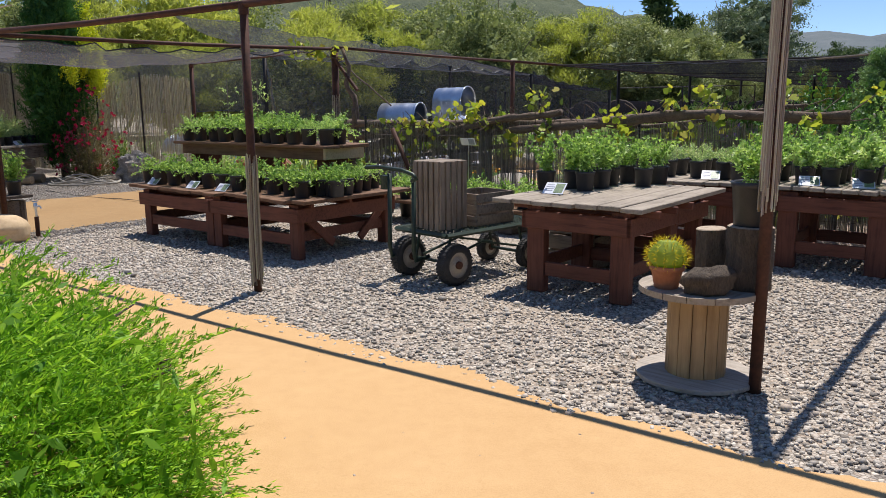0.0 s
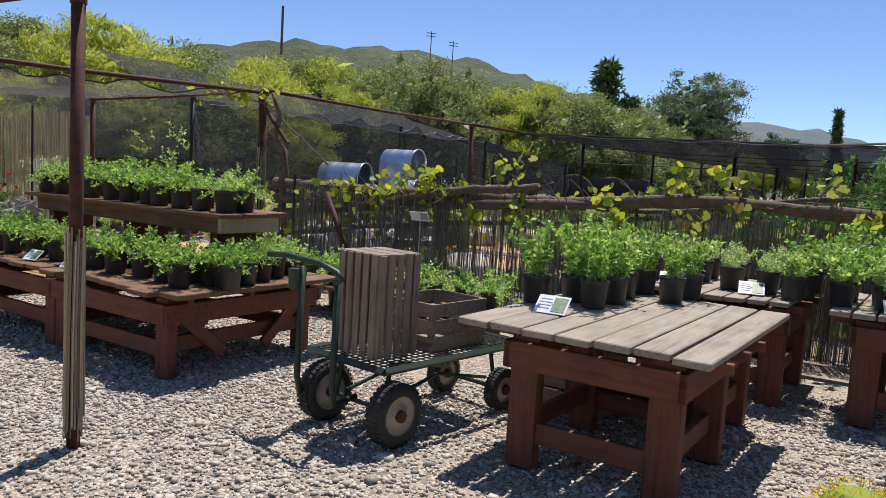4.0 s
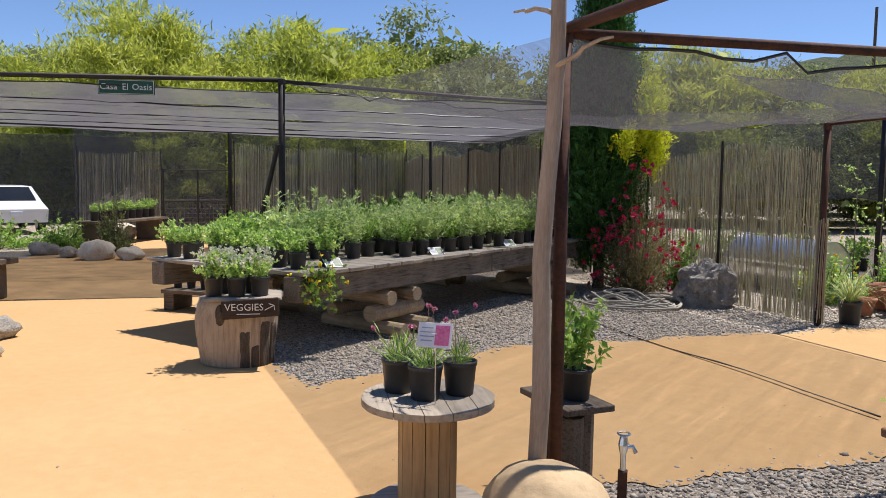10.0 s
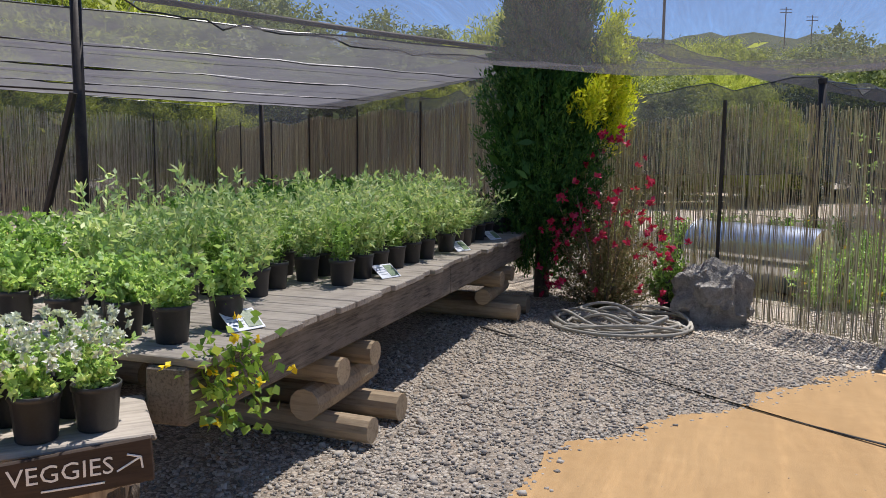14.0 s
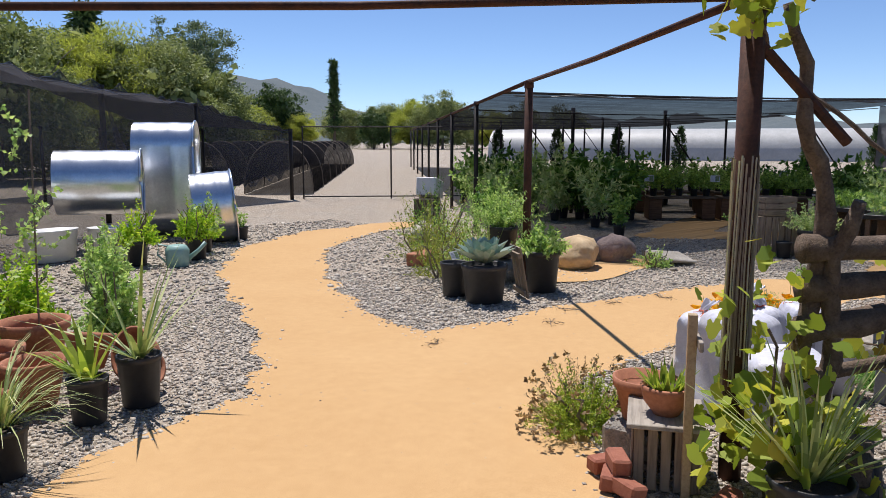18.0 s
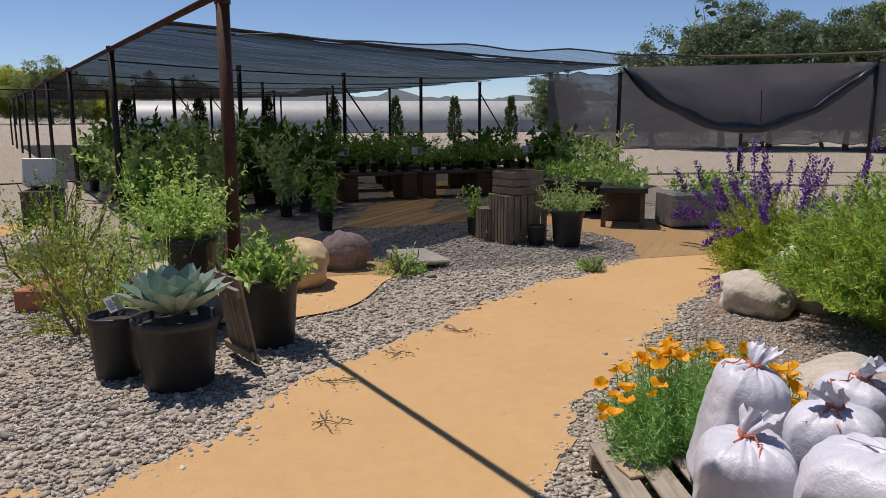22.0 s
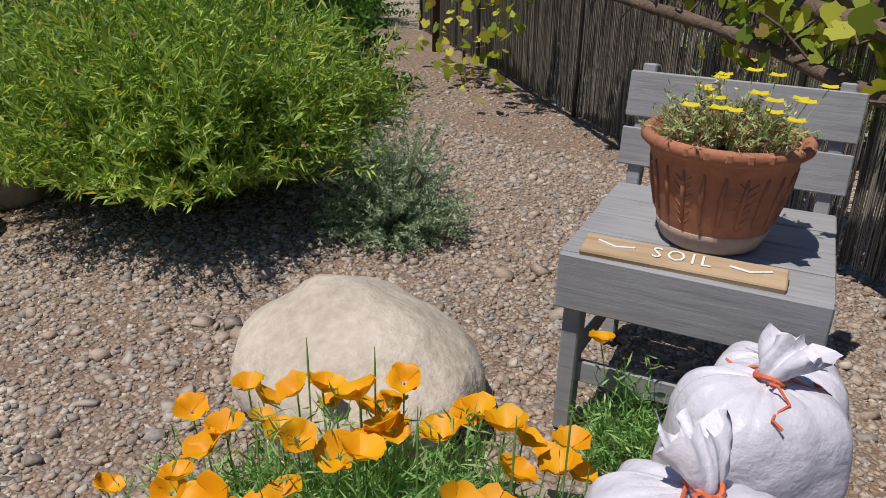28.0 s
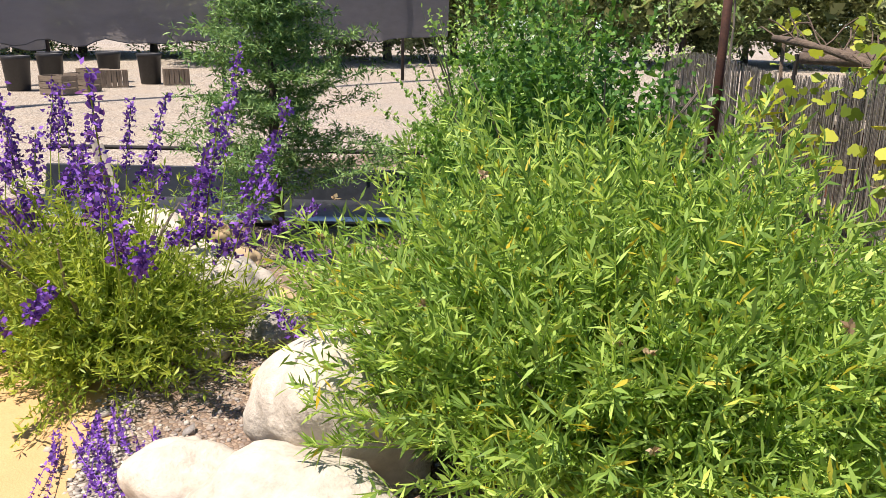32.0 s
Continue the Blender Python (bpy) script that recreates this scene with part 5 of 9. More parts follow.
# ---- red timber tables ----
def red_table(x, y, w, d, top, label, boards, over=(0.2, 0.2, 0.12, 0.12), leg=0.13, brace=False, board_mat="deck_y", skew=0.05, thick=0.036, name="plant_table"):
    """A stout table: origin at its near right leg; w to the left, d deep."""
    t = thing(name, x, y, 0, YAW, label, "table", "plant tables")
    low = top - thick
    for lx in (-w, 0):
        for ly in (0, d):
            part("leg", Geo().box((lx, ly, (low - 0.02) / 2), (leg, 0.09, low - 0.02), None, 0.006), "redwood_z", t)
    for ly, s in ((0, -1), (d, 1)):
        part("apron", Geo().box((-w / 2, ly + s * 0.065, low - 0.13), (w + leg + 0.06, 0.04, 0.145), None, 0.005), "redwood", t)
        part("stretcher", Geo().box((-w / 2, ly + s * 0.01, 0.2), (w - leg, 0.038, 0.115), None, 0.005), "redwood", t)
    for lx, s in ((-w, -1), (0, 1)):
        part("apron", Geo().box((d / 2, 0, 0), (d + 0.17, 0.04, 0.145), pose(lx + s * 0.085, 0, low - 0.13, 0, 0, 90), 0.005), "redwood", t)
        part("stretcher", Geo().box((d / 2, 0, 0), (d - 0.1, 0.038, 0.11), pose(lx, 0, 0.23, 0, 0, 90), 0.005), "redwood", t)
    for k in range(3):
        part("bearer", Geo().box((-w / 2, d * (0.08 + 0.42 * k), low - 0.03), (w + over[0] + over[1] - 0.06, 0.04, 0.055), None, 0.004), "redwood", t)
    if brace:
        part("brace", Geo().box((0, 0, 0), (0.52, 0.035, 0.09), pose(0.05, 0.25, low - 0.3, 0, 40, 90), 0.004), "redwood", t)
        part("brace", Geo().box((0, 0, 0), (0.52, 0.035, 0.09), pose(0.05, d - 0.25, low - 0.3, 0, -40, 90), 0.004), "redwood", t)
    full = w + over[0] + over[1]
    bw = full / boards
    for k in range(boards):
        jog = random.uniform(-skew, skew)
        part("board", Geo().box((-w - over[0] + bw * (k + 0.5), d / 2 + (over[3] - over[2]) / 2 + jog, top - thick / 2 + random.uniform(-0.002, 0.002)),
                                (bw - random.uniform(0.006, 0.02), d + over[2] + over[3] + random.uniform(-0.03, 0.03), thick), None, 0.005, 0.002), board_mat, t)
    return t


def local(ox, oy, lx, ly, yaw=YAW):
    c, s = math.cos(radians(yaw)), math.sin(radians(yaw))
    return ox + c * lx - s * ly, oy + s * lx + c * ly


L0 = (-1.17, 8.12)
red_table(*L0, 1.27, 1.29, 0.62, "red-stained timber table under rough boards, with a raised shelf", 7, (0.06, 0.26, 0.13, 0.2), brace=True, board_mat="brownboard")
red_table(*local(*L0, -1.42, 0.0), 1.25, 1.29, 0.615, "red-stained timber table joined to its neighbour under rough boards", 7, (0.32, 0.0, 0.13, 0.2), board_mat="brownboard")
shelf = thing("plant_shelf", *local(*L0, -1.52, 0.88), 0.62, YAW, "raised brown board shelf standing on the table", "shelf")
for lx in (-1.2, 0, 1.15):
    part("support", Geo().box((lx, 0, 0.19), (0.09, 0.4, 0.38), None, 0.005), "redwood_z", shelf)
part("front_board", Geo().box((0, -0.26, 0.40), (2.62, 0.036, 0.12), None, 0.005), "brownboard", shelf)
part("end_board", Geo().box((1.33, 0, 0.41), (0.036, 0.6, 0.13), None, 0.005), "lightwood", shelf)
for k in range(3):
    part("board", Geo().box((random.uniform(-0.03, 0.03), -0.25 + 0.25 * k, 0.482), (2.78, 0.235, 0.034), None, 0.005, 0.003), "brownboard", shelf)
rp = random.Random(3)
for k in range(11):
    potted(*local(*L0, -2.85 + 0.285 * k + rp.uniform(-0.04, 0.04), 0.14 + rp.uniform(-0.05, 0.05)), 0.622, "sprawl_fine" if k < 1 else "sprawl", "pots on the two-tier table")
    if k != 4:
        potted(*local(*L0, -2.75 + 0.285 * k + rp.uniform(-0.04, 0.04), 0.38 + rp.uniform(-0.04, 0.04)), 0.622, "sprawl", "pots on the two-tier table")
for k in range(5):
    for i in range(2):
        potted(*local(*L0, 0.02 + 0.2 * i - 0.08 * k, 0.35 + 0.22 * k), 0.622, "sprawl_fine" if k > 2 else "sprawl", "pots on the two-tier table", "mid", 0.9)
for k in range(11):
    for i in range(2):
        potted(*local(*L0, -2.78 + 0.25 * k + rp.uniform(-0.04, 0.04), 0.68 + 0.26 * i + rp.uniform(-0.03, 0.03)), 1.121, "sprawl_fine" if k in (0, 1, 9, 10) else "sprawl", "pots on the raised shelf")
for lx in (-2.55, -1.75, -1.2):
    info_card(*local(*L0, lx, -0.04), 0.622, YAW + 8, tilt=-50)

A0 = (1.75, 6.37)
red_table(*A0, 0.75, 0.8, 0.775, "red-stained timber table with a bare weathered plank top", 7, (0.36, 0.24, 0.16, 0.85), 0.16, skew=0.02)
red_table(*local(*A0, -0.05, 1.02), 0.85, 0.62, 0.735, "red-stained timber base under the back of the plank top", 2, (-0.2, -0.2, -0.1, -0.1), 0.14, skew=0.0)
for lx, ly, kd in ((-1.05, 0.62, "upright"), (-0.9, 0.85, "upright"), (-0.95, 1.12, "upright"), (-0.72, 0.74, "upright"), (-0.7, 1.02, "upright"), (-0.75, 1.32, "pale"), (-0.45, 1.38, "upright"), (-0.42, 1.68, "upright"), (-0.72, 1.62, "upright"), (-1.0, 1.42, "upright")):
    potted(*local(*A0, lx, ly), 0.776, kd, "pots on the plank table", "mid", 1.05)
info_card(*local(*A0, -0.80, 0.30), 0.776, YAW + 6, w=0.19, h=0.14)

C0 = (4.19, 7.35)
red_table(*C0, 0.76, 0.85, 0.775, "red-stained timber table full of potted herbs before the vine", 9, (0.25, 0.28, 0.16, 0.3), 0.17)
red_table(*local(*C0, -1.36, 0.06), 0.9, 0.85, 0.77, "red-stained timber table with grey-leaved pots before the vine", 9, (0.3, 0.1, 0.16, 0.3), 0.17)
for k in range(11):
    lx = -2.6 + 0.27 * k
    for i in range(3):
        kd = "sage" if k < 5 else ("pale" if i == 0 else "upright")
        potted(*local(*C0, lx + rp.uniform(-0.04, 0.04), 0.16 + 0.28 * i + (0.15 if k < 5 else 0) + rp.uniform(-0.04, 0.04)), 0.776, kd, "pots on the back tables", "mid", 1.1 if k > 5 else 0.95)
for lx in (-2.15, -1.55, -0.6, -0.15):
    info_card(*local(*C0, lx, 0.0 if lx > -1 else 0.1), 0.776, YAW + 14, w=0.18, h=0.13)
D0 = (4.68, 6.84)
red_table(*local(*D0, 1.05, 0.0), 1.05, 0.9, 0.60, "low red-stained timber table with flat dark-leaved pots", 8, (0.25, 0.35, 0.14, 0.2), 0.14)
for k in range(6):
    for i in range(3):
        potted(*local(*D0, -0.1 + 0.27 * k, 0.12 + 0.3 * i), 0.601, "dark" if k < 3 else "sprawl", "pots on the low table", "mid", 0.6 if k < 3 else 0.9)
info_card(*local(*D0, 0.05, -0.08), 0.601, YAW + 14, w=0.2, h=0.14)
info_card(*local(*D0, 0.75, -0.08), 0.601, YAW + 14, w=0.2, h=0.14)

bench = thing("timber_bench", 3.79, 4.72, 0, YAW + 3, "stepped bench of pale brown planks with a raised shelf", "bench")
for lx, ly in ((0.1, 0.08), (0.1, 1.05), (1.5, 0.08), (1.5, 1.05)):
    part("leg", Geo().box((lx, ly, 0.22), (0.14, 0.1, 0.44), None, 0.006), "brownboard", bench)
for lx in (0.1, 1.5):
    part("rail", Geo().box((0.57, 0, 0), (1.15, 0.04, 0.13), pose(lx, 0, 0.38, 0, 0, 90), 0.005), "brownboard", bench)
for k in range(6):
    part("plank", Geo().box((0.75, -0.0, 0), (1.2, 0.235, 0.04), pose(-0.02 + 0.25 * k, -0.12, 0.47, 0, 0, 90), 0.006, 0.002), "lightwood", bench)
for lx in (0.5, 1.5):
    part("riser", Geo().box((lx, 0.35, 0.64), (0.09, 0.09, 0.3), None, 0.005), "brownboard", bench)
for k in range(3):
    part("shelf_plank", Geo().box((1.0, 0.28 + 0.2 * k, 0.81), (1.3, 0.19, 0.04), None, 0.006, 0.002), "lightwood", bench)
for k in range(3):
    potted(*local(3.79, 4.72, 0.75 + 0.3 * k, 0.9, YAW + 3), 0.492, "upright", "pots on the stepped bench", "big", 1.1)

# ---- garden cart ----
CART = (0.23, 7.22)
cart = thing("garden_cart", *CART, 0, -44, "dark green steel garden cart with mesh bed and rubber tyres", "cart")


def wheel(parent, lx, ly, r, w):
    m = pose(lx, ly, r, 0, 90, 0)
    n = 26
    tyre = part("wheel", Geo().lathe([(r * 0.62, -w * 0.42), (r * 0.78, -w * 0.5), (r * 0.94, -w * 0.42), (r, -w * 0.2), (r, w * 0.2), (r * 0.94, w * 0.42), (r * 0.78, w * 0.5), (r * 0.62, w * 0.42)], n, (0, 0, 0), m, 1.0, False), "rubber", parent, "black pneumatic tyre", True)
    g = Geo()
    for k in range(34):
        a = 2 * math.pi * k / 34
        for s in (-1, 1):
            g.box((0, 0, 0), (0.012, 0.02, w * 0.36), m @ pose(r * 0.985 * math.cos(a), r * 0.985 * math.sin(a), s * w * 0.22, 0, 0, math.degrees(a)), 0.002)
    part("tread", g, "rubber", tyre)
    part("rim", Geo().lathe([(0.02, -w * 0.40), (r * 0.3, -w * 0.36), (r * 0.36, -w * 0.26), (r * 0.58, -w * 0.30), (r * 0.64, -w * 0.44), (r * 0.64, w * 0.44), (r * 0.58, w * 0.30), (r * 0.36, w * 0.26), (r * 0.3, w * 0.36), (0.02, w * 0.40)], n, (0, 0, 0), m), "hub", tyre, "dusty cream wheel rim", True)
    part("hub_cap", Geo().lathe([(0.035, -w * 0.56), (0.035, w * 0.56)], 12, (0, 0, 0), m), "rust", tyre)


for lx in (-0.3, 0.3):
    wheel(cart, lx, 0.0, 0.178, 0.12)
    wheel(cart, lx * 0.85, 1.03, 0.135, 0.09)
for ly, z in ((0.0, 0.178), (1.03, 0.135)):
    part("axle", Geo().tube([(-0.3, ly, z), (0.3, ly, z)], 0.015, 8), "greensteel", cart)
for a, b in (((-0.33, -0.12), (0.33, -0.12)), ((0.33, -0.12), (0.33, 1.15)), ((0.33, 1.15), (-0.33, 1.15)), ((-0.33, 1.15), (-0.33, -0.12))):
    part("bed_rail", Geo().tube([(*a, 0.44), (*b, 0.44)], 0.022, 4), "greensteel", cart)
g = Geo()
for k in range(26):
    y0 = -0.1 + 1.23 * k / 25
    g.tube([(-0.32, y0, 0.448), (0.32, y0, 0.448)], 0.004, 4)
for k in range(14):
    x0 = -0.31 + 0.62 * k / 13
    g.tube([(x0, -0.11, 0.452), (x0, 1.14, 0.452)], 0.004, 4)
part("mesh_bed", g, "greensteel", cart)
for lx in (-0.2, 0.2):
    part("strut", Geo().tube([(lx, 0.0, 0.178), (lx, 0.06, 0.44)], 0.014, 6), "greensteel", cart)
    part("strut", Geo().tube([(lx, 1.03, 0.135), (lx, 0.95, 0.44)], 0.014, 6), "greensteel", cart)
    part("chassis_bar", Geo().tube([(lx * 0.8, 0.05, 0.2), (lx * 0.8, 0.5, 0.3), (lx * 0.8, 0.98, 0.2)], 0.012, 6), "greensteel", cart)
for lx in (-0.3, 0.02):
    part("upright", Geo().tube([(lx, -0.04, 0.22), (lx, -0.2, 0.2), (lx, -0.22, 0.3), (lx, -0.21, 0.94)], 0.019, 8), "greensteel", cart, smooth=True)
part("handle", Geo().tube([(-0.62, -0.22, 0.98), (-0.45, -0.22, 0.995), (-0.1, -0.24, 0.985), (0.06, -0.25, 0.955), (0.1, -0.25, 0.92), (0.04, -0.25, 0.9)], 0.018, 8), "greensteel", cart, smooth=True)
basket = part("cup_basket", Geo().lathe([(0.045, 0), (0.048, 0.005), (0.055, 0.12), (0.052, 0.125), (0.05, 0.12)], 14, (-0.36, -0.2, 0.8)), "greensteel", cart, "small wire cup basket on the handle")


def slat_crate(x, y, z, rz, w, d, h, label, slats=5, upright=True, ry=0.0, gap=0.02, name="wooden_crate"):
    """A crate of thin slats on corner posts; upright: stood on its end, slats vertical."""
    t = thing(name, x, y, z, rz, label, "crate", "wooden crates", ry=ry)
    mat = "crate" if upright else "crate_x"
    for side in range(4):
        length = w if side % 2 == 0 else d
        m = pose(*[((0, -d / 2), (w / 2, 0), (0, d / 2), (-w / 2, 0))[side][k] for k in (0, 1)], 0, 0, 0, (0, 90, 180, 270)[side])
        n = slats if upright else max(2, slats - 2)
        for k in range(n):
            if upright:
                sw = length / n
                part("slat", Geo().box((-length / 2 + sw * (k + 0.5), 0, h / 2), (sw - gap, 0.012, h - random.uniform(0, 0.015)), m, 0.002, 0.002), mat, t)
            else:
                sh = h / n
                part("slat", Geo().box((0, 0, sh * (k + 0.5)), (length, 0.012, sh - gap), m, 0.002, 0.002), mat, t)
    for sx in (-1, 1):
        for sy in (-1, 1):
            part("corner_post", Geo().box((sx * (w / 2 - 0.025), sy * (d / 2 - 0.025), h / 2), (0.035, 0.035, h - 0.02), None, 0.002), "crate", t)
    for k in range(3):
        part("end_slat", Geo().box((0, -d / 3 + d / 3 * k, (h if upright else 0.01) - 0.008), (w, d / 3 - gap, 0.014), None, 0.002, 0.001), "crate_x", t)
    return t


slat_crate(*local(*CART, 0.0, 0.12, -44), 0.457, -44, 0.34, 0.34, 0.60, "grey weathered slatted crate stood on end on the cart", 5)
slat_crate(*local(*CART, 0.0, 0.62, -44), 0.457, -44, 0.42, 0.5, 0.30, "brown slatted crate lying on the cart", 5, False)
slat_crate(*local(*CART, 0.55, 1.5, -44), 0.0, -40, 0.5, 0.42, 0.62, "stack of brown slatted crates by the table", 6, False)

# ---- cable spools, boulder, posts by the path ----
def spool(x, y, top, r_top, r_base, r_col, label, base_z=0.03, lean=0.0, taper=1.0):
    t = thing("cable_spool", x, y, 0, RNG.uniform(0, 360), label, "table", "cable spools", ry=lean)
    part("base_disc", Geo().lathe([(r_base * 0.98, 0), (r_base, 0.006), (r_base, base_z - 0.004), (r_base * 0.985, base_z)], 40), "deck", t)
    n = 14
    for k in range(n):
        a0, a1 = 2 * math.pi * (k + 0.03) / n, 2 * math.pi * (k + 0.97) / n
        lo, hi = r_col * taper, r_col
        verts = [(q * math.cos(a), q * math.sin(a), z) for z, q in ((base_z, lo), (top - 0.035, hi)) for q, a in ((q, a0), (q, a1), (q - 0.03, a1), (q - 0.03, a0))]
        part("stave", Geo().add(verts, [(0, 1, 5, 4), (1, 2, 6, 5), (2, 3, 7, 6), (3, 0, 4, 7), (3, 2, 1, 0), (4, 5, 6, 7)]), "spool", t)
    part("core", Geo().lathe([(r_col * min(1, taper) - 0.032, base_z), (r_col * min(1, taper) - 0.032, top - 0.036)], 16), "oldbeam", t)
    for k in range(5):
        w = 2 * r_top / 5
        c = -r_top + w * (k + 0.5)
        pts = [(q, math.sqrt(max(0, r_top ** 2 - q * q))) for q in np.linspace(c - w / 2 + 0.002, c + w / 2 - 0.002, 7)]
        ring = pts + [(q, -s) for q, s in reversed(pts)]
        nn = len(ring)
        part("top_board", Geo().add([(q, s, top - 0.034) for q, s in ring] + [(q, s, top) for q, s in ring],
                                    [tuple(range(nn - 1, -1, -1)), tuple(range(nn, 2 * nn))] + [(i, (i + 1) % nn, nn + (i + 1) % nn, nn + i) for i in range(nn)]), "deck_y", t)
    return t


SP = (1.865, 4.76)
spool(*SP, 0.53, 0.33, 0.33, 0.165, "round cable spool of pale wood used as a plant stand")


def log_piece(x, y, z, r, h, seed, label, lean=0, rz=0, top_cut=True):
    t = thing("log_piece", x, y, z, rz, label, "log", "cut logs", ry=lean)
    g, n, m = Geo(), 18, 7
    for j in range(m + 1):
        for k in range(n):
            a = 2 * math.pi * k / n
            rr = r * (1 + 0.10 * noise.noise(Vector((math.cos(a) * 2, math.sin(a) * 2, seed + j * 0.4))) + 0.06 * noise.noise(Vector((math.cos(a) * 7, math.sin(a) * 7, seed + j * 0.8))))
            g.v.append(Vector((rr * math.cos(a), rr * math.sin(a), h * j / m)))
    for j in range(m):
        for k in range(n):
            g.f.append((j * n + k, j * n + (k + 1) % n, (j + 1) * n + (k + 1) % n, (j + 1) * n + k))
    g.f.append(tuple(range(n - 1, -1, -1)))
    part("bark", g, "bark", t, smooth=True)
    part("cut_face", Geo().lathe([(r * 0.97, h - 0.002), (r * 0.9, h + 0.004), (r * 0.3, h + 0.005)], 18), "stump", t)
    return t


log_piece(1.965, 4.88, 0.53, 0.085, 0.30, 1, "short bark-covered log stood on the spool", -3)
log_piece(2.105, 4.70, 0.53, 0.125, 0.34, 2, "rough bark-covered log with a pot on it")
chunk = Geo().blob((0.13, 0.10, 0.09), 6, 0.45, 3, 0.15)
whole("log_chunk", chunk, "bark", 1.855, 4.56, 0.53, 20, "grey knobbly piece of old wood on the spool", "log", smooth=True)
potted(2.105, 4.70, 0.874, "upright", "pots by the path", "big", 1.0, "leafy green plant in a black pot on the log")
cactus = thing("potted_cactus", 1.665, 4.70, 0.53, 0, "round golden barrel cactus in a terracotta pot", "cactus")
part("pot", Geo().lathe([(0.062, 0), (0.065, 0.004), (0.085, 0.10), (0.094, 0.102), (0.096, 0.125), (0.088, 0.127), (0.082, 0.11)], 20), "terracotta", cactus, smooth=True)
n_s = 26
prof = [(0.03 + 0.075 * math.sin(math.pi * (0.12 + 0.82 * i / 9)) ** 0.9, 0.11 + 0.15 * i / 9) for i in range(10)]
body = Geo().lathe(prof, n_s)
for i, v in enumerate(body.v):
    if i % 2:
        v.x, v.y = v.x * 0.9, v.y * 0.9
part("ribbed_body", body, "salvia", cactus)
at = np.array([tuple(v) for i, v in enumerate(body.v) if i % 2 == 0])
at = np.repeat(at, 5, 0)
out = at * np.array([1, 1, 0]) + np.stack([np.zeros(len(at)), np.zeros(len(at)), (at[:, 2] - 0.18)], 1)
part("spines", face_mesh("spines", leaves(at, unit(out) + 0.5 * RNG.normal(size=at.shape), 0.035, 0.003), 4, "yellow"), "", cactus)

S2 = (-5.52, 9.05)
spool(*S2, 0.585, 0.335, 0.30, 0.15, "leaning cable spool of split pale wood used as a plant stand", 0.03, 0, 1.0)
for dx, dy in ((-0.17, -0.03), (0.02, -0.05), (0.10, 0.13)):
    t = potted(S2[0] + dx, S2[1] + dy, 0.586, "grassy", "pots on the spool", "mid", 1.0, "grassy thrift with pink flower heads in a black pot")
    stalks = [((random.uniform(-0.03, 0.03), random.uniform(-0.03, 0.03), 0.14), Vector((random.uniform(-0.1, 0.1), random.uniform(-0.1, 0.1), random.uniform(0.3, 0.46)))) for _ in range(3)]
    for a, b in stalks:
        part("flower_stalk", Geo().tube([a, (Vector(a) + b) / 2 + Vector((0.01, 0, 0)), b], 0.0018, 4), "dry", t)
        at = np.repeat(np.array([tuple(b)]), 40, 0)
        part("flower_head", face_mesh("flower_head", leaves(at, RNG.normal(size=at.shape), 0.016, 0.01), 4, "pink"), "", t)
info_card(S2[0] + 0.12, S2[1] - 0.12, 0.86, 20, "white plant card with a pink photo on a wire stake", 0.17, 0.12, -20, "photo_pink")
whole("card_stake", Geo().tube([(0, 0, 0), (0, 0, 0.3)], 0.003, 5), "steel", S2[0] + 0.12, S2[1] - 0.1, 0.586, 0, "thin wire stake holding the card", "stake")
whole("boulder", Geo().blob((0.30, 0.26, 0.21), 3, 0.12, 4, 0.18), "boulder_tan", -4.93, 9.22, -0.02, 10, "smooth tan boulder at the foot of the pole", "boulder", smooth=True)
pole = thing("peeled_pole", PC[0] - 0.03, PC[1] - 0.12, 0, 0, "pale peeled wooden pole with branch stubs and wire", "pole")
part("shaft", Geo().tube(wander((-0.02, 0, -0.05), (0.05, 0.02, 2.95), 9, 0.035, 4), [0.05, 0.047, 0.047, 0.045, 0.045, 0.042, 0.04, 0.038, 0.036, 0.033], 10), "pole_pale", pole, smooth=True)
for z, a, ln in ((2.2, -20, 0.42), (2.45, 150, 0.35), (2.62, 20, 0.4), (2.7, 170, 0.55)):
    e = Vector((math.cos(radians(a)) * ln, math.sin(radians(a)) * ln, z + 0.08))
    part("branch_stub", Geo().tube(wander((0.03, 0, z), e, 5, 0.05, z), [0.014, 0.013, 0.011, 0.01, 0.008, 0.006], 6), "pole_pale", pole)
wire = [(0.03 + 0.1 * math.cos(a * 0.9) * (1 + 0.3 * math.sin(a * 2.3)), 0.1 * math.sin(a * 1.1), 2.75 + 0.08 * math.sin(a * 0.7) + 0.01 * a) for a in np.linspace(0, 20, 60)]
part("wire_coil", Geo().tube(wire, 0.005, 5), "steel", pole)
stand = thing("log_stand", -5.17, 9.78, 0, -30, "stand of dark split logs beside the pole", "stand")
for k, (dx, dy, h) in enumerate(((-0.18, 0, 0.46), (0.14, -0.02, 0.42), (0.0, 0.14, 0.40))):
    part("log", Geo().tube([(dx, dy, 0), (dx + 0.01, dy, h)], [0.075, 0.07], 10), "oldbeam", stand)
part("board", Geo().box((0, 0.04, 0.465), (0.5, 0.3, 0.035), None, 0.004), "oldbeam", stand)
potted(-5.08, 9.80, 0.484, "upright", "pots by the path", "mid", 1.25, "straggly green shrub in a black pot on the log stand")
spig = thing("garden_tap", -4.70, 9.57, 0, 20, "grey garden tap on a wooden stake", "tap")
part("stake", Geo().box((0, 0, 0.12), (0.045, 0.045, 0.24), None, 0.004), "rust", spig)
part("pipe", Geo().tube([(0, 0, 0.2), (0, 0, 0.40)], 0.014, 8), "steel", spig)
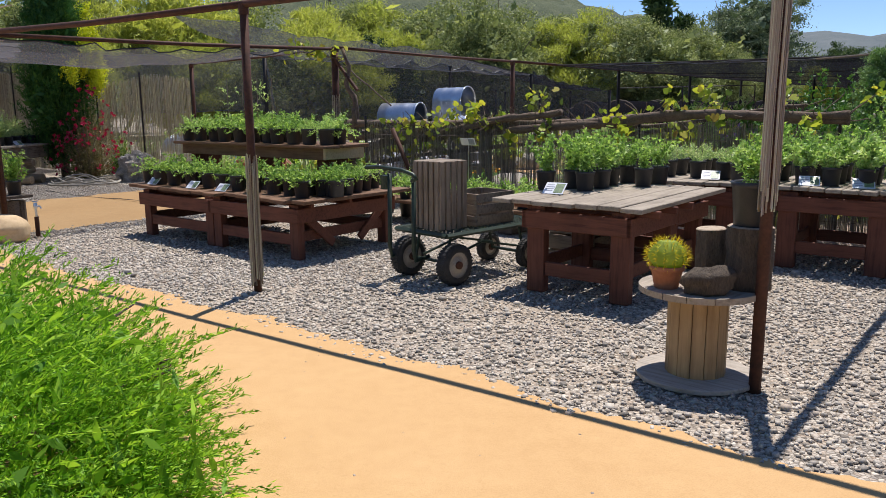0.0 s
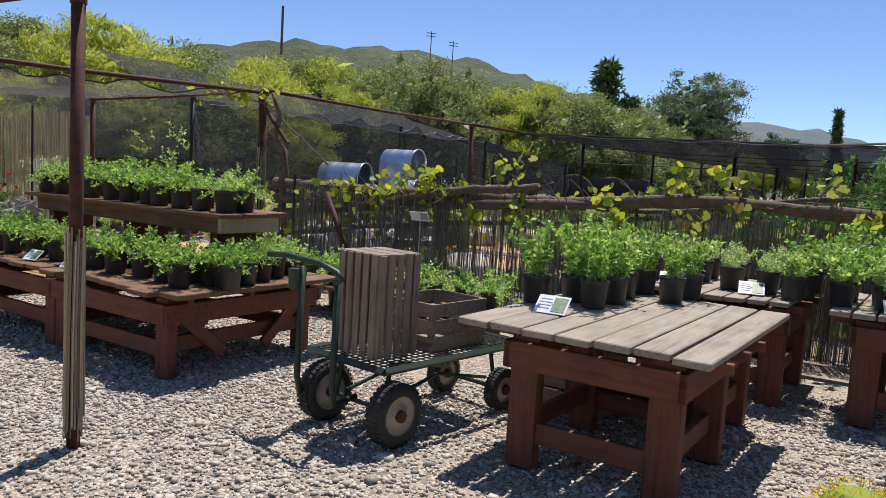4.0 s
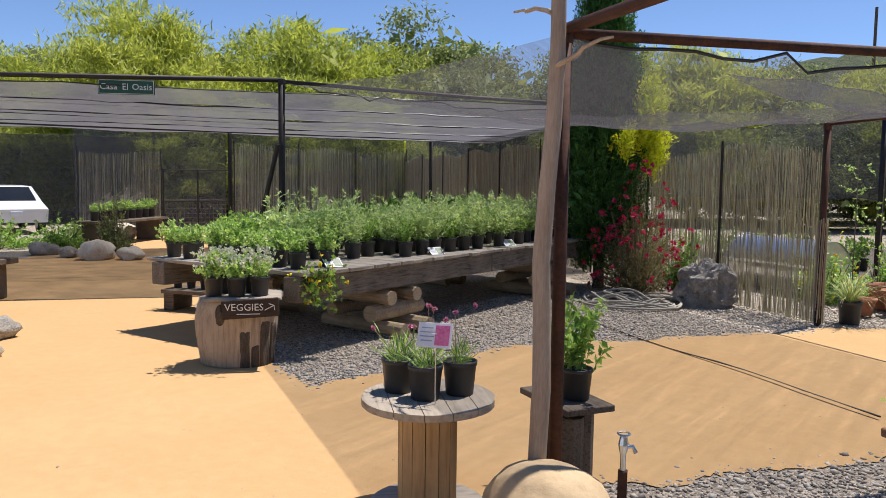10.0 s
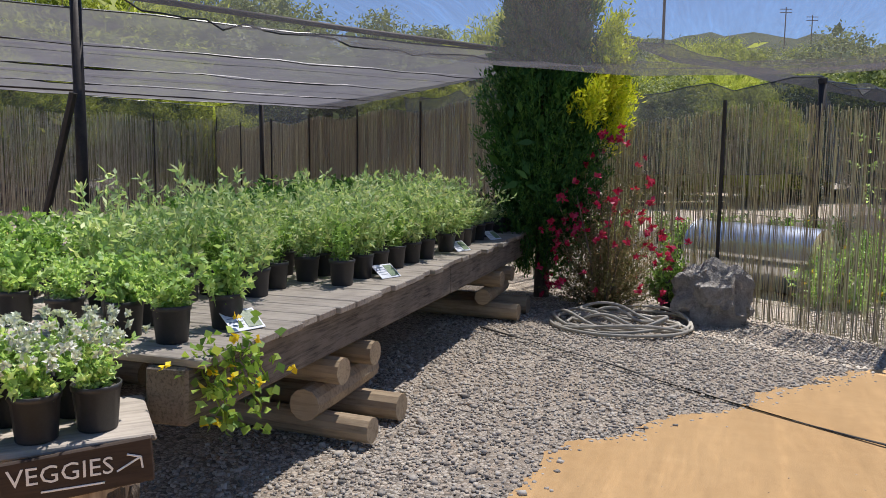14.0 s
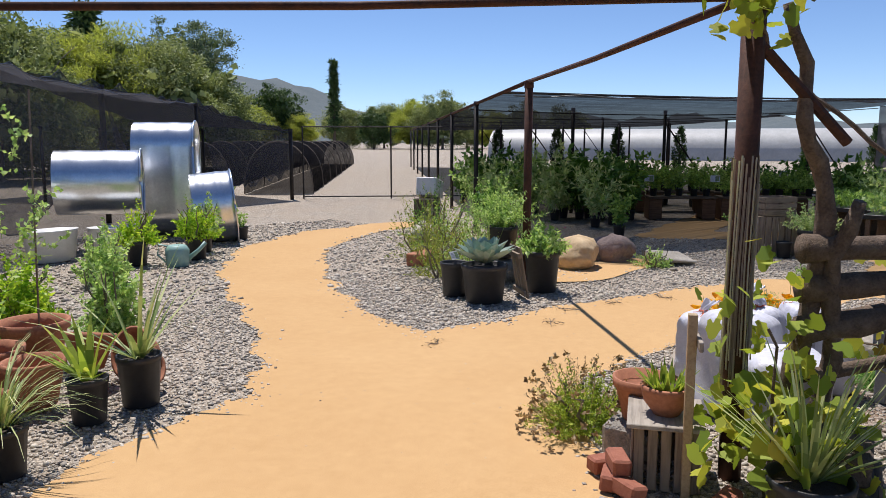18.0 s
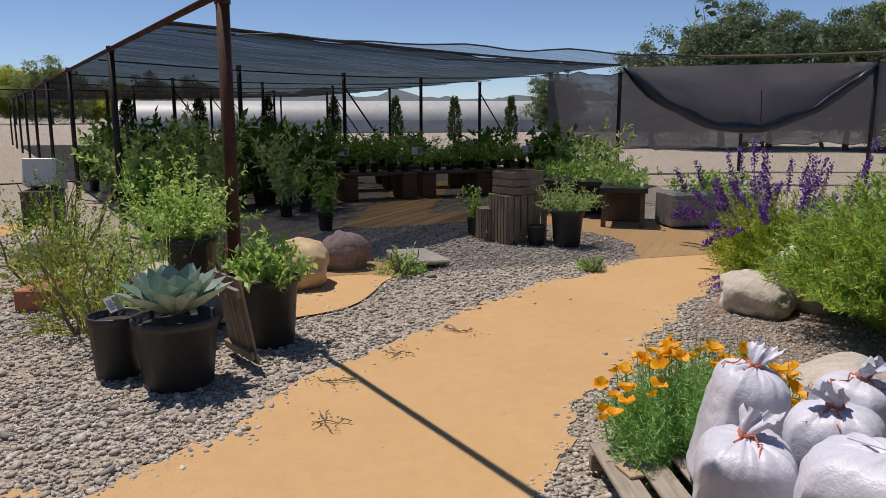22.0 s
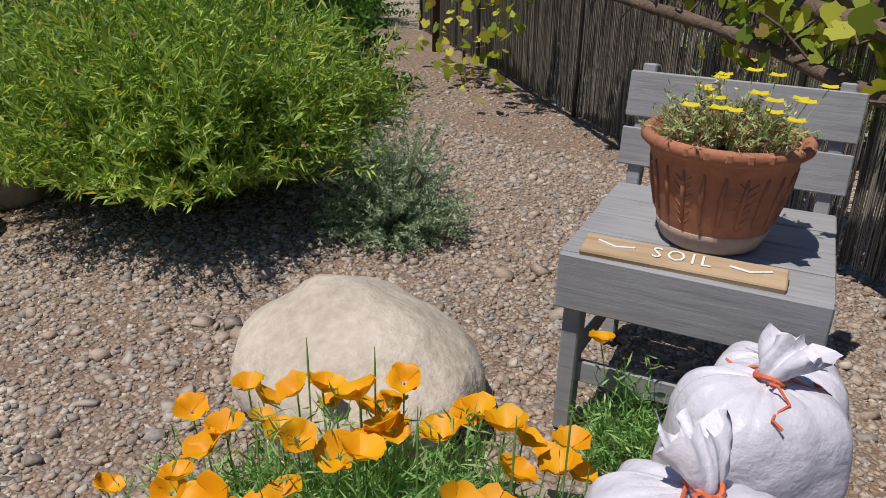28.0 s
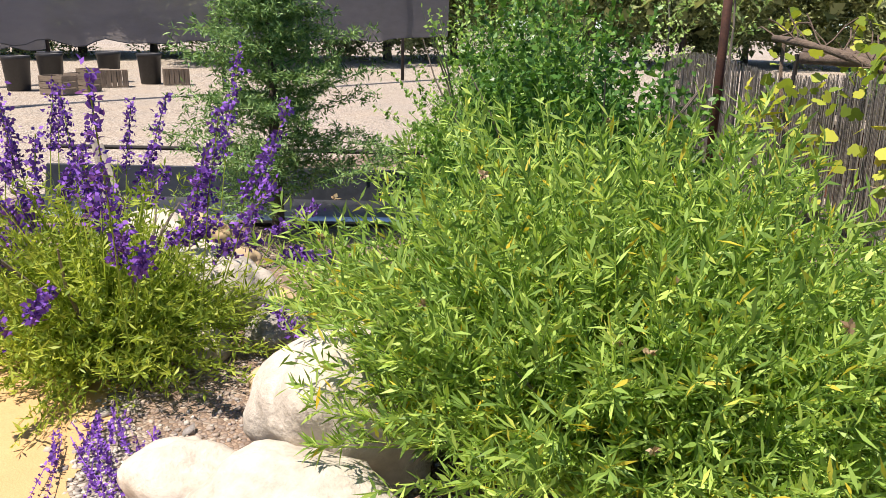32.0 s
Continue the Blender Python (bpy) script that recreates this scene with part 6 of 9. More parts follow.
part("valve", Geo().tube([(0, 0, 0.33), (0, 0, 0.37), (0, 0, 0.41)], [0.018, 0.026, 0.018], 8), "steel", spig)
part("spout", Geo().tube([(0.0, 0, 0.36), (0.045, 0, 0.365), (0.06, 0, 0.335)], 0.011, 8), "steel", spig)
part("handle", Geo().tube([(0.03 * math.cos(a), 0.03 * math.sin(a), 0.425) for a in np.linspace(0, 6.28, 11)], 0.005, 5), "steel", spig)

# ---- long plank table with log cribs ----
long_t = thing("long_plant_table", -8.45, 10.95, 0, 2.3, "very long weathered plank table on dark beams and stacked logs", "table")
for k in range(34):
    part("plank", Geo().box((-1.2 + random.uniform(-0.03, 0.03), 0.1 + 0.205 * k, 0.782 + random.uniform(-0.003, 0.003)), (2.4 + random.uniform(-0.05, 0.05), 0.195, 0.038), None, 0.005, 0.002), "deck", long_t)
for lx in (-0.16, -2.2):
    for k in range(2):
        part("beam", Geo().box((1.72 + 3.5 * k, 0, 0), (3.48, 0.22, 0.25), pose(lx, 0, 0.635, 0, 0, 90), 0.012, 0.006), "oldbeam_y", long_t)
for ly in (1.35, 5.05):
    for lvl in range(3):
        for i in range(2):
            r = 0.085 + random.uniform(-0.01, 0.015)
            if lvl % 2 == 0:
                a, b = (0.20 - 0.09 * lvl, ly + 0.45 * i - 0.06, 0.09 + 0.165 * lvl), (-1.0, ly + 0.45 * i, 0.09 + 0.165 * lvl)
            else:
                a, b = (-0.14 - 0.55 * i, ly - 0.24, 0.09 + 0.165 * lvl), (-0.16 - 0.55 * i, ly + 0.66, 0.09 + 0.165 * lvl)
            part("log", Geo().tube([a, tuple((p + q) / 2 for p, q in zip(a, b)), b], [r, r * 1.03, r * 0.96], 12), "log", long_t)
            if lvl % 2 == 0:
                part("log", Geo().tube([(-1.8, ly + 0.45 * i, 0.09 + 0.165 * lvl), (-2.5, ly + 0.45 * i, 0.09 + 0.165 * lvl)], r, 10), "log", long_t)
for k in range(23):
    for i in range(7):
        lx, ly = -0.3 - 0.32 * i, 0.25 + 0.29 * k
        if i == 0 and (k in (2, 3, 4) or k % 7 == 5):
            continue
        if i == 1 and k in (2, 3):
            continue
        if k < 2:
            kd = "pale"
        elif i > 4:
            kd = "dark" if k > 8 else "upright"
        elif k > 16:
            kd = "sage" if i < 2 else "grey"
        else:
            kd = "grey" if (k + i) % 3 else "upright"
        potted(*local(-8.45, 10.95, lx + rp.uniform(-0.05, 0.05), ly + rp.uniform(-0.06, 0.06), 2.3), 0.802, kd, "pots on the long table", "mid", 1.15 if kd in ("grey", "dark") else 1.0, "", "potted_plant" if i < 3 else "potted_herb")
for ly in (0.55, 2.35, 4.1, 5.25):
    info_card(*local(-8.45, 10.95, -0.12, ly, 2.3), 0.802, 70, w=0.19, h=0.14, tilt=-55)

stump = thing("tree_stump", -8.86, 10.52, 0, 47, "pale stump with a hollow knot used as a stand", "stump")
g, n, m = Geo(), 28, 8
for j in range(m + 1):
    for k in range(n):
        a, t_ = 2 * math.pi * k / n, j / m
        rr = 0.325 * (1 + 0.10 * math.sin(2.4 * t_ + 0.3) + 0.10 * math.exp(-((a - 3.5) / 0.6) ** 2 - ((t_ - 0.75) / 0.3) ** 2)) * (1 + 0.10 * noise.noise(Vector((math.cos(a) * 1.4, math.sin(a) * 1.4, t_ * 1.5))) + 0.035 * noise.noise(Vector((math.cos(a) * 7, math.sin(a) * 7, t_ * 2))))
        g.v.append(Vector((rr * math.cos(a), rr * math.sin(a) * 0.85, 0.60 * t_)))
for j in range(m):
    for k in range(n):
        g.f.append((j * n + k, j * n + (k + 1) % n, (j + 1) * n + (k + 1) % n, (j + 1) * n + k))
g.f.append(tuple(m * n + k for k in range(n)))
part("trunk", g, "stump", stump, smooth=True)
part("knot_hole", Geo().blob((0.052, 0.03, 0.095), 2, 0.2, 3, 0.0, (-0.125, -0.272, 0.37)), "bark", stump, "dark hollow knot", True)
for a0, a1, top_z in ((-1.50, -1.22, 0.34), (-1.20, -0.98, 0.20), (-0.96, -0.62, 0.42), (-0.60, -0.30, 0.40)):
    g = Geo()
    for iz in range(9):
        for ia in range(7):
            a, z_ = a0 + (a1 - a0) * ia / 6, top_z * iz / 8 - 0.01
            edge = 0.0 if ia in (0, 6) or iz == 8 else 1.0
            rr = 0.327 * (1 + 0.10 * math.sin(2.4 * z_ / 0.6 + 0.3)) * (1 + 0.10 * noise.noise(Vector((math.cos(a) * 1.4, math.sin(a) * 1.4, z_ * 2.5)))) + edge * (0.013 + 0.012 * noise.noise(Vector((a * 30, z_ * 14, 2)))) - 0.006 * (1 - edge)
            g.v.append(Vector((rr * math.cos(a), rr * math.sin(a) * 0.85, z_)))
    g.f = [(iz * 7 + ia, iz * 7 + ia + 1, iz * 7 + ia + 8, iz * 7 + ia + 7) for iz in range(8) for ia in range(6)]
    part("bark_patch", g, "bark", stump, "strip of rough grey bark", False)
part("top_board", Geo().box((0.06, -0.05, 0.612), (0.66, 0.5, 0.028), None, 0.006, 0.004), "deck", stump)
for dx, dy in ((-0.2, -0.16), (0.0, -0.2), (0.2, -0.16), (-0.1, 0.03), (0.13, 0.04)):
    t = potted(*local(-8.86, 10.52, dx, dy, 47), 0.627, "pale", "pots on the stump", "mid", 0.95, "pale green herb with white flower spikes in a black pot")
    part("blossom", bloom_mesh("whiteflower", 34, 0.30, 0.44, 0.024, (0, 32), 0.07, 14), "", t)
sign = thing("veggies_sign", *local(-8.86, 10.52, 0.13, -0.345, 47), 0.535, 47, "dark brown board lettered VEGGIES in white with an arrow", "sign")
part("board", Geo().box((0, 0, 0), (0.49, 0.03, 0.165), pose(0, 0, 0, 0, -3, 0), 0.006, 0.003), "signbrown", sign)


def lettering(text, size, m, parent, mat="white", name="lettering", spread=1.0):
    """Flat raised letters as a mesh; m: their pose, front along +z."""
    cu = bpy.data.curves.new(name, "FONT")
    cu.body, cu.size, cu.align_x, cu.align_y, cu.extrude, cu.resolution_u, cu.space_character = text, size, "CENTER", "CENTER", 0.001, 2, spread
    tmp = bpy.data.objects.new(name, cu)
    me = bpy.data.meshes.new_from_object(tmp)
    bpy.data.objects.remove(tmp)
    bpy.data.curves.remove(cu)
    me.materials.clear()
    me.materials.append(MAT[mat])
    return part(name, me, "", parent, at=m)


FRONT = pose(0, -0.018, 0, 90, 0, 0)
lettering("VEGGIES", 0.088, pose(-0.055, -0.0175, 0.012, 90, 0, 0), sign)
part("underline", Geo().box((-0.02, -0.0165, -0.045), (0.2, 0.004, 0.007), None, 0.001), "white", sign)
for p, q in (((0.12, -0.012), (0.2, 0.03)), ((0.155, 0.045), (0.2, 0.03)), ((0.205, -0.012), (0.2, 0.03))):
    part("arrow_stroke", Geo().tube([(p[0], -0.017, p[1]), (q[0], -0.017, q[1])], 0.004, 5), "white", sign)
casa = thing("name_sign", -13.50, 12.24, 2.97, 44, "dark green sign with white letters reading Casa El Oasis", "sign")
part("board", Geo().box((0, 0, 0), (0.78, 0.02, 0.21), None, 0.004), "signgreen", casa)
for word, dx in (("Casa", -0.245), ("El", -0.015), ("Oasis", 0.215)):
    lettering(word, 0.125, pose(dx, -0.0125, 0.0, 90, 0, 0), casa)
for s in (-1, 1):
    part("border", Geo().box((0, -0.011, s * 0.094), (0.75, 0.003, 0.006), None, 0.001), "white", casa)
    part("border", Geo().box((s * 0.375, -0.011, 0), (0.006, 0.003, 0.19), None, 0.001), "white", casa)

low_t = thing("low_bench", -11.55, 12.0, 0, 20, "low grey timber bench with small pots", "bench")
part("top", Geo().box((0, 0, 0.24), (0.8, 0.45, 0.05), None, 0.006), "oldbeam", low_t)
for lx in (-0.3, 0.3):
    part("foot", Geo().box((lx, 0, 0.107), (0.15, 0.4, 0.214), None, 0.006), "oldbeam", low_t)
for k in range(4):
    potted(*local(-11.55, 12.0, -0.3 + 0.2 * k, 0.0, 20), 0.267, "upright", "pots on the low bench", "small", 1.0)
for dx, dy in ((0.3, -0.3), (0.55, -0.35)):
    potted(-11.3 + dx, 11.9 + dy + 0.6, 0.0, "upright", "pots by the long table", "mid", 1.2)

# Nasturtium hanging from the table end
t = thing("trailing_plant", -8.46, 11.04, 0, 0, "trailing green plant with yellow flowers hanging over the table end", "plant")
roots = [(-0.05 + 0.015 * k, -0.06 + 0.045 * k, 0.82) for k in range(7)]
hang = []
for k, p in enumerate(roots):
    q = (p[0] + RNG.uniform(0.04, 0.12), p[1] + RNG.uniform(-0.06, 0.06), RNG.uniform(0.46, 0.68))
    line = wander(p, q, 5, 0.05, k + 3)
    part("stem", Geo().tube(line, 0.004, 5), "salvia", t)
    hang += [np.array(tuple(v)) for v in line]
hang = np.array(hang)
d = np.repeat(hang, 5, 0) + RNG.normal(size=(len(hang) * 5, 3)) * np.array([0.035, 0.045, 0.045])
part("foliage", face_mesh("foliage", leaves(d, RNG.normal(size=d.shape) + np.array([0.9, -0.7, 0.2]), 0.05, 0.05, 0.5), 4, "bush"), "", t)
d = hang[::4] + RNG.normal(size=(len(hang[::4]), 3)) * 0.06 + np.array([0.06, -0.05, 0.0])
part("blossom", face_mesh("blossom", leaves(np.repeat(d, 5, 0), RNG.normal(size=(len(d) * 5, 3)), 0.032, 0.028), 4, "yellow"), "", t)

# ---- shrubs and trees inside the yard ----
def shrub(name, x, y, label, mat, n, rx, ry, h, per, ll, lw, lean=0.65, core=0.25, seed=1, stem=0.006, category="shrub", bare=0.0, flowers=(), twigs="twig", start=0.3, z=0.0, droop=0.0):
    """A bush: many stems from the base to an uneven dome, leaves along them."""
    t = thing(name, x, y, z, 0, label, category)
    tip = ragged(dome(n, rx, ry, h, 0.0, 0.45), 0.35, 1.8, seed)
    tip[:, 2] = np.abs(tip[:, 2]) + bare
    tip[:, 2] -= droop * np.hypot(tip[:, 0], tip[:, 1])
    tip[:, 2] = np.maximum(tip[:, 2], 0.03)
    base = tip * np.array([core, core, 0.05]) * RNG.uniform(0.3, 1, (n, 1))
    part("foliage", face_mesh("foliage", spray(base, tip, per, ll, lw, lean, 0.06, start, stem), 4, mat), "", t)
    for k in range(7):
        g, a = Geo(), RNG.uniform(0, 6.28)
        g.tube(wander((0.05 * math.cos(a), 0.05 * math.sin(a), -0.03), (rx * 0.6 * math.cos(a), ry * 0.6 * math.sin(a), h * 0.65), 4, 0.08, seed + k), [0.016, 0.013, 0.011, 0.008, 0.004], 5)
        part("stem", g, twigs, t)
    for fname, fmat, count, size, petals, hi in flowers:
        f = ragged(dome(count, rx, ry, h, 0.05, 0.8), 0.35, 1.8, seed) * hi
        f[:, 2] = np.abs(f[:, 2]) + bare
        at = np.repeat(f, petals, 0)
        bl = part(fname, face_mesh(fname, leaves(at, RNG.normal(size=at.shape) + np.array([0, 0, 0.3]), size, size * 0.75), 4, fmat), "", t)
        tagged(bl, kind="stuff")
    return t


# Juniper beside the path
t = thing("juniper_bush", -1.75, 3.25, 0, 0, "wide bright green feathery juniper beside the path", "shrub")
n = 3000
tip = ragged(dome(n, 1.42, 2.0, 1.05, 0.0, 0.55), 0.22, 2.2, 3)
tip[:, 2] = np.abs(tip[:, 2]) * 1.0 + 0.02
c_, s_ = math.cos(radians(30)), math.sin(radians(30))
tip = np.stack([tip[:, 0] * c_ - tip[:, 1] * s_, tip[:, 0] * s_ + tip[:, 1] * c_, tip[:, 2]], 1)
outw = unit(tip * np.array([1, 1, 0.3]))
base = tip - outw * RNG.uniform(0.18, 0.4, (n, 1)) - np.array([0, 0, 0.12])
base[:, 2] = np.maximum(base[:, 2], 0.02)
part("foliage", face_mesh("foliage", spray(base, tip + outw * RNG.exponential(0.05, (n, 1)) + np.array([0, 0, 0.03]), 52, 0.032, 0.008, 0.42, 0.05, 0.0, 0.006, 0.006), 4, "juniper"), "", t)
g = Geo()
for k in range(16):
    a = RNG.uniform(0, 6.28)
    g.tube(wander((0, 0, -0.02), (1.1 * math.cos(a), 1.5 * math.sin(a), 0.45), 5, 0.1, k), [0.04, 0.03, 0.025, 0.02, 0.012, 0.005], 6)
part("branch_frame", g, "bark", t)
d = ragged(dome(7000, 1.25, 1.78, 0.90, 0.0, 0.5), 0.2, 2.0, 3)
d[:, 2] = np.abs(d[:, 2])
d = np.stack([d[:, 0] * c_ - d[:, 1] * s_, d[:, 0] * s_ + d[:, 1] * c_, d[:, 2]], 1)
part("inner_foliage", face_mesh("inner_foliage", leaves(d, RNG.normal(size=d.shape), 0.12, 0.03), 4, "juniper"), "", t)

# Golden cypress and red flowering shrub by the reed screen
t = thing("cypress_tree", -8.6, 17.55, 0, 0, "dense dark green cypress with bright golden tips", "tree")
part("trunk", Geo().tube([(0, 0, -0.05), (0, 0, 4.6)], [0.1, 0.02], 8), "bark", t)
n = 1700
z = RNG.uniform(0.08, 1.0, n) ** 0.9 * 4.8
a = RNG.uniform(0, 6.28, n)
r = (0.74 * np.sin(np.clip((1 - z / 5.2), 0, 1) ** 0.75 * 1.6) + 0.05) * RNG.uniform(0.55, 1.05, n) * (1 + 0.16 * np.sin(a * 3 + z * 2.2))
r = np.where(z < 1.3, r * (0.55 + 0.346 * z), r)
base = np.stack([np.cos(a) * r * 0.6, np.sin(a) * r * 0.6, z - 0.25], 1)
tip = np.stack([np.cos(a) * r * 1.08, np.sin(a) * r * 1.08, z + RNG.uniform(0.15, 0.6, n)], 1)
part("crown", face_mesh("crown", spray(base, tip, 46, 0.065, 0.02, 0.45, 0, 0.0, 0.01, 0.025), 4, "cypress"), "", t)
d = dome(1500, 0.62, 0.62, 2.1, -1, 0.1) + np.array([0, 0, 2.2])
part("inner_crown", face_mesh("inner_crown", leaves(d, RNG.normal(size=d.shape) + np.array([0, 0, 1.0]), 0.22, 0.09), 4, "cypress"), "", t)
for ga, gz, ln in ((0.35, 1.85, 0.8), (0.0, 2.0, 0.85), (0.6, 2.15, 0.8), (-0.3, 2.3, 0.8), (0.2, 2.45, 0.8), (0.5, 2.6, 0.7), (-0.1, 2.75, 0.7), (0.3, 2.9, 0.6), (-0.7, 2.1, 0.5), (0.9, 3.4, 0.5)):
    r = 0.74 * math.sin(min(1, (1 - gz / 5.2)) ** 0.75 * 1.6) + 0.08
    b0 = np.array([math.cos(ga) * r, math.sin(ga) * r, gz]) + RNG.normal(size=(16, 3)) * np.array([0.06, 0.06, 0.1])
    e0 = b0 + np.array([math.cos(ga) * 0.22, math.sin(ga) * 0.22, ln * 0.75]) * RNG.uniform(0.5, 1, (16, 1)) + RNG.normal(size=(16, 3)) * 0.02
    tagged(part("golden_spray", face_mesh("golden_spray", spray(b0, e0, 40, 0.08, 0.026, 0.5, 0, 0.0, 0.008, 0.035), 4, "cypress_gold"), "", t), kind="stuff")
shrub("flowering_shrub", -7.75, 17.0, "airy green shrub with red flowers by the reed screen", "redshrub", 520, 0.72, 0.62, 1.95, 16, 0.038, 0.016, 0.8, 0.3, 5,
      bare=0.12, flowers=(("blossom", "red", 125, 0.058, 9, 1.08),))
shrub("young_shrub", -7.05, 17.1, "small upright green shrub in a black pot by the rock", "herb", 110, 0.26, 0.26, 0.85, 20, 0.05, 0.03, 0.7, 0.3, 6, bare=0.2)
part("pot", POT_BIG, "", thing("plant_pot", -7.05, 17.1, 0, 0, "black nursery pot of the young shrub", "pot"))
whole("rock", Geo().blob((0.40, 0.33, 0.37), 12, 0.38, 4, 0.15, freq=2.1), "rock_rough", -6.58, 16.78, -0.03, 30, "rough grey rock by the reed screen", "rock", smooth=False)
hose = []
for k in range(260):
    a = k * 0.19
    r = 0.47 + 0.19 * math.sin(k * 0.071) + 0.06 * math.sin(k * 0.31)
    hose.append((r * math.cos(a) * 1.15, r * math.sin(a) * 0.85, 0.02 + 0.03 * (k / 60) * (0.5 + 0.5 * math.sin(k * 0.5)) + (0.12 * max(0, math.sin(a - 1.2)) if 120 < k < 160 else 0)))
whole("hose_coil", Geo().tube(hose, 0.016, 6), "hose", -7.45, 16.15, 0.0, 0, "coiled pale grey garden hose on the gravel", "hose", smooth=True)
whole("ground_hose", Geo().tube(wander((-8.7, 15.45, 0.014), (-3.9, 12.25, 0.014), 16, 0.10, 3), 0.011, 6), "blackhose", 0, 0, 0, 0, "thin black hose lying across the path", "hose", smooth=True)
for v in bpy.data.objects["ground_hose"].data.vertices:
    v.co.z = min(max(v.co.z, 0.003), 0.024)

# ---- grapevine along the low fence ----
vine = thing("grapevine", *PV, 0, 0, "old grapevine with gnarled arms trained along the fence", "vine")
trunk = wander((0.24, -0.16, -0.03), (0.38, -0.26, 1.4), 8, 0.08, 3) + wander((0.38, -0.26, 1.4), (0.16, -0.1, 2.5), 8, 0.10, 4)[1:]
part("trunk", Geo().tube(trunk, [0.075, 0.06, 0.072, 0.058, 0.066, 0.05, 0.06, 0.048, 0.056, 0.042, 0.05, 0.04, 0.044, 0.034, 0.038, 0.03, 0.026], 10), "vine", vine, smooth=True)
part("trunk", Geo().tube(wander((0.42, -0.2, -0.03), (0.36, -0.42, 1.5), 9, 0.12, 8), [0.065, 0.05, 0.06, 0.046, 0.055, 0.042, 0.05, 0.038, 0.044, 0.032], 9), "vine", vine, smooth=True)
VLEN = math.hypot(PP[0] - PV[0], PP[1] - PV[1])
vx, vy = (PP[0] - PV[0]) / VLEN, (PP[1] - PV[1]) / VLEN
arms = []
for k, (z0, z1, off, seed) in enumerate(((1.28, 1.42, -0.42, 11), (1.5, 1.35, -0.38, 12), (1.05, 1.45, -0.36, 13), (1.1, 1.5, 0.28, 14), (0.8, 1.25, 0.24, 15))):
    end = (VLEN - 0.6, VLEN - 0.6, 4.5, VLEN - 1.2, VLEN - 2.5)[k]
    pts = wander((0.25, -0.2, z0 - 0.25), (vx * end + DEEP[0] * off, vy * end + DEEP[1] * off, z1), 26, 0.14, seed)
    arms.append(pts)
    part("arm", Geo().tube(pts, [(0.07 if k < 3 else 0.04) * (1 - 0.014 * i) * (1 + 0.18 * math.sin(i * 2.7 + k)) for i in range(27)], 8), "vine", vine, smooth=True)
up_arm = wander((0.15, 0.0, 2.3), (-0.75, -0.3, 2.5), 8, 0.05, 21)
part("arm", Geo().tube(up_arm, 0.011, 6), "vine", vine)
part("arm", Geo().tube(wander((0.18, -0.05, 2.2), (1.0, -0.5, 1.55), 8, 0.06, 22), 0.013, 6), "vine", vine)
shoots, ends = Geo(), []
for pts in arms:
    for p in pts[3:]:
        for _ in range(2):
            e = p + Vector((random.uniform(-0.25, 0.25), random.uniform(-0.3, 0.2), random.uniform(-0.15, 0.28)))
            shoots.tube(wander(p, e, 3, 0.06, p.x), 0.006, 4)
            if random.random() < 0.32:
                ends.append(tuple(e))
for p in up_arm[2:]:
    ends += [tuple(p + Vector((random.uniform(-0.1, 0.1), 0, random.uniform(-0.1, 0.1))))] * 1
tagged(part("shoot_growth", shoots, "vine", vine), kind="stuff")
ends = np.array(ends)
at = np.repeat(ends, 11, 0) + RNG.normal(size=(len(ends) * 11, 3)) * 0.07
part("vine_foliage", face_mesh("vine_foliage", lobed(at, RNG.normal(size=at.shape) + np.array([-0.3, -0.5, -0.2]), 0.085), 14, "vineleaf"), "", vine)
part("trunk_foliage", face_mesh("trunk_foliage", lobed((np.array([0.0, -0.1, 0.75]) + dome(64, 0.32, 0.32, 0.6, -1, 0.5)), RNG.normal(size=(64, 3)) + np.array([-0.5, -0.4, -0.3]), 0.095), 14, "vineleaf"), "", vine)
t = thing("climbing_vine", 4.05, 10.2, 0, 0, "young green vine leaves climbing the reed fence", "vine")
cl = np.stack([RNG.uniform(-0.8, 0.8, 22), np.zeros(22), RNG.uniform(0.1, 1.3, 22)], 1)
d = np.repeat(cl, 16, 0) + RNG.normal(size=(352, 3)) * np.array([0.13, 0.04, 0.13])
d[:, 1] = -0.68 * d[:, 0] + RNG.uniform(-0.1, 0.35, 352)
part("vine_foliage", face_mesh("vine_foliage", lobed(d[::2], RNG.normal(size=d[::2].shape) + np.array([0.2, 0.5, -0.3]), 0.09), 14, "vineleaf"), "", t)
part("stem", Geo().tube(wander((0.1, 0, -0.02), (0.5, -0.25, 1.5), 6, 0.15, 3), 0.015, 6), "vine", t)

# ---- planting along the low fence, towards the tables ----
for k in range(9):
    x, y = spot(-0.9, 12.15, -0.25, 0.5 * k)
    potted(x + RNG.uniform(-0.1, 0.1), y + RNG.uniform(-0.1, 0.1), 0, "sprawl_fine" if k % 2 else "upright", "pots along the fence", "big", 1.3)
low_row = thing("low_plank_shelf", *spot(-0.9, 11.7, -0.3, 1.3), 0, YAW, "low plank shelf before the reed fence", "shelf")
part("plank", Geo().box((0, 0, 0.28), (3.4, 0.5, 0.04), None, 0.005), "brownboard", low_row)
for lx in (-1.4, 0, 1.4):
    part("block", Geo().box((lx, 0, 0.13), (0.2, 0.4, 0.26), None, 0.006), "oldbeam", low_row)
for k in range(11):
    potted(*local(*spot(-0.9, 11.7, -0.3, 1.3), -1.55 + 0.31 * k, RNG.uniform(-0.1, 0.1)), 0.302, "sprawl_fine" if k % 3 else "sprawl", "pots on the low plank shelf", "mid", 1.15)
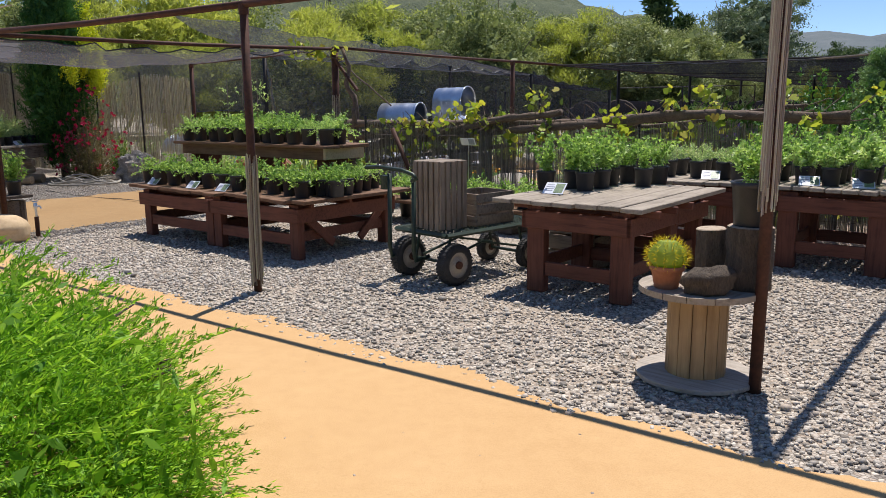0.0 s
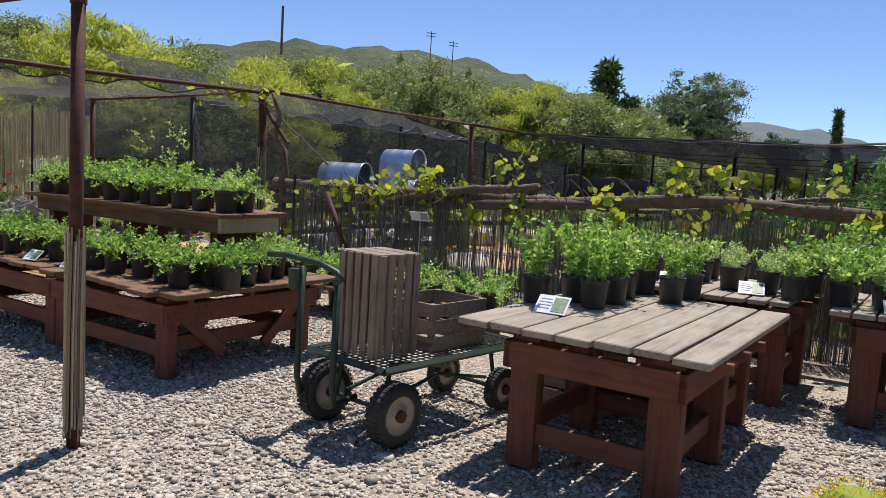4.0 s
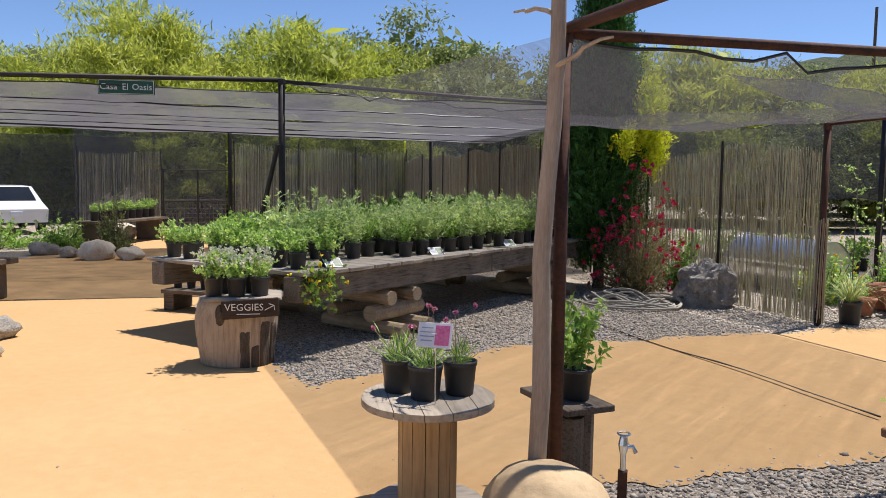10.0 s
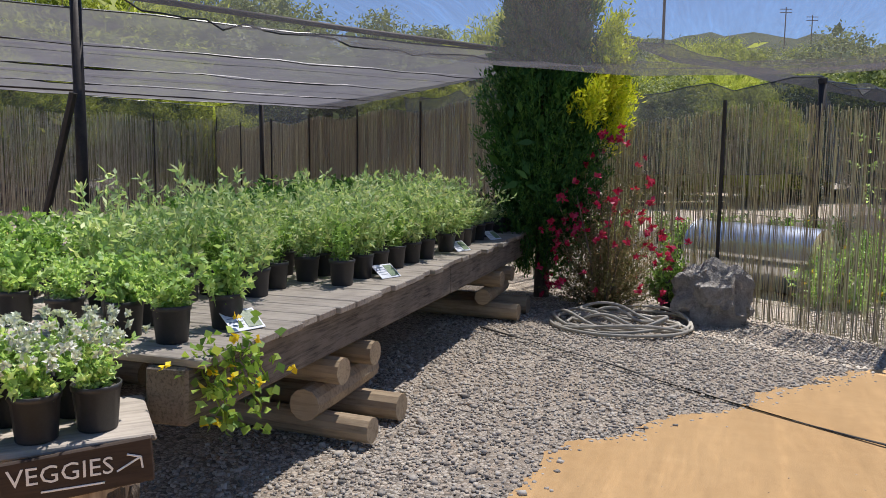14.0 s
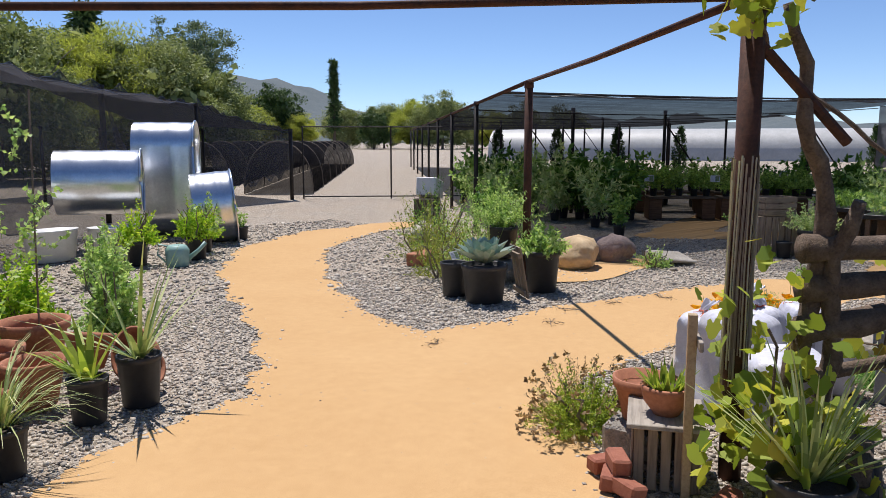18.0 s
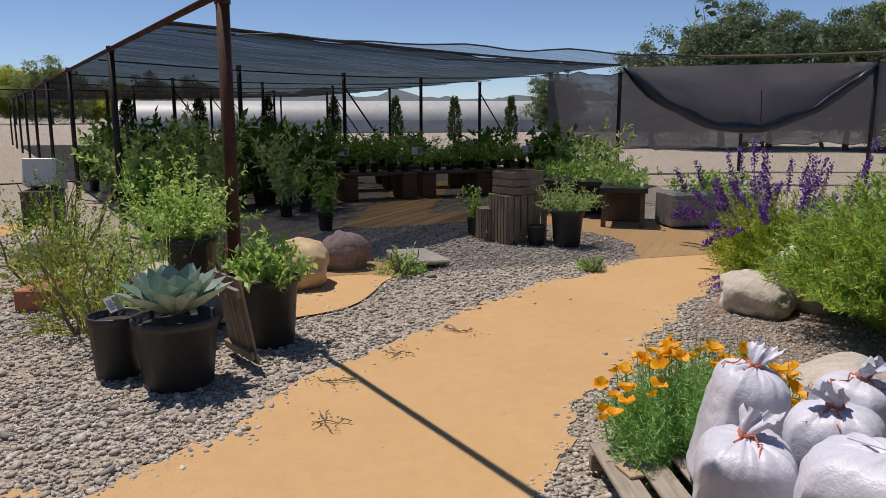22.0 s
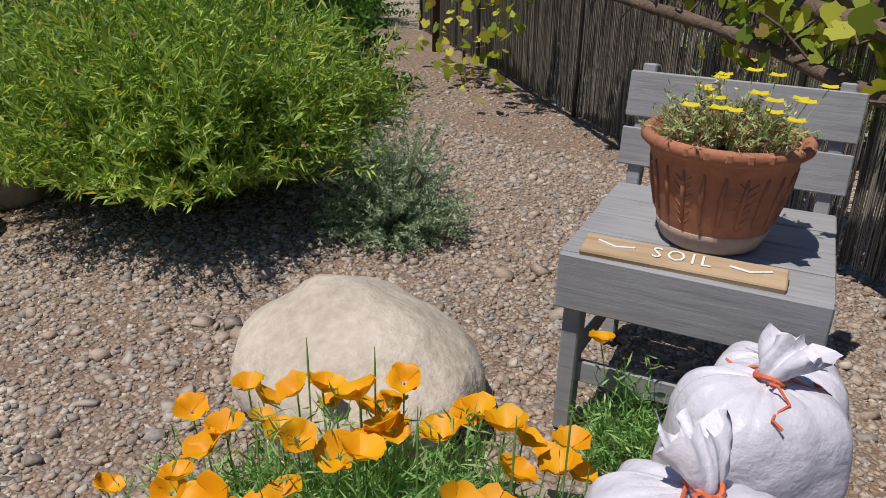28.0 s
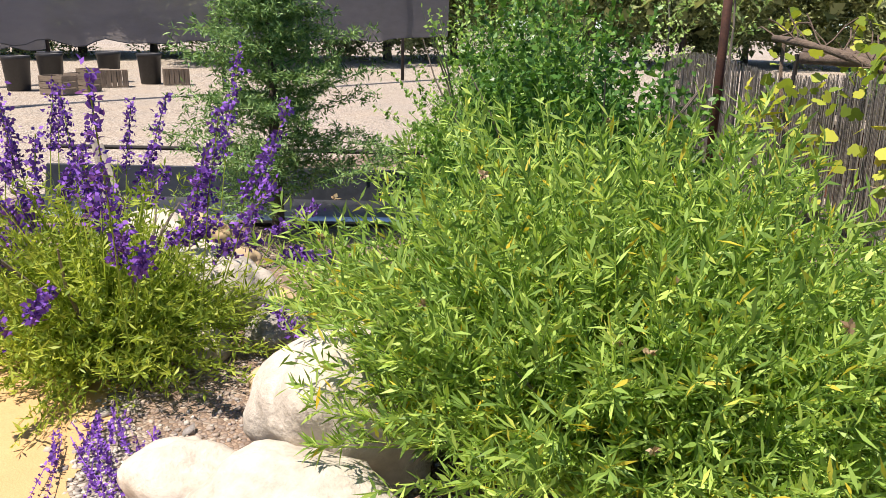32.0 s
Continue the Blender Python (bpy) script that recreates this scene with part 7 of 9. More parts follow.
st = thing("card_on_stake", 0.55, 11.05, 0, -20, "white plant card on a tall metal stake", "sign")
part("stake", Geo().tube([(0, 0, 0), (0, 0.01, 1.0)], 0.006, 6), "steel", st)
part("card", Geo().box((0, 0, 0), (0.21, 0.004, 0.13), pose(0, -0.02, 1.05, 40, 0, 0), 0.001), "card", st)
part("photo", Geo().box((0.05, -0.004, 0), (0.08, 0.003, 0.1), pose(0, -0.02, 1.05, 40, 0, 0), 0.001), "ink", st)
for tx, ty, h in ((5.75, 8.35, 2.9), (6.9, 7.6, 2.8)):
    t = thing("young_tree", tx, ty, 0, 0, "young thin-stemmed tree with small fresh green leaves", "tree")
    part("trunk", Geo().tube(wander((0, 0, -0.05), (0.05, 0, h), 7, 0.08, tx), [0.018, 0.017, 0.016, 0.014, 0.011, 0.008, 0.006, 0.003], 6), "twig", t)
    nb = 34
    zz = RNG.uniform(0.35, 1.0, nb) * h
    base = np.stack([np.zeros(nb), np.zeros(nb), zz], 1)
    tip = base + cone_way(nb, 25, 85) * RNG.uniform(0.3, 0.75, (nb, 1))
    part("crown", face_mesh("crown", spray(base, tip, 16, 0.05, 0.03, 0.8, 0, 0.2, 0.005, 0.02), 4, "herb_pale"), "", t)

# ---- far left: beds, benches, cars ----
for x, y, s, seed in ((-10.9, 9.0, 0.32, 1), (-11.6, 9.5, 0.26, 2), (-18.5, 14.5, 0.42, 3), (-19.3, 14.3, 0.25, 4), (-17.9, 14.9, 0.28, 5), (-20.2, 14.2, 0.3, 6), (-23.2, 17.7, 0.5, 7), (-21.8, 15.6, 0.3, 8), (-12.2, 9.3, 0.24, 9)):
    whole("rock", Geo().blob((s, s * 0.8, s * 0.62), seed, 0.35, 3, 0.15), "boulder" if seed % 2 else "rock", x, y, -0.03, seed * 40, "pale round rock edging a gravel bed", "rock", "edging rocks", smooth=True)
bench_l = thing("plank_bench", -15.0, 10.1, 0, 28, "rough plank bench with potted shrubs", "bench")
part("top", Geo().box((0, 0, 0.52), (2.2, 0.9, 0.08), None, 0.008), "oldbeam", bench_l)
for lx in (-0.8, 0.8):
    part("support", Geo().box((lx, 0, 0.24), (0.3, 0.8, 0.48), None, 0.01), "oldbeam", bench_l)
for k in range(6):
    potted(*local(-15.0, 10.1, -0.9 + 0.36 * k, RNG.uniform(-0.2, 0.2), 28), 0.562, "upright", "pots on the plank bench", "big", 1.1)
for x, y, mat, r, h in ((-20.6, 14.8, "herb", 0.7, 0.9), (-19.6, 15.5, "tree_olive", 0.5, 1.7), (-21.7, 15.4, "herb_pale", 0.8, 0.7), (-22.5, 14.3, "herb", 1.0, 0.9)):
    shrub("bed_shrub", x, y, "green shrub in the gravel bed", mat, 90, r, r, h, 18, 0.10, 0.04, 0.7, 0.3, x)
far_b = thing("plant_bench", -22.0, 17.2, 0, -60, "grey bench holding rows of potted plants by the gate", "bench")
part("top", Geo().box((0, 0, 0.6), (3.2, 0.8, 0.06), None, 0.006), "oldbeam", far_b)
for lx in (-1.3, 1.3):
    part("support", Geo().box((lx, 0, 0.285), (0.2, 0.7, 0.57), None, 0.008), "oldbeam", far_b)
for k in range(9):
    potted(*local(-22.0, 17.2, -1.4 + 0.35 * k, 0, -60), 0.632, "pale", "pots by the gate", "big", 1.1)


def parked_car(x, y, rz, paint, label):
    t = thing("parked_car", x, y, 0, rz, label, "car")
    side = [(-2.1, 0.35), (-2.15, 0.75), (-1.5, 0.92), (-0.85, 1.42), (0.7, 1.45), (1.35, 0.98), (2.0, 0.85), (2.1, 0.4)]
    g = Geo()
    ws = [0.84, 0.86, 0.84, 0.66, 0.66, 0.84, 0.84, 0.8]
    n = len(side)
    g.add([(px, -w, pz) for (px, pz), w in zip(side, ws)] + [(px, w, pz) for (px, pz), w in zip(side, ws)],
          [tuple(range(n)), tuple(range(2 * n - 1, n - 1, -1))] + [(i, i + n, (i + 1) % n + n, (i + 1) % n) for i in range(n)])
    part("body", g, paint, t)
    for sx, (x0, z0), (x1, z1) in (("rear_window", (-1.42, 0.97), (-0.88, 1.38)), ("windscreen", (1.28, 1.02), (0.74, 1.40))):
        part(sx, Geo().add([(x0, -0.68, z0 + 0.02), (x0, 0.68, z0 + 0.02), (x1, 0.58, z1 + 0.02), (x1, -0.58, z1 + 0.02)], [(0, 1, 2, 3)]), "glass", t)
    for s in (-1, 1):
        part("side_window", Geo().add([(-1.1, s * 0.81, 1.0), (1.0, s * 0.81, 1.0), (0.6, s * 0.685, 1.38), (-0.78, s * 0.685, 1.38)], [(0, 1, 2, 3)]), "glass", t)
        for wx in (-1.35, 1.35):
            wh = part("wheel", Geo().lathe([(0.2, -0.1), (0.31, -0.09), (0.32, 0), (0.31, 0.09), (0.2, 0.1)], 20, (0, 0, 0), pose(wx, s * 0.78, 0.32, 90, 0, 0)), "rubber", t)
            part("rim", Geo().lathe([(0.03, -0.105), (0.19, -0.11), (0.19, 0.11), (0.03, 0.105)], 16, (0, 0, 0), pose(wx, s * 0.78, 0.32, 90, 0, 0)), "steel", wh)
        part("lamp", Geo().box((-2.1, s * 0.65, 0.68), (0.06, 0.3, 0.12), None, 0.02), "tie", t)
        part("lamp", Geo().box((2.02, s * 0.6, 0.7), (0.06, 0.3, 0.12), None, 0.02), "card", t)
    part("number_plate", Geo().box((-2.16, 0, 0.62), (0.02, 0.32, 0.15), None, 0.004), "card", t)
    return t


parked_car(-28.8, 17.1, 166, "carwhite", "white car parked beyond the fence")
parked_car(-29.5, 28.3, 140, "cardark", "dark car parked beyond the mesh gate")

# ---- zone of tanks and terracotta beside the road ----
def stock_tank(x, y, w, h, d, rz, label, z=0.0, ry=0.0, rx=0.0, ends=True):
    """A galvanised trough with round ends, stood on end or on its side; w: width, h: length, d: depth."""
    t = thing("stock_tank", x, y, z, rz, label, "tank", "steel tanks", ry=ry, rx=rx)
    r, n = w / 2, 16
    ring = [(r * math.cos(a), h - r + r * math.sin(a)) for a in np.linspace(0, math.pi, n)] + [(r * math.cos(a), r + r * math.sin(a)) for a in np.linspace(math.pi, 2 * math.pi, n)]
    g, m, steps = Geo(), len(ring), 22
    for j in range(steps + 1):
        f = j / steps
        k = 1 + 0.018 * sum(math.exp(-((f - c) / 0.035) ** 2) for c in (0.2, 0.28, 0.62, 0.70)) + (0.035 if f > 0.97 else 0)
        g.v += [Vector((px * k, -d / 2 + d * f, h / 2 + (pz - h / 2) * (1 + (k - 1) * w / h))) for px, pz in ring]
    for j in range(steps):
        g.f += [(j * m + i, j * m + (i + 1) % m, (j + 1) * m + (i + 1) % m, (j + 1) * m + i) for i in range(m)]
    part("shell", g, "steel", t, smooth=True)
    part("bottom", Geo().add([(px * 0.99, -d / 2 + 0.03, pz) for px, pz in ring], [tuple(range(m))]), "steel", t)
    rim = [(px * 1.05, d / 2, h / 2 + (pz - h / 2) * 1.03) for px, pz in ring]
    part("rolled_rim", Geo().tube(rim + rim[:1], 0.018, 6), "steel", t, smooth=True)
    return t


stock_tank(0.0, 26.5, 0.95, 2.15, 1.1, -120, "tall galvanised stock tank stood on its end")
stock_tank(0.3, 25.0, 1.15, 1.25, 0.7, -112, "round galvanised tank leaning on its rim", 0.0, 0, 5)
stock_tank(-1.62, 25.2, 1.0, 1.05, 1.3, -112, "large galvanised tank lying on its side", 0.60)
stock_tank(-6.1, 19.2, 0.85, 0.85, 1.7, 60, "galvanised tank lying on its side behind the reed screen", 0.0)
for dx, dy, rz in ((-2.6, 24.4, 20), (-1.7, 24.2, -15)):
    whole("white_tub", Geo().lathe([(0.32, 0), (0.36, 0.02), (0.42, 0.46), (0.44, 0.48), (0.40, 0.48), (0.38, 0.44)], 20, squash=0.6), "white", dx, dy, 0, rz, "white plastic tub among the pots", "tub", "white tubs", smooth=True)
can = thing("watering_can", -1.32, 22.75, 0, -20, "pale teal watering can on the gravel", "watering can")
part("body", Geo().lathe([(0.15, 0), (0.16, 0.01), (0.17, 0.24), (0.13, 0.3), (0.1, 0.31)], 20), "canteal", can, smooth=True)
part("spout", Geo().tube([(0.12, 0, 0.08), (0.3, 0, 0.22), (0.4, 0, 0.33)], [0.04, 0.028, 0.03], 10), "canteal", can, smooth=True)
part("handle", Geo().tube([(-0.12, 0, 0.29), (-0.25, 0, 0.33), (-0.27, 0, 0.18), (-0.16, 0, 0.06)], 0.014, 8), "canteal", can, smooth=True)


def big_pot(x, y, r, h, label, mat="pot", group="large pots", name="large_pot"):
    t = thing(name, x, y, 0, RNG.uniform(0, 360), label, "pot", group)
    part("pot", pot_mesh(r, h, mat), "", t)
    part("soil", soil_mesh(r, h), "", t)
    return t


def strap_plant(t, n, lo, hi, lean, width, z, mat="yucca", sag=0.3, seg=4, start=0.03):
    """Long strap leaves in a rosette, bending outwards."""
    out = []
    for k in range(n):
        a, ln, le = RNG.uniform(0, 6.28), RNG.uniform(lo, hi), radians(RNG.uniform(*lean))
        side = np.array([-math.sin(a), math.cos(a), 0])
        pts = []
        for i in range(seg + 1):
            f = i / seg
            th = le + sag * f * f
            prev = pts[-1] if pts else np.array([math.cos(a) * start, math.sin(a) * start, z])
            pts.append(prev if i == 0 else prev + ln / seg * np.array([math.cos(a) * math.sin(th), math.sin(a) * math.sin(th), math.cos(th)]))
        for i in range(seg):
            w0, w1 = width * (1 - (i / seg) ** 1.6), width * (1 - ((i + 1) / seg) ** 1.6) + 0.001
            out.append([pts[i] - side * w0 / 2, pts[i] + side * w0 / 2, pts[i + 1] + side * w1 / 2, pts[i + 1] - side * w1 / 2])
    return part("strap_leaves", face_mesh("strap_leaves", np.array(out), 4, mat), "", t)


t = big_pot(-3.78, 17.12, 0.15, 0.36, "spiky yucca with long leaves in a black pot", name="potted_yucca")
strap_plant(t, 26, 0.45, 1.0, (5, 75), 0.035, 0.33, sag=0.25)
t = big_pot(-4.75, 16.45, 0.14, 0.28, "arching striped grass in a black pot", name="potted_grass")
strap_plant(t, 150, 0.35, 0.65, (5, 60), 0.012, 0.26, sag=1.1)
t = big_pot(-4.15, 17.0, 0.13, 0.3, "aloe with thick pale green leaves in a black pot", name="potted_aloe")
strap_plant(t, 16, 0.3, 0.5, (10, 60), 0.06, 0.28, "salvia", 0.3)
for k, (x, y, r, h, lean) in enumerate(((-4.35, 17.5, 0.2, 0.32, 0), (-3.95, 17.75, 0.18, 0.26, 14), (-4.55, 17.95, 0.24, 0.34, 0), (-3.75, 17.45, 0.16, 0.2, -60), (-4.7, 17.2, 0.15, 0.22, 0), (-3.5, 17.75, 0.2, 0.18, 70), (-4.15, 18.4, 0.26, 0.4, 0))):
    t = thing("terracotta_pot", x, y, 0.02 if not lean else r * 0.8, k * 40, "empty terracotta pot in a tumbled group", "pot", "terracotta pots", ry=lean)
    part("pot", Geo().lathe([(r * 0.62, 0), (r * 0.65, 0.01), (r * 0.92, h * 0.82), (r, h * 0.83), (r * 1.03, h), (r * 0.93, h), (r * 0.86, h * 0.82), (r * 0.6, 0.03)], 22), "terracotta", t, smooth=True)
for x, y, mat, r, h, kd in ((-3.3, 19.3, "herb_pale", 0.35, 0.95, 0), (-4.6, 18.9, "herb", 0.5, 0.8, 0), (-5.3, 18.3, "herb_pale", 0.55, 0.9, 1), (-3.9, 20.2, "lime", 0.45, 0.9, 0), (-5.6, 19.8, "herb", 0.6, 1.1, 1), (-2.6, 21.9, "herb_pale", 0.4, 1.0, 0), (-4.7, 21.0, "herb", 0.6, 0.8, 0)):
    shrub("leafy_shrub", x, y, "leafy green shrub with a few yellow flowers among the pots", mat, 130, r, r, h, 24, 0.06, 0.032, 0.75, 0.25, x * 3,
          flowers=((("blossom", "yellow", 16, 0.04, 6, 1.0),) if kd else ()))
for x, y, kd in ((-0.85, 23.2, 0), (-0.45, 23.9, 1), (-1.75, 23.2, 0), (0.55, 25.3, 1)):
    big_pot(x, y, 0.17, 0.36, "black pot of a yellow-green shrub by the tanks")
    shrub("potted_shrub", x, y, "yellow-green shrub in a black pot by the tanks", "lime" if not kd else "herb_pale", 90, 0.42, 0.42, 0.75, 20, 0.055, 0.03, 0.7, 0.2, x, z=0.3)
for x, y in ((0.75, 24.95), (0.6, 25.4)):
    potted(x, y, 0, "upright", "small pots by the tanks", "big", 0.6)
for k in range(14):
    x, y = -9.3 + 0.38 * k + RNG.uniform(-0.3, 0.3), 22.3 + RNG.uniform(-1.5, 2.5)
    if trail_gap(np.array([x]), np.array([y]))[0] > 0.5 and x < -3.2:
        potted(x, y, 0, "upright", "pots beyond the reed screen", "big", 1.7)
t = thing("trellis_climber", -4.5, 18.2, 0, 0, "tall thin climber with small leaves beyond the screen post", "plant")
for k in range(4):
    part("cane", Geo().tube([(-0.5 + 0.3 * k, 0.1 * k, 0), (-0.5 + 0.32 * k, 0.1 * k, 2.2)], 0.008, 5), "twig", t)
b_ = np.stack([RNG.uniform(-0.6, 0.5, 60), RNG.uniform(-0.1, 0.4, 60), RNG.uniform(0.6, 2.1, 60)], 1)
part("foliage", face_mesh("foliage", spray(b_, b_ + cone_way(60, 0, 100) * 0.25, 12, 0.05, 0.035, 0.8), 4, "herb_pale"), "", t)

# ---- the island with pots, agave and rocks ----
AG = (0.40, 18.08)
t = big_pot(*AG, 0.265, 0.43, "large black tub with a pale blue agave", name="potted_agave")
out = []
for ringk, (cnt, ln, le) in enumerate(((11, 0.36, 66), (9, 0.34, 48), (8, 0.31, 30), (6, 0.25, 14), (3, 0.2, 4))):
    for k in range(cnt):
        a = 2 * math.pi * (k + 0.5 * (ringk % 2) + RNG.uniform(-0.1, 0.1)) / cnt
        th0 = radians(le + RNG.uniform(-4, 4))
        rad, side = np.array([math.cos(a), math.sin(a), 0]), np.array([-math.sin(a), math.cos(a), 0])
        ws = (0.07, 0.125, 0.15, 0.11, 0.004)
        pts = [np.array([0, 0, 0.44]) + rad * 0.05]
        for i in range(4):
            th = th0 - 0.09 * i
            pts.append(pts[-1] + ln / 4 * (rad * math.sin(th) + np.array([0, 0, math.cos(th)])))
        lift = np.array([0, 0, 1]) * 0.25 + rad * -0.1
        for i in range(4):
            for s in (-1, 1):
                e0, e1 = pts[i] + s * side * ws[i] / 2 + lift * ws[i], pts[i + 1] + s * side * ws[i + 1] / 2 + lift * ws[i + 1]
                out.append([pts[i], e0, e1, pts[i + 1]] if s > 0 else [pts[i], pts[i + 1], e1, e0])
part("agave_leaves", face_mesh("agave_leaves", np.array(out), 4, "agave"), "", t)
big_pot(0.36, 18.55, 0.17, 0.40, "tall black pot behind the agave")
info_card(0.27, 18.42, 0.45, 10, "white plant card in a pot", 0.14, 0.1, -30)
P2 = (1.33, 18.05)
t = big_pot(*P2, 0.215, 0.50, "tall black tub with a leafy green plant", name="potted_perennial")
part("foliage", face_mesh("foliage", spray(dome(60, 0.16, 0.16, 0.06, -1, 0.1) + np.array([0, 0, 0.45]), dome(60, 0.36, 0.36, 0.42, 0, 0.4) + np.array([0, 0, 0.5]), 22, 0.075, 0.032, 0.75), 4, "herb_pale"), "", t)
t = thing("slatted_rack", 0.93, 17.98, 0, 62, "leaning panel of brown slats between the tubs", "panel", rx=-10)
for k in range(4):
    part("slat", Geo().box((-0.17 + 0.11 * k, 0, 0.31), (0.075, 0.018, 0.60), None, 0.003, 0.003), "crate", t)
for z in (0.08, 0.52):
    part("batten", Geo().box((0, 0.028, z), (0.42, 0.03, 0.06), None, 0.003), "crate_x", t)
t = big_pot(1.45, 18.85, 0.2, 0.4, "black pot raised on a block with a light green shrub", name="potted_shrub")
t.location.z = 0.32
part("foliage", face_mesh("foliage", spray(dome(110, 0.1, 0.1, 0.1, -1, 0.1) + np.array([0, 0, 0.4]), ragged(dome(110, 0.6, 0.6, 0.62, 0, 0.4), 0.3, 2, 2) + np.array([0, 0, 0.5]), 26, 0.05, 0.02, 0.75), 4, "herb_pale"), "", t)
whole("stone_block", Geo().blob((0.26, 0.24, 0.17), 4, 0.2, 3, 0.1), "rock", 1.45, 18.85, 0.0, 0, "grey stone block under the pot", "stone", smooth=True)
for x, y, sx, sy, sz, sd, mt in ((3.05, 18.95, 0.38, 0.32, 0.29, 1, "boulder_tan"), (3.95, 19.0, 0.34, 0.3, 0.25, 2, "boulder_purple"), (2.0, 19.5, 0.35, 0.3, 0.24, 3, "boulder"), (2.9, 22.3, 0.3, 0.25, 0.24, 4, "boulder")):
    whole("boulder", Geo().blob((sx, sy, sz), sd + 20, 0.22, 4, 0.14), mt, x, y, -0.03, sd * 50, "round weathered boulder on the island bed", "boulder", "island boulders", smooth=True)
flatstone = Geo().box((0, 0, 0.05), (0.62, 0.46, 0.06), pose(0, 0, 0.04, 8, 6, 0), 0.02, 0.03)
whole("flat_stone", flatstone, "boulder", 4.35, 18.25, 0, -20, "flat pale paving stone propped on the bed", "stone")
sheet("island_earth", "sand", 0.6, 5.2, 17.9, 23.0, 0.07, lambda x, y: (np.hypot((x - 2.9) / 1.5, (y - 19.0) / 0.95) - 1 - 0.12 * wobble(x, y, 3.5, 4)) * 2, lambda x, y: 0.004 + 0.006 * wobble(x, y, 4, 1), "bare tan earth round the boulders", "ground")
for x, y, mat, r, h, n, lab, fl in ((0.95, 19.5, "straggly", 0.5, 0.95, 45, "straggly yellow-green bush with thin stems", ()), (1.9, 20.0, "herb_pale", 0.8, 0.95, 120, "pale bush with dry cream flower heads", (("blossom", "dry", 160, 0.03, 6, 1.02),)),
                                    (3.0, 19.7, "herb_pale", 0.62, 0.75, 90, "pale bush with pinkish flowers over the boulders", (("blossom", "pink", 40, 0.03, 6, 1.0),)), (1.75, 20.9, "straggly", 0.7, 1.05, 45, "yellow-green feathery bush on the gravel", ()),
                                    (3.9, 18.2, "herb_pale", 0.32, 0.4, 50, "small green bush by the flat stone", ()), (3.0, 21.9, "herb", 0.9, 1.4, 110, "broad green bush on the island", ()), (3.6, 22.9, "herb_dark", 0.6, 1.3, 110, "dark upright bush on the island", ()), (3.9, 21.0, "herb", 0.8, 1.2, 100, "green bush on the island", ())):
    shrub("island_shrub", x, y, lab, mat, int(n * 0.9), r, r, h, 18, 0.04, 0.02, 0.8, 0.3, x + y, flowers=fl)
t = thing("planter_box", 1.55, 20.6, 0, 25, "low terracotta-coloured planter box", "planter")
part("box", Geo().box((0, 0, 0.09), (0.6, 0.28, 0.18), None, 0.01), "terracotta", t)
t = thing("sign_crates", 3.9, 23.4, 0, 35, "white and brown crates stacked on a stand by the road", "crate")
part("stand", Geo().box((0, 0, 0.35), (0.5, 0.4, 0.7), None, 0.01), "oldbeam", t)
part("crate", Geo().box((0, 0, 0.9), (0.55, 0.4, 0.35), pose(0, 0, 0, 0, 12, 0), 0.01), "white", t)

for x, y, r, h, mat in ((1.35, 19.0, 0.42, 1.25, "herb_pale"), (0.75, 19.1, 0.5, 0.9, "straggly"), (2.3, 19.9, 0.6, 0.85, "herb_pale"), (1.3, 20.2, 0.55, 1.15, "straggly")):
    t = thing("airy_shrub", x, y, 0, 0, "tall airy yellow-green shrub with thin arching stems", "shrub", "airy shrubs")
    nb = 34
    a = RNG.uniform(0, 6.28, nb)
    tp = np.stack([np.cos(a) * r * RNG.uniform(0.3, 1.2, nb), np.sin(a) * r * RNG.uniform(0.3, 1.2, nb), h * RNG.uniform(0.45, 1.1, nb)], 1)
    part("foliage", face_mesh("foliage", spray(tp * np.array([0.1, 0.1, 0.05]), tp, 12, 0.042, 0.02, 0.8, 0.12, 0.4, 0.007, 0.03), 4, mat), "", t)

# Dry sprigs blown onto the path
for x, y, rz in ((1.45, 17.05, 10), (2.1, 16.85, 60), (0.75, 17.2, 120), (-1.2, 17.0, 30), (0.2, 16.9, 80)):
    t = thing("dry_sprig", x, y, 0, rz, "dry brown sprig lying on the sand path", "twig", "dry sprigs")
    for k in range(5):
        e = (RNG.uniform(-0.2, 0.2), RNG.uniform(-0.12, 0.12), 0.012)
        part("twig", Geo().tube(wander((0, 0, 0.005), e, 4, 0.03, k + x), 0.0035, 4), "twig", t)
    d = np.stack([RNG.uniform(-0.16, 0.16, 26), RNG.uniform(-0.1, 0.1, 26), np.full(26, 0.008)], 1)
    part("dry_foliage", face_mesh("dry_foliage", leaves(d, RNG.normal(size=d.shape) * np.array([1, 1, 0.25]), 0.022, 0.01), 4, "dry"), "", t)

# Crate stack and pots on the second gravel island
slat_crate(6.45, 17.75, 0, -40, 0.62, 0.45, 0.62, "brown slatted crate stood upright on the gravel", 6)
slat_crate(6.45, 17.75, 0.632, -30, 0.55, 0.4, 0.3, "pale slatted crate stacked on another", 5, False)
slat_crate(6.45, 18.15, 0, -55, 0.3, 0.3, 0.42, "small slatted crate beside the stack", 4)
t = big_pot(6.3, 17.05, 0.21, 0.46, "black tub with a wide grey-green shrub", name="potted_shrub")
part("foliage", face_mesh("foliage", spray(dome(90, 0.1, 0.1, 0.08, -1, 0.1) + np.array([0, 0, 0.44]), ragged(dome(90, 0.5, 0.5, 0.55, 0, 0.4), 0.3, 2, 4) + np.array([0, 0, 0.48]), 24, 0.05, 0.017, 0.7), 4, "herb_grey"), "", t)
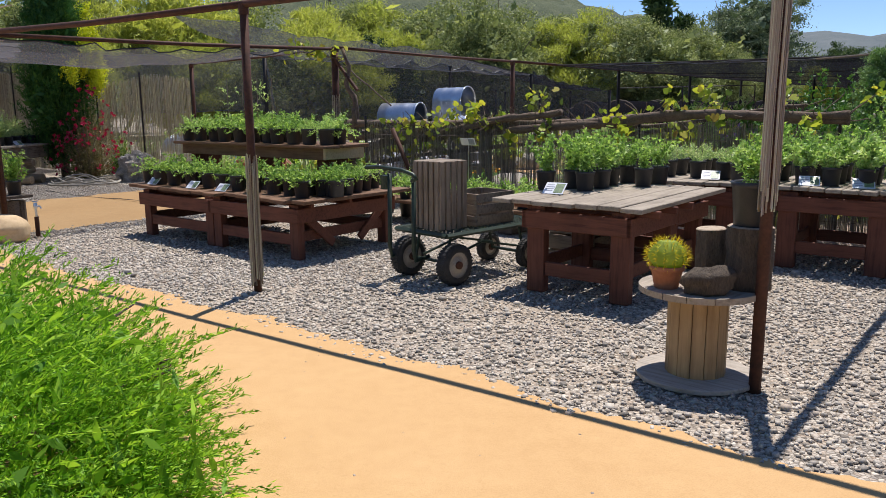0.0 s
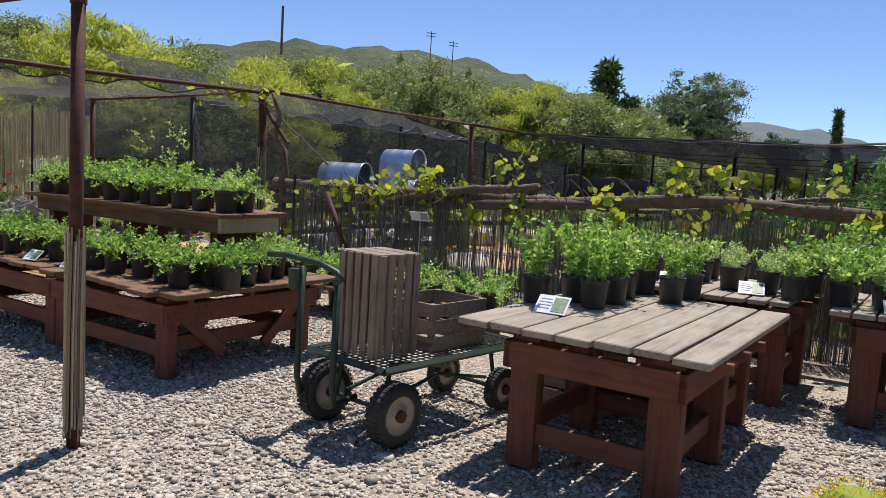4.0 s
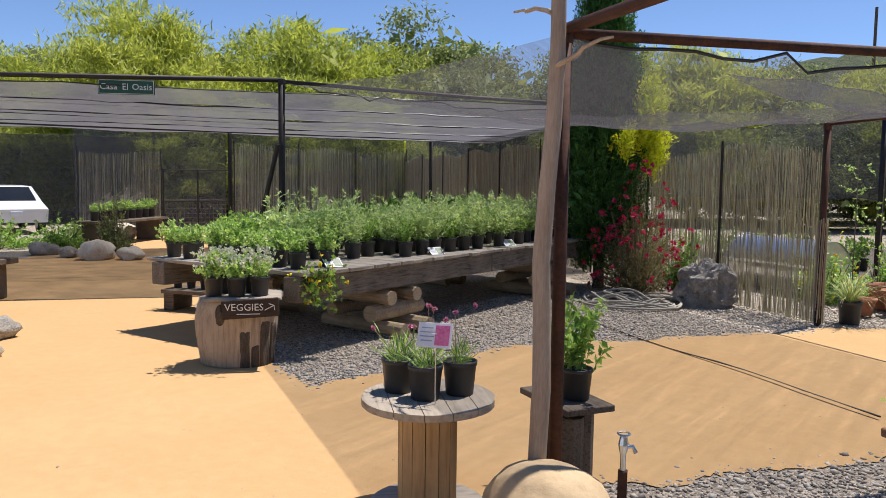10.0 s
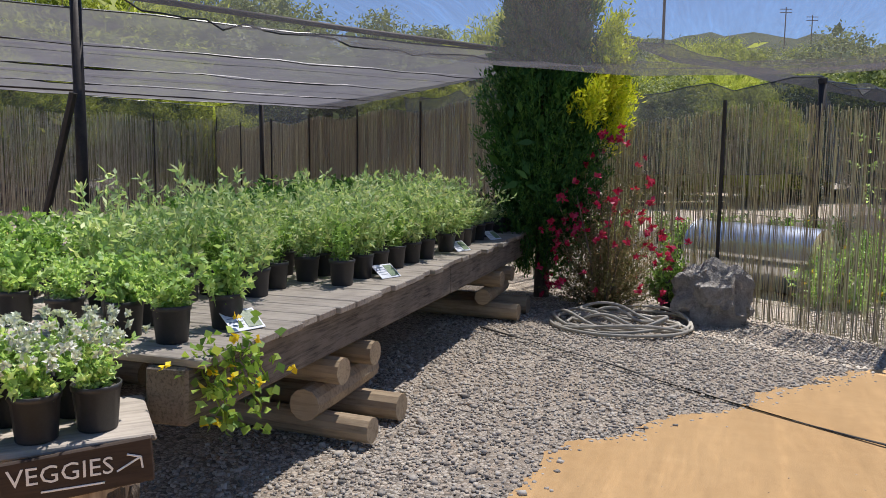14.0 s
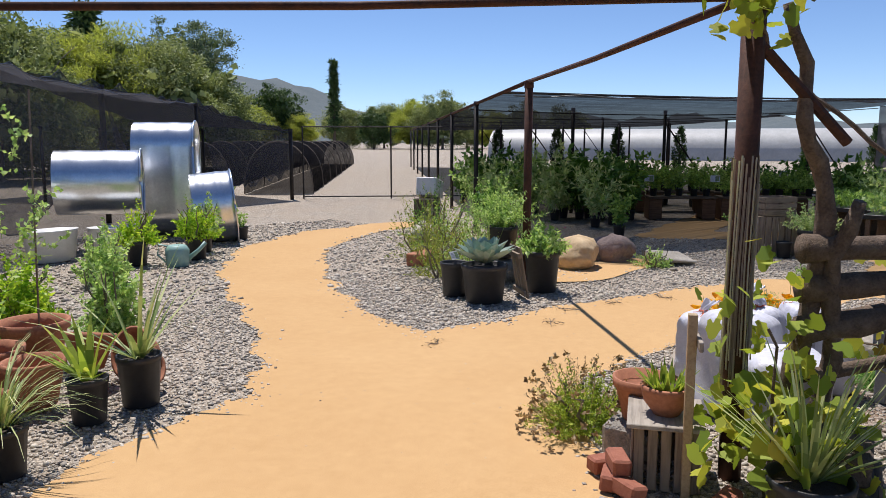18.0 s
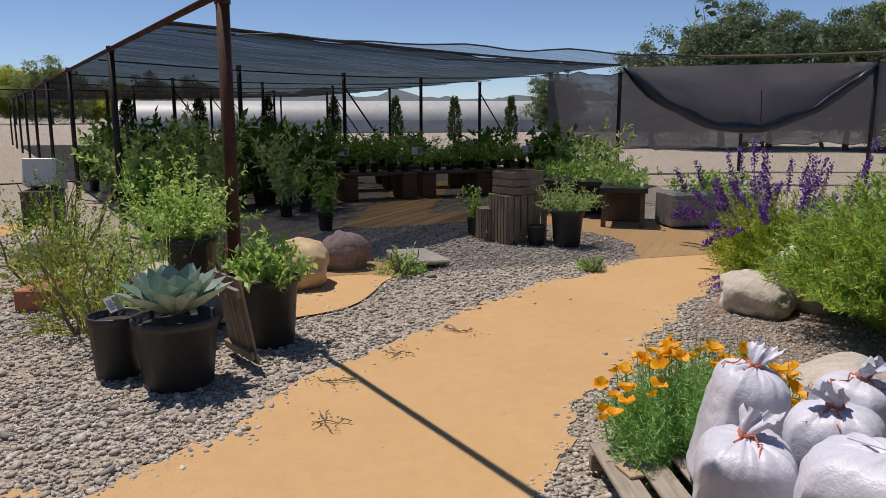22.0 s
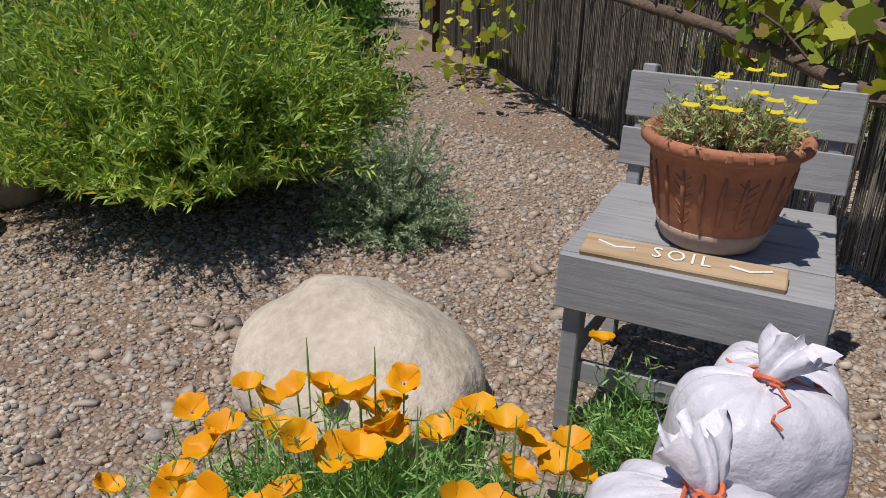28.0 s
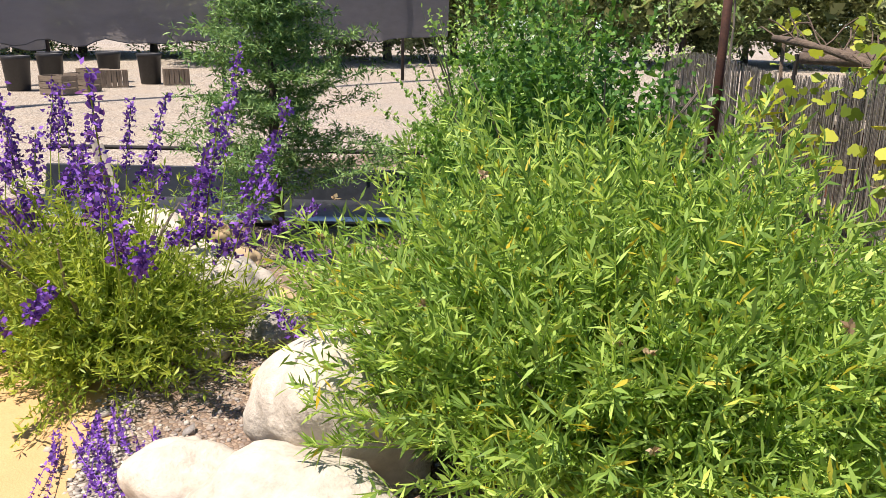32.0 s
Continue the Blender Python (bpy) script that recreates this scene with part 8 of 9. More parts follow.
big_pot(6.2, 17.42, 0.12, 0.25, "grey nursery pot beside the crate")
potted(6.7, 18.45, 0, "upright", "pots by the crates", "big", 1.2)
shrub("green_tuft", 4.85, 16.42, "small bright green tuft in the gravel", "herb", 50, 0.2, 0.2, 0.2, 16, 0.03, 0.01, 0.6, 0.3, 4)

# Rows of shrubs and benches under the shade roof
rs = random.Random(12)
for k in range(64):
    x, y = spot(4.6, 22.4, rs.uniform(-0.5, 9.0), rs.uniform(0.0, 9.0))
    if trail_gap(np.array([x]), np.array([y]))[0] < 0.45:
        continue
    kd = rs.choice(("dark", "dark", "upright", "pale", "grey"))
    potted(x, y, 0, kd, "shrubs under the shade roof", "big", rs.uniform(2.4, 3.8), "tall dark leafy shrub in a black pot under the shade roof" if kd == "dark" else "", "shade_shrub")
for k in range(8):
    x, y = 10.3 + 1.15 * (k % 4) + 0.4 * (k // 4), 21.9 - 1.15 * (k % 4) + 2.2 * (k // 4)
    bt = thing("plank_bench", x, y, 0, -45, "low brown plank bench of potted vegetables in the shade house", "bench", "shade house benches")
    part("top", Geo().box((0, 0, 0.5), (1.5, 0.7, 0.05), None, 0.006), "oldbeam", bt)
    for lx in (-0.6, 0.6):
        part("support", Geo().box((lx, 0, 0.235), (0.3, 0.6, 0.47), None, 0.01), "brownboard", bt)
    for i in range(5):
        potted(*local(x, y, -0.6 + 0.3 * i, rs.uniform(-0.15, 0.15), -45), 0.527, rs.choice(("upright", "pale", "sprawl")), "pots in the shade house", "mid", 1.6, "", "vegetable_pot")
for k in range(7):
    info_card(*spot(9.0, 20.2, rs.uniform(0, 4), rs.uniform(-1.5, 4.0)), 0.9, -60, "white plant card on a stick in the shade house", 0.2, 0.15, -25)
for k in range(5):
    x, y = 8.75 + 1.0 * (k % 2) + 0.9 * (k // 2), 16.75 + 1.15 * (k % 2) + 0.5 * (k // 2)
    bx = thing("planter_bench", x, y, 0, 8, "raised planter bench with broad-leaved seedlings", "bench", "planter benches")
    part("tray", Geo().box((0, 0, 0.55), (1.3, 0.7, 0.08), None, 0.008), "liner", bx)
    part("box_leg", Geo().box((0.32, 0, 0.253), (0.5, 0.56, 0.506), None, 0.01, 0.004), "oldbeam", bx)
    part("post_leg", Geo().box((-0.58, 0.28, 0.253), (0.07, 0.07, 0.506), None, 0.006), "oldbeam", bx)
    part("post_leg", Geo().box((-0.58, -0.28, 0.253), (0.07, 0.07, 0.506), None, 0.006), "oldbeam", bx)
    d = np.stack([RNG.uniform(-0.62, 0.62, 170), RNG.uniform(-0.33, 0.33, 170), RNG.uniform(0.6, 0.78, 170)], 1)
    part("foliage", face_mesh("foliage", leaves(np.repeat(d, 2, 0) + RNG.normal(size=(340, 3)) * 0.02, RNG.normal(size=(340, 3)) + np.array([0, 0, 0.8]), 0.085, 0.065), 4, "herb" if k % 2 else "herb_pale"), "", bx)
trough = thing("steel_trough", 8.95, 15.5, 0, -58, "grey galvanised planter trough with tomato plants", "planter")
part("trough", Geo().box((0, 0, 0.26), (1.5, 0.6, 0.5), None, 0.03), "dullsteel", trough)
for z in (0.13, 0.27, 0.41):
    part("rib", Geo().tube([(-0.74, -0.302, z), (0.74, -0.302, z)], 0.018, 6), "dullsteel", trough)
part("foliage", face_mesh("foliage", spray(np.stack([RNG.uniform(-0.7, 0.7, 50), RNG.uniform(-0.25, 0.25, 50), np.full(50, 0.5)], 1), np.stack([RNG.uniform(-0.8, 0.8, 50), RNG.uniform(-0.3, 0.3, 50), RNG.uniform(0.6, 0.85, 50)], 1), 18, 0.07, 0.03), 4, "herb"), "", trough)

# White plastic tunnels and dark cypresses beyond
for k, (x, y, ln, rz) in enumerate(((59, 53, 36, -58), (78, 24, 40, -58))):
    g = Geo()
    for i in range(13):
        for j in range(9):
            a = math.pi * j / 8
            g.v.append(Vector((ln * (i / 12 - 0.5), 3.2 * math.cos(a), 2.9 * math.sin(a) ** 0.8)))
    g.f = [(i * 9 + j, (i + 1) * 9 + j, (i + 1) * 9 + j + 1, i * 9 + j + 1) for i in range(12) for j in range(8)]
    whole("poly_tunnel", g, "polytunnel", x, y, 0, rz, "long white plastic growing tunnel far behind", "greenhouse", "plastic tunnels", smooth=True)
for k in range(8):
    x, y = 26.0 + 2.2 * k, 44.0 - 2.6 * k
    t = thing("dark_cypress", x, y, 0, 0, "slim dark cypress in a row before the plastic tunnels", "tree", "dark cypresses")
    part("trunk", Geo().tube([(0, 0, -0.05), (0, 0, 2.0)], [0.05, 0.01], 6), "bark", t)
    z = RNG.uniform(0.1, 2.4, 160)
    a, r = RNG.uniform(0, 6.28, 160), 0.36 * np.sin(np.clip(1 - z / 2.6, 0, 1) * 2.2) + 0.04
    b_ = np.stack([np.cos(a) * r * 0.5, np.sin(a) * r * 0.5, z - 0.1], 1)
    part("crown", face_mesh("crown", spray(b_, np.stack([np.cos(a) * r, np.sin(a) * r, z + 0.25], 1), 14, 0.14, 0.06, 0.5), 4, "tree_dark"), "", t)

# ---- corner planting by the vine post ----
t = big_pot(-2.15, 13.28, 0.19, 0.33, "black tub of stiff upright strap leaves", name="potted_yucca")
strap_plant(t, 60, 0.35, 0.75, (3, 60), 0.028, 0.31, sag=0.2)
stake = thing("cross_stake", -2.14, 13.9, 0, 38, "pale wooden stake with a short crosspiece", "stake")
part("upright", Geo().box((0, 0, 0.47), (0.045, 0.045, 0.98), None, 0.004), "lightwood", stake)
part("crosspiece", Geo().box((-0.02, -0.033, 0.82), (0.19, 0.02, 0.05), None, 0.003), "deck", stake)
slat_crate(-2.0, 14.12, 0, 35, 0.42, 0.34, 0.34, "grey wooden box under the terracotta bowls", 5)
whole("box_lid", Geo().box((0, 0, 0.013), (0.5, 0.4, 0.022), None, 0.004, 0.003), "deck", -2.0, 14.12, 0.34, 35, "grey plank lid laid on the box", "board")
bowl = thing("terracotta_bowl", -2.03, 14.10, 0.365, 10, "round terracotta bowl of red-tinged succulents", "pot")
part("bowl", Geo().lathe([(0.07, 0), (0.075, 0.01), (0.12, 0.07), (0.135, 0.13), (0.14, 0.155), (0.125, 0.16), (0.118, 0.13)], 24), "terracotta", bowl, smooth=True)
part("soil", Geo().lathe([(0.12, 0.125), (0.08, 0.145)], 16), "soil", bowl)
strap_plant(bowl, 60, 0.06, 0.15, (0, 60), 0.03, 0.14, "salvia", 0.1, 3, 0.08)
whole("terracotta_pot", Geo().lathe([(0.11, 0), (0.115, 0.01), (0.16, 0.2), (0.175, 0.205), (0.18, 0.26), (0.165, 0.26), (0.155, 0.2)], 22), "terracotta", -1.78, 14.42, 0.18, 0, "terracotta pot at the back of the corner planting", "pot", "terracotta pots", smooth=True)
whole("stone_block", Geo().box((0, 0, 0.09), (0.4, 0.35, 0.18), None, 0.02, 0.01), "rock", -1.78, 14.42, 0, 20, "grey block under the terracotta pot", "stone")
for x, y, z, rz, rx in ((-2.33, 14.22, 0.05, 30, 0), (-2.38, 14.08, 0.055, 75, 10), (-2.2, 14.35, 0.05, -20, 0), (-2.12, 13.68, 0.05, 10, 8), (-2.3, 14.2, 0.135, 50, 4)):
    b = whole("brick", Geo().box((0, 0, 0), (0.2, 0.1, 0.085), pose(0, 0, 0, rx, 0, 0), 0.012, 0.004), "brick", x, y, z, rz, "old chipped red brick in the gravel", "brick", "loose bricks")
shrub("lavender_shrub", -1.72, 14.88, "low green shrub with dry brown flower spikes over the path edge", "salvia", 260, 0.46, 0.42, 0.40, 26, 0.03, 0.011, 0.7, 0.4, 9, flowers=(("blossom", "dry", 90, 0.035, 6, 1.15),))
t = bpy.data.objects["lavender_shrub"]
b_ = ragged(dome(130, 0.40, 0.36, 0.34, 0.1, 0.6), 0.3, 2, 9)
b_[:, 2] = np.abs(b_[:, 2])
tagged(part("dry_growth", face_mesh("dry_growth", spray(b_ * 0.7, b_ * 1.25 + np.array([0, 0, 0.12]), 9, 0.02, 0.008, 0.5, 0, 0.65, 0.003), 4, "dry"), "", t), kind="stuff")
t = thing("corner_creeper", -1.95, 13.62, 0, 0, "leafy vine shoots with yellow-green leaves by the post", "vine")
d = dome(150, 0.5, 0.42, 0.7, -0.2, 0.4) * np.array([1, 1, 1]) + np.array([0.1, -0.1, 0.25])
d[:, 2] = np.abs(d[:, 2])
part("vine_foliage", face_mesh("vine_foliage", lobed(d, RNG.normal(size=d.shape) + np.array([-0.5, -0.4, -0.3]), 0.10), 14, "vineleaf"), "", t)
part("stem", Geo().tube(wander((0.1, 0, -0.02), (0, 0, 0.9), 6, 0.2, 2), 0.008, 5), "vine", t)
beam_low = thing("timber_block", -1.75, 13.25, 0, 20, "dark weathered timber blocks beside the tub", "timber")
part("timber", Geo().box((0, 0, 0.1), (0.7, 0.25, 0.2), None, 0.015, 0.01), "oldbeam", beam_low)
part("timber", Geo().box((0.15, 0.05, 0.275), (0.5, 0.25, 0.15), None, 0.015, 0.01), "oldbeam", beam_low)

# ---- poppies ----
PO = (0.52, 14.95)
pop = thing("poppy_clump", *PO, 0, 0, "wide clump of orange poppies with feathery grey-green leaves", "flowers")
n = 1250
tip = ragged(dome(n, 0.64, 0.52, 0.46, 0.0, 0.4), 0.3, 2.2, 5)
tip[:, 2] = np.abs(tip[:, 2]) + 0.09
tip = tip[np.hypot(tip[:, 0] + 0.50, tip[:, 1] + 0.10) > 0.25]
base = tip * np.array([0.55, 0.55, 0.05])
part("foliage", face_mesh("foliage", spray(base, tip, 30, 0.045, 0.006, 0.65, 0.05, 0.15, 0.003, 0.012), 4, "poppyleaf"), "", pop)
rf = random.Random(8)


def poppy(parent, x, y, z, size, tilt, turn):
    """Four wide petals in a cup."""
    rows, m = [], pose(x, y, z, tilt, 0, turn)
    g = Geo()
    for k in range(4):
        a0 = math.pi / 2 * k
        cols = 5
        base_i = len(g.v)
        pts = []
        for j, (rr, zz, sp) in enumerate(((0.12, 0.0, 0.35), (0.55, 0.30, 0.95), (0.95, 0.62 + 0.08 * rf.random(), 1.05), (1.08, 0.72, 0.8))):
            for i in range(cols):
                a = a0 + (i / (cols - 1) - 0.5) * 2 * sp
                ruff = 1 + (0.08 * math.sin(i * 2.3 + k) if j > 1 else 0)
                pts.append((rr * size * math.cos(a) * ruff, rr * size * math.sin(a) * ruff, (zz + 0.05 * (k % 2)) * size * (0.8 + 0.4 * rf.random() * (j > 1))))
        g.add(pts, [(j * cols + i, j * cols + i + 1, (j + 1) * cols + i + 1, (j + 1) * cols + i) for j in range(3) for i in range(cols - 1)], m)
    return part("flower", g, "orange", parent, smooth=True)


for k in range(88):
    a, r = rf.uniform(0, 6.28), math.sqrt(rf.random())
    px, py = 0.66 * r * math.cos(a), 0.54 * r * math.sin(a)
    if math.hypot(px + 0.50, py + 0.10) < 0.31:
        continue
    pz = 0.24 + 0.21 * (1 - r * r) + rf.uniform(0.0, 0.10)
    poppy(pop, px, py, pz, rf.uniform(0.028, 0.043), rf.uniform(-40, 40), rf.uniform(0, 360))
    part("flower_stalk", Geo().tube([(px * 0.8, py * 0.8, 0.1), (px * 0.95, py * 0.95, pz * 0.6), (px, py, pz + 0.003)], 0.0022, 4), "poppyleaf", pop)
for k in range(12):
    px, py = rf.uniform(-0.45, 0.45), rf.uniform(-0.4, 0.1)
    z = rf.uniform(0.45, 0.58)
    part("seed_pod", Geo().tube([(px, py, 0.3), (px, py, z), (px, py, z + 0.06)], [0.0012, 0.0026, 0.0008], 5), "poppyleaf", pop)
for x, y, s in ((0.50, 13.98, 0.8), (0.30, 15.02, 0.5)):
    t = thing("poppy_plant", x, y, 0, 0, "loose poppy plant with feathery leaves and an orange flower", "flowers", "small poppies")
    tp = dome(70, 0.26 * s, 0.22 * s, 0.42 * s, 0, 0.4)
    tp[:, 2] = np.abs(tp[:, 2])
    part("foliage", face_mesh("foliage", spray(tp * 0.2, tp, 26, 0.045, 0.006, 0.65, 0.05, 0.2, 0.003, 0.01), 4, "poppyleaf"), "", t)
    poppy(t, 0.1, 0.05, 0.45 * s, 0.034, 10, 30)
    part("flower_stalk", Geo().tube([(0.05, 0.02, 0.1), (0.1, 0.05, 0.45 * s)], 0.0022, 4), "poppyleaf", t)

# ---- pallet and white soil bags ----
pal = thing("pallet", 0.0, 14.72, 0, 117, "weathered grey wooden pallet under the bags", "pallet")
for k in range(7):
    part("slat", Geo().box((-0.50 + 0.165 * k, 0, 0.108), (0.12, 1.05, 0.018), None, 0.003, 0.002), "deck_y", pal)
for ly in (-0.46, 0.0, 0.46):
    part("runner", Geo().box((0, ly, 0.055), (1.12, 0.045, 0.085), None, 0.004), "crate_x", pal)
mark = thing("price_tag", -0.02, 15.22, 0.119, 40, "small pale board with a chalk mark lying on the pallet", "sign")
part("board", Geo().box((0, 0, 0.008), (0.13, 0.07, 0.014), None, 0.003), "lightwood", mark)
part("chalk_mark", Geo().tube([(-0.02, 0.012, 0.0165), (0.0, -0.015, 0.0165), (0.02, 0.012, 0.0165)], 0.003, 4), "white", mark)


def ridges(x, y, z):
    """Sharp creases: 0 on the crease, rising away from it."""
    return abs(noise.noise(Vector((x, y, z))))


def soil_bag(x, y, z, rx, ry, h, rz, seed, label, tie=True, slump=0.0, nod=0.0):
    """A full woven bag, drawn in folds towards the knot on top."""
    t = thing("soil_bag", x, y, z, rz, label, "bag", "white soil bags", ry=slump, rx=nod)
    g, n, m = Geo(), 72, 44
    for j in range(m + 1):
        f = j / m
        sh = min(1.0, max(0.0, (f - 0.70) / 0.30))
        k = (0.86 + 0.14 * min(1, f / 0.06) ** 0.5) * (1.04 - 0.07 * f)
        k *= max(0.0, 1 - sh ** 2.3) ** 0.62 * 0.93 + 0.07 if tie else math.sqrt(max(0.0, 1 - sh ** 2.6))
        zz = h * (f * 1.02 if f < 0.70 else 0.714 + 0.24 * (1 - (1 - sh) ** 1.7))
        for i in range(n):
            a = 2 * math.pi * i / n
            ca, sa = math.cos(a), math.sin(a)
            lump = 0.08 * noise.noise(Vector((ca * 1.2, sa * 1.2, f * 1.8 + seed)))
            gather = (ridges(ca * 5.5, sa * 5.5, seed * 3 + f * 0.4) + 0.5 * ridges(ca * 9, sa * 9, seed + f)) * (0.01 + 0.20 * sh ** 1.0) * (1 if tie else 0.5)
            drag = 0.06 * ridges(ca * 1.3 + f * 2.5, sa * 1.3 + f, f * 5 + seed * 5) * (1 - sh) + 0.02 * ridges(ca * 3, sa * 3, f * 9 + seed)
            sq = 1 / max(abs(ca), abs(sa)) ** 0.42
            q = k * sq * (1 + lump + gather - 0.08 * sh + drag)
            g.v.append(Vector((rx * q * ca, ry * q * sa, zz - 0.05 * ridges(ca * 3, sa * 3, seed) * sh * h)))
    for j in range(m):
        g.f += [(j * n + i, j * n + (i + 1) % n, (j + 1) * n + (i + 1) % n, (j + 1) * n + i) for i in range(n)]
    g.f.append(tuple(range(n - 1, -1, -1)))
    g.f.append(tuple(m * n + i for i in range(n)))
    part("sack", g, "bag", t, smooth=True)
    if not tie:
        part("stitched_seam", Geo().tube([(-rx * 0.55, 0.0, h * 0.955), (0.0, 0.02, h * 0.962), (rx * 0.55, -0.01, h * 0.955)], 0.003, 5), "bag", t)
    if tie:
        top = h * 0.945
        k2, n2, m2 = Geo(), 36, 12
        lx, ly = math.sin(seed * 2.3), math.cos(seed * 2.3)
        for j in range(m2 + 1):
            f = j / m2
            for i in range(n2):
                a = 2 * math.pi * i / n2
                fan = 0.55 + 0.45 * math.cos(2 * (a - seed))
                q = 0.019 + 0.058 * f ** 0.9 * fan * (0.75 + 0.5 * noise.noise(Vector((math.cos(a) * 3, math.sin(a) * 3, seed + f * 2)))) + 0.012 * math.sin(a * 5 + seed) * f
                up = 0.095 * f * (0.85 + 0.5 * noise.noise(Vector((math.cos(a) * 1.8, math.sin(a) * 1.8, seed * 2))))
                k2.v.append(Vector((q * math.cos(a) + 0.05 * f * f * lx, q * math.sin(a) + 0.05 * f * f * ly, top + up)))
        for j in range(m2):
            k2.f += [(j * n2 + i, j * n2 + (i + 1) % n2, (j + 1) * n2 + (i + 1) % n2, (j + 1) * n2 + i) for i in range(n2)]
        part("knotted_neck", k2, "bag", t, smooth=True)
        ring = [(0.027 * math.cos(a), 0.027 * math.sin(a), top + 0.012 + 0.006 * math.sin(a * 2)) for a in np.linspace(0, 6.28, 14)]
        part("twine", Geo().tube(ring, 0.0055, 5), "tie", t, "orange twine")
        for s in (0.6, 1.5, 2.4):
            e = Vector((0.13 * math.cos(s * seed), 0.13 * math.sin(s * seed), top - 0.025))
            part("twine_end", Geo().tube(wander((0.03 * math.cos(s * seed), 0.03 * math.sin(s * seed), top + 0.014), e, 6, 0.035, seed + s), 0.0032, 4), "tie", t)
    return t


BAG = "full white woven bag of soil knotted with orange twine"
soil_bag(0.02, 14.85, 0.12, 0.175, 0.14, 0.56, 18, 1.0, BAG, True, 0, 12)
soil_bag(0.09, 14.40, 0.12, 0.16, 0.14, 0.54, 50, 2.0, BAG, True, -4, 3)
soil_bag(-0.29, 14.44, 0.10, 0.165, 0.145, 0.57, 80, 3.0, BAG, True, 4, -3)
soil_bag(-0.58, 14.76, 0.12, 0.18, 0.155, 0.50, 10, 4.0, BAG)
soil_bag(0.12, 14.12, 0.02, 0.15, 0.13, 0.56, 15, 5.0, "full white woven bag at the back of the heap", False)
soil_bag(-0.82, 14.36, 0.02, 0.25, 0.22, 0.72, 70, 6.0, "wide white woven bag slumped beside the pallet", False)
soil_bag(-1.05, 13.92, 0.02, 0.28, 0.24, 0.58, 30, 7.0, "large white woven bag by the fence", False)

# ---- grey chair with the flower pot ----
CH = (0.519, 13.59)
ch = thing("garden_chair", *CH, 0, -165, "grey painted slatted wooden chair, paint weathered", "chair")
SZ = 0.59
for k in range(4):
    part("seat_slat", Geo().box((0, -0.275 + 0.165 * k, SZ - 0.012), (0.68, 0.155, 0.024), None, 0.004, 0.001), "greypaint", ch)
part("front_rail", Geo().box((0, -0.365, SZ - 0.085), (0.68, 0.024, 0.165), None, 0.005), "greypaint", ch)
for sx in (-1, 1):
    part("front_leg", Geo().box((sx * 0.295, -0.31, 0.255), (0.05, 0.075, 0.51), None, 0.005), "greypaint", ch)
    part("back_leg", Geo().box((0, 0, 0.5), (0.045, 0.07, 0.98), pose(sx * 0.295, 0.24, 0.0, -9, 0, 0), 0.005), "greypaint", ch)
    part("side_rail", Geo().box((0, 0, 0), (0.62, 0.024, 0.08), pose(sx * 0.285, 0.0, SZ - 0.07, 0, 0, 90), 0.004), "greypaint", ch)
    part("stretcher", Geo().box((0, 0, 0), (0.56, 0.022, 0.07), pose(sx * 0.285, 0.0, 0.23, 0, 6, 90), 0.004), "greypaint", ch)
part("stretcher", Geo().box((0, -0.31, 0.2), (0.56, 0.022, 0.07), None, 0.004), "greypaint", ch)
for z, h in ((0.885, 0.15), (0.715, 0.125)):
    part("back_slat", Geo().box((0, 0, 0), (0.70, 0.022, h), pose(0, 0.245 + 0.158 * z - 0.045, z, -9, 0, 0), 0.004, 0.001), "greypaint", ch)
pot_p = local(*CH, 0.01, -0.09, -165)
fp = thing("flower_pot", *pot_p, SZ, 30, "large terracotta pot with leaf relief and small yellow flowers", "pot")
part("pot", Geo().lathe([(0.115, 0), (0.13, 0.012), (0.148, 0.05), (0.15, 0.06), (0.162, 0.10), (0.182, 0.2), (0.196, 0.268), (0.208, 0.274), (0.222, 0.286), (0.224, 0.305), (0.212, 0.316), (0.192, 0.304), (0.185, 0.26)], 40), "terracotta", fp, smooth=True)
part("soil", Geo().lathe([(0.182, 0.272), (0.1, 0.285)], 20), "soil", fp)
part("limed_foot", Geo().lathe([(0.118, 0.001), (0.133, 0.012), (0.1505, 0.048), (0.1525, 0.062), (0.150, 0.066)], 40), "terracotta_pale", fp, "pale limed foot", True)
for k in range(22):
    a = 2 * math.pi * k / 22 + 0.05
    part("flute", Geo().tube([(math.cos(a) * r_, math.sin(a) * r_, z_) for r_, z_ in ((0.163, 0.098), (0.180, 0.185), (0.191, 0.24))], [0.004, 0.008, 0.003], 5), "terracotta", fp, "", True)
for k in range(7):
    a = 2 * math.pi * k / 7
    g = Geo()
    for j in range(6):
        zz = 0.085 + 0.024 * j
        r = 0.146 + 0.215 * (zz - 0.05)
        for s in (-1, 1):
            g.tube([(r * math.cos(a), r * math.sin(a), zz), ((r + 0.008) * math.cos(a + s * 0.13), (r + 0.008) * math.sin(a + s * 0.13), zz + 0.022)], [0.007, 0.003], 4)
    part("leaf_relief", g, "terracotta", fp)
g = Geo()
for k in range(26):
    a = 2 * math.pi * k / 26
    g.box((0.21 * math.cos(a), 0.21 * math.sin(a), 0.298), (0.02, 0.03, 0.026), None, 0.008)
tagged(part("rim_beading", g, "terracotta", fp), kind="stuff")
tp = dome(170, 0.24, 0.24, 0.15, 0, 0.3) + np.array([0, 0, 0.30])
part("dry_foliage", face_mesh("dry_foliage", spray(tp * np.array([0.5, 0.5, 0]) + np.array([0, 0, 0.28]), tp, 18, 0.02, 0.006, 0.7), 4, "dry"), "", fp)
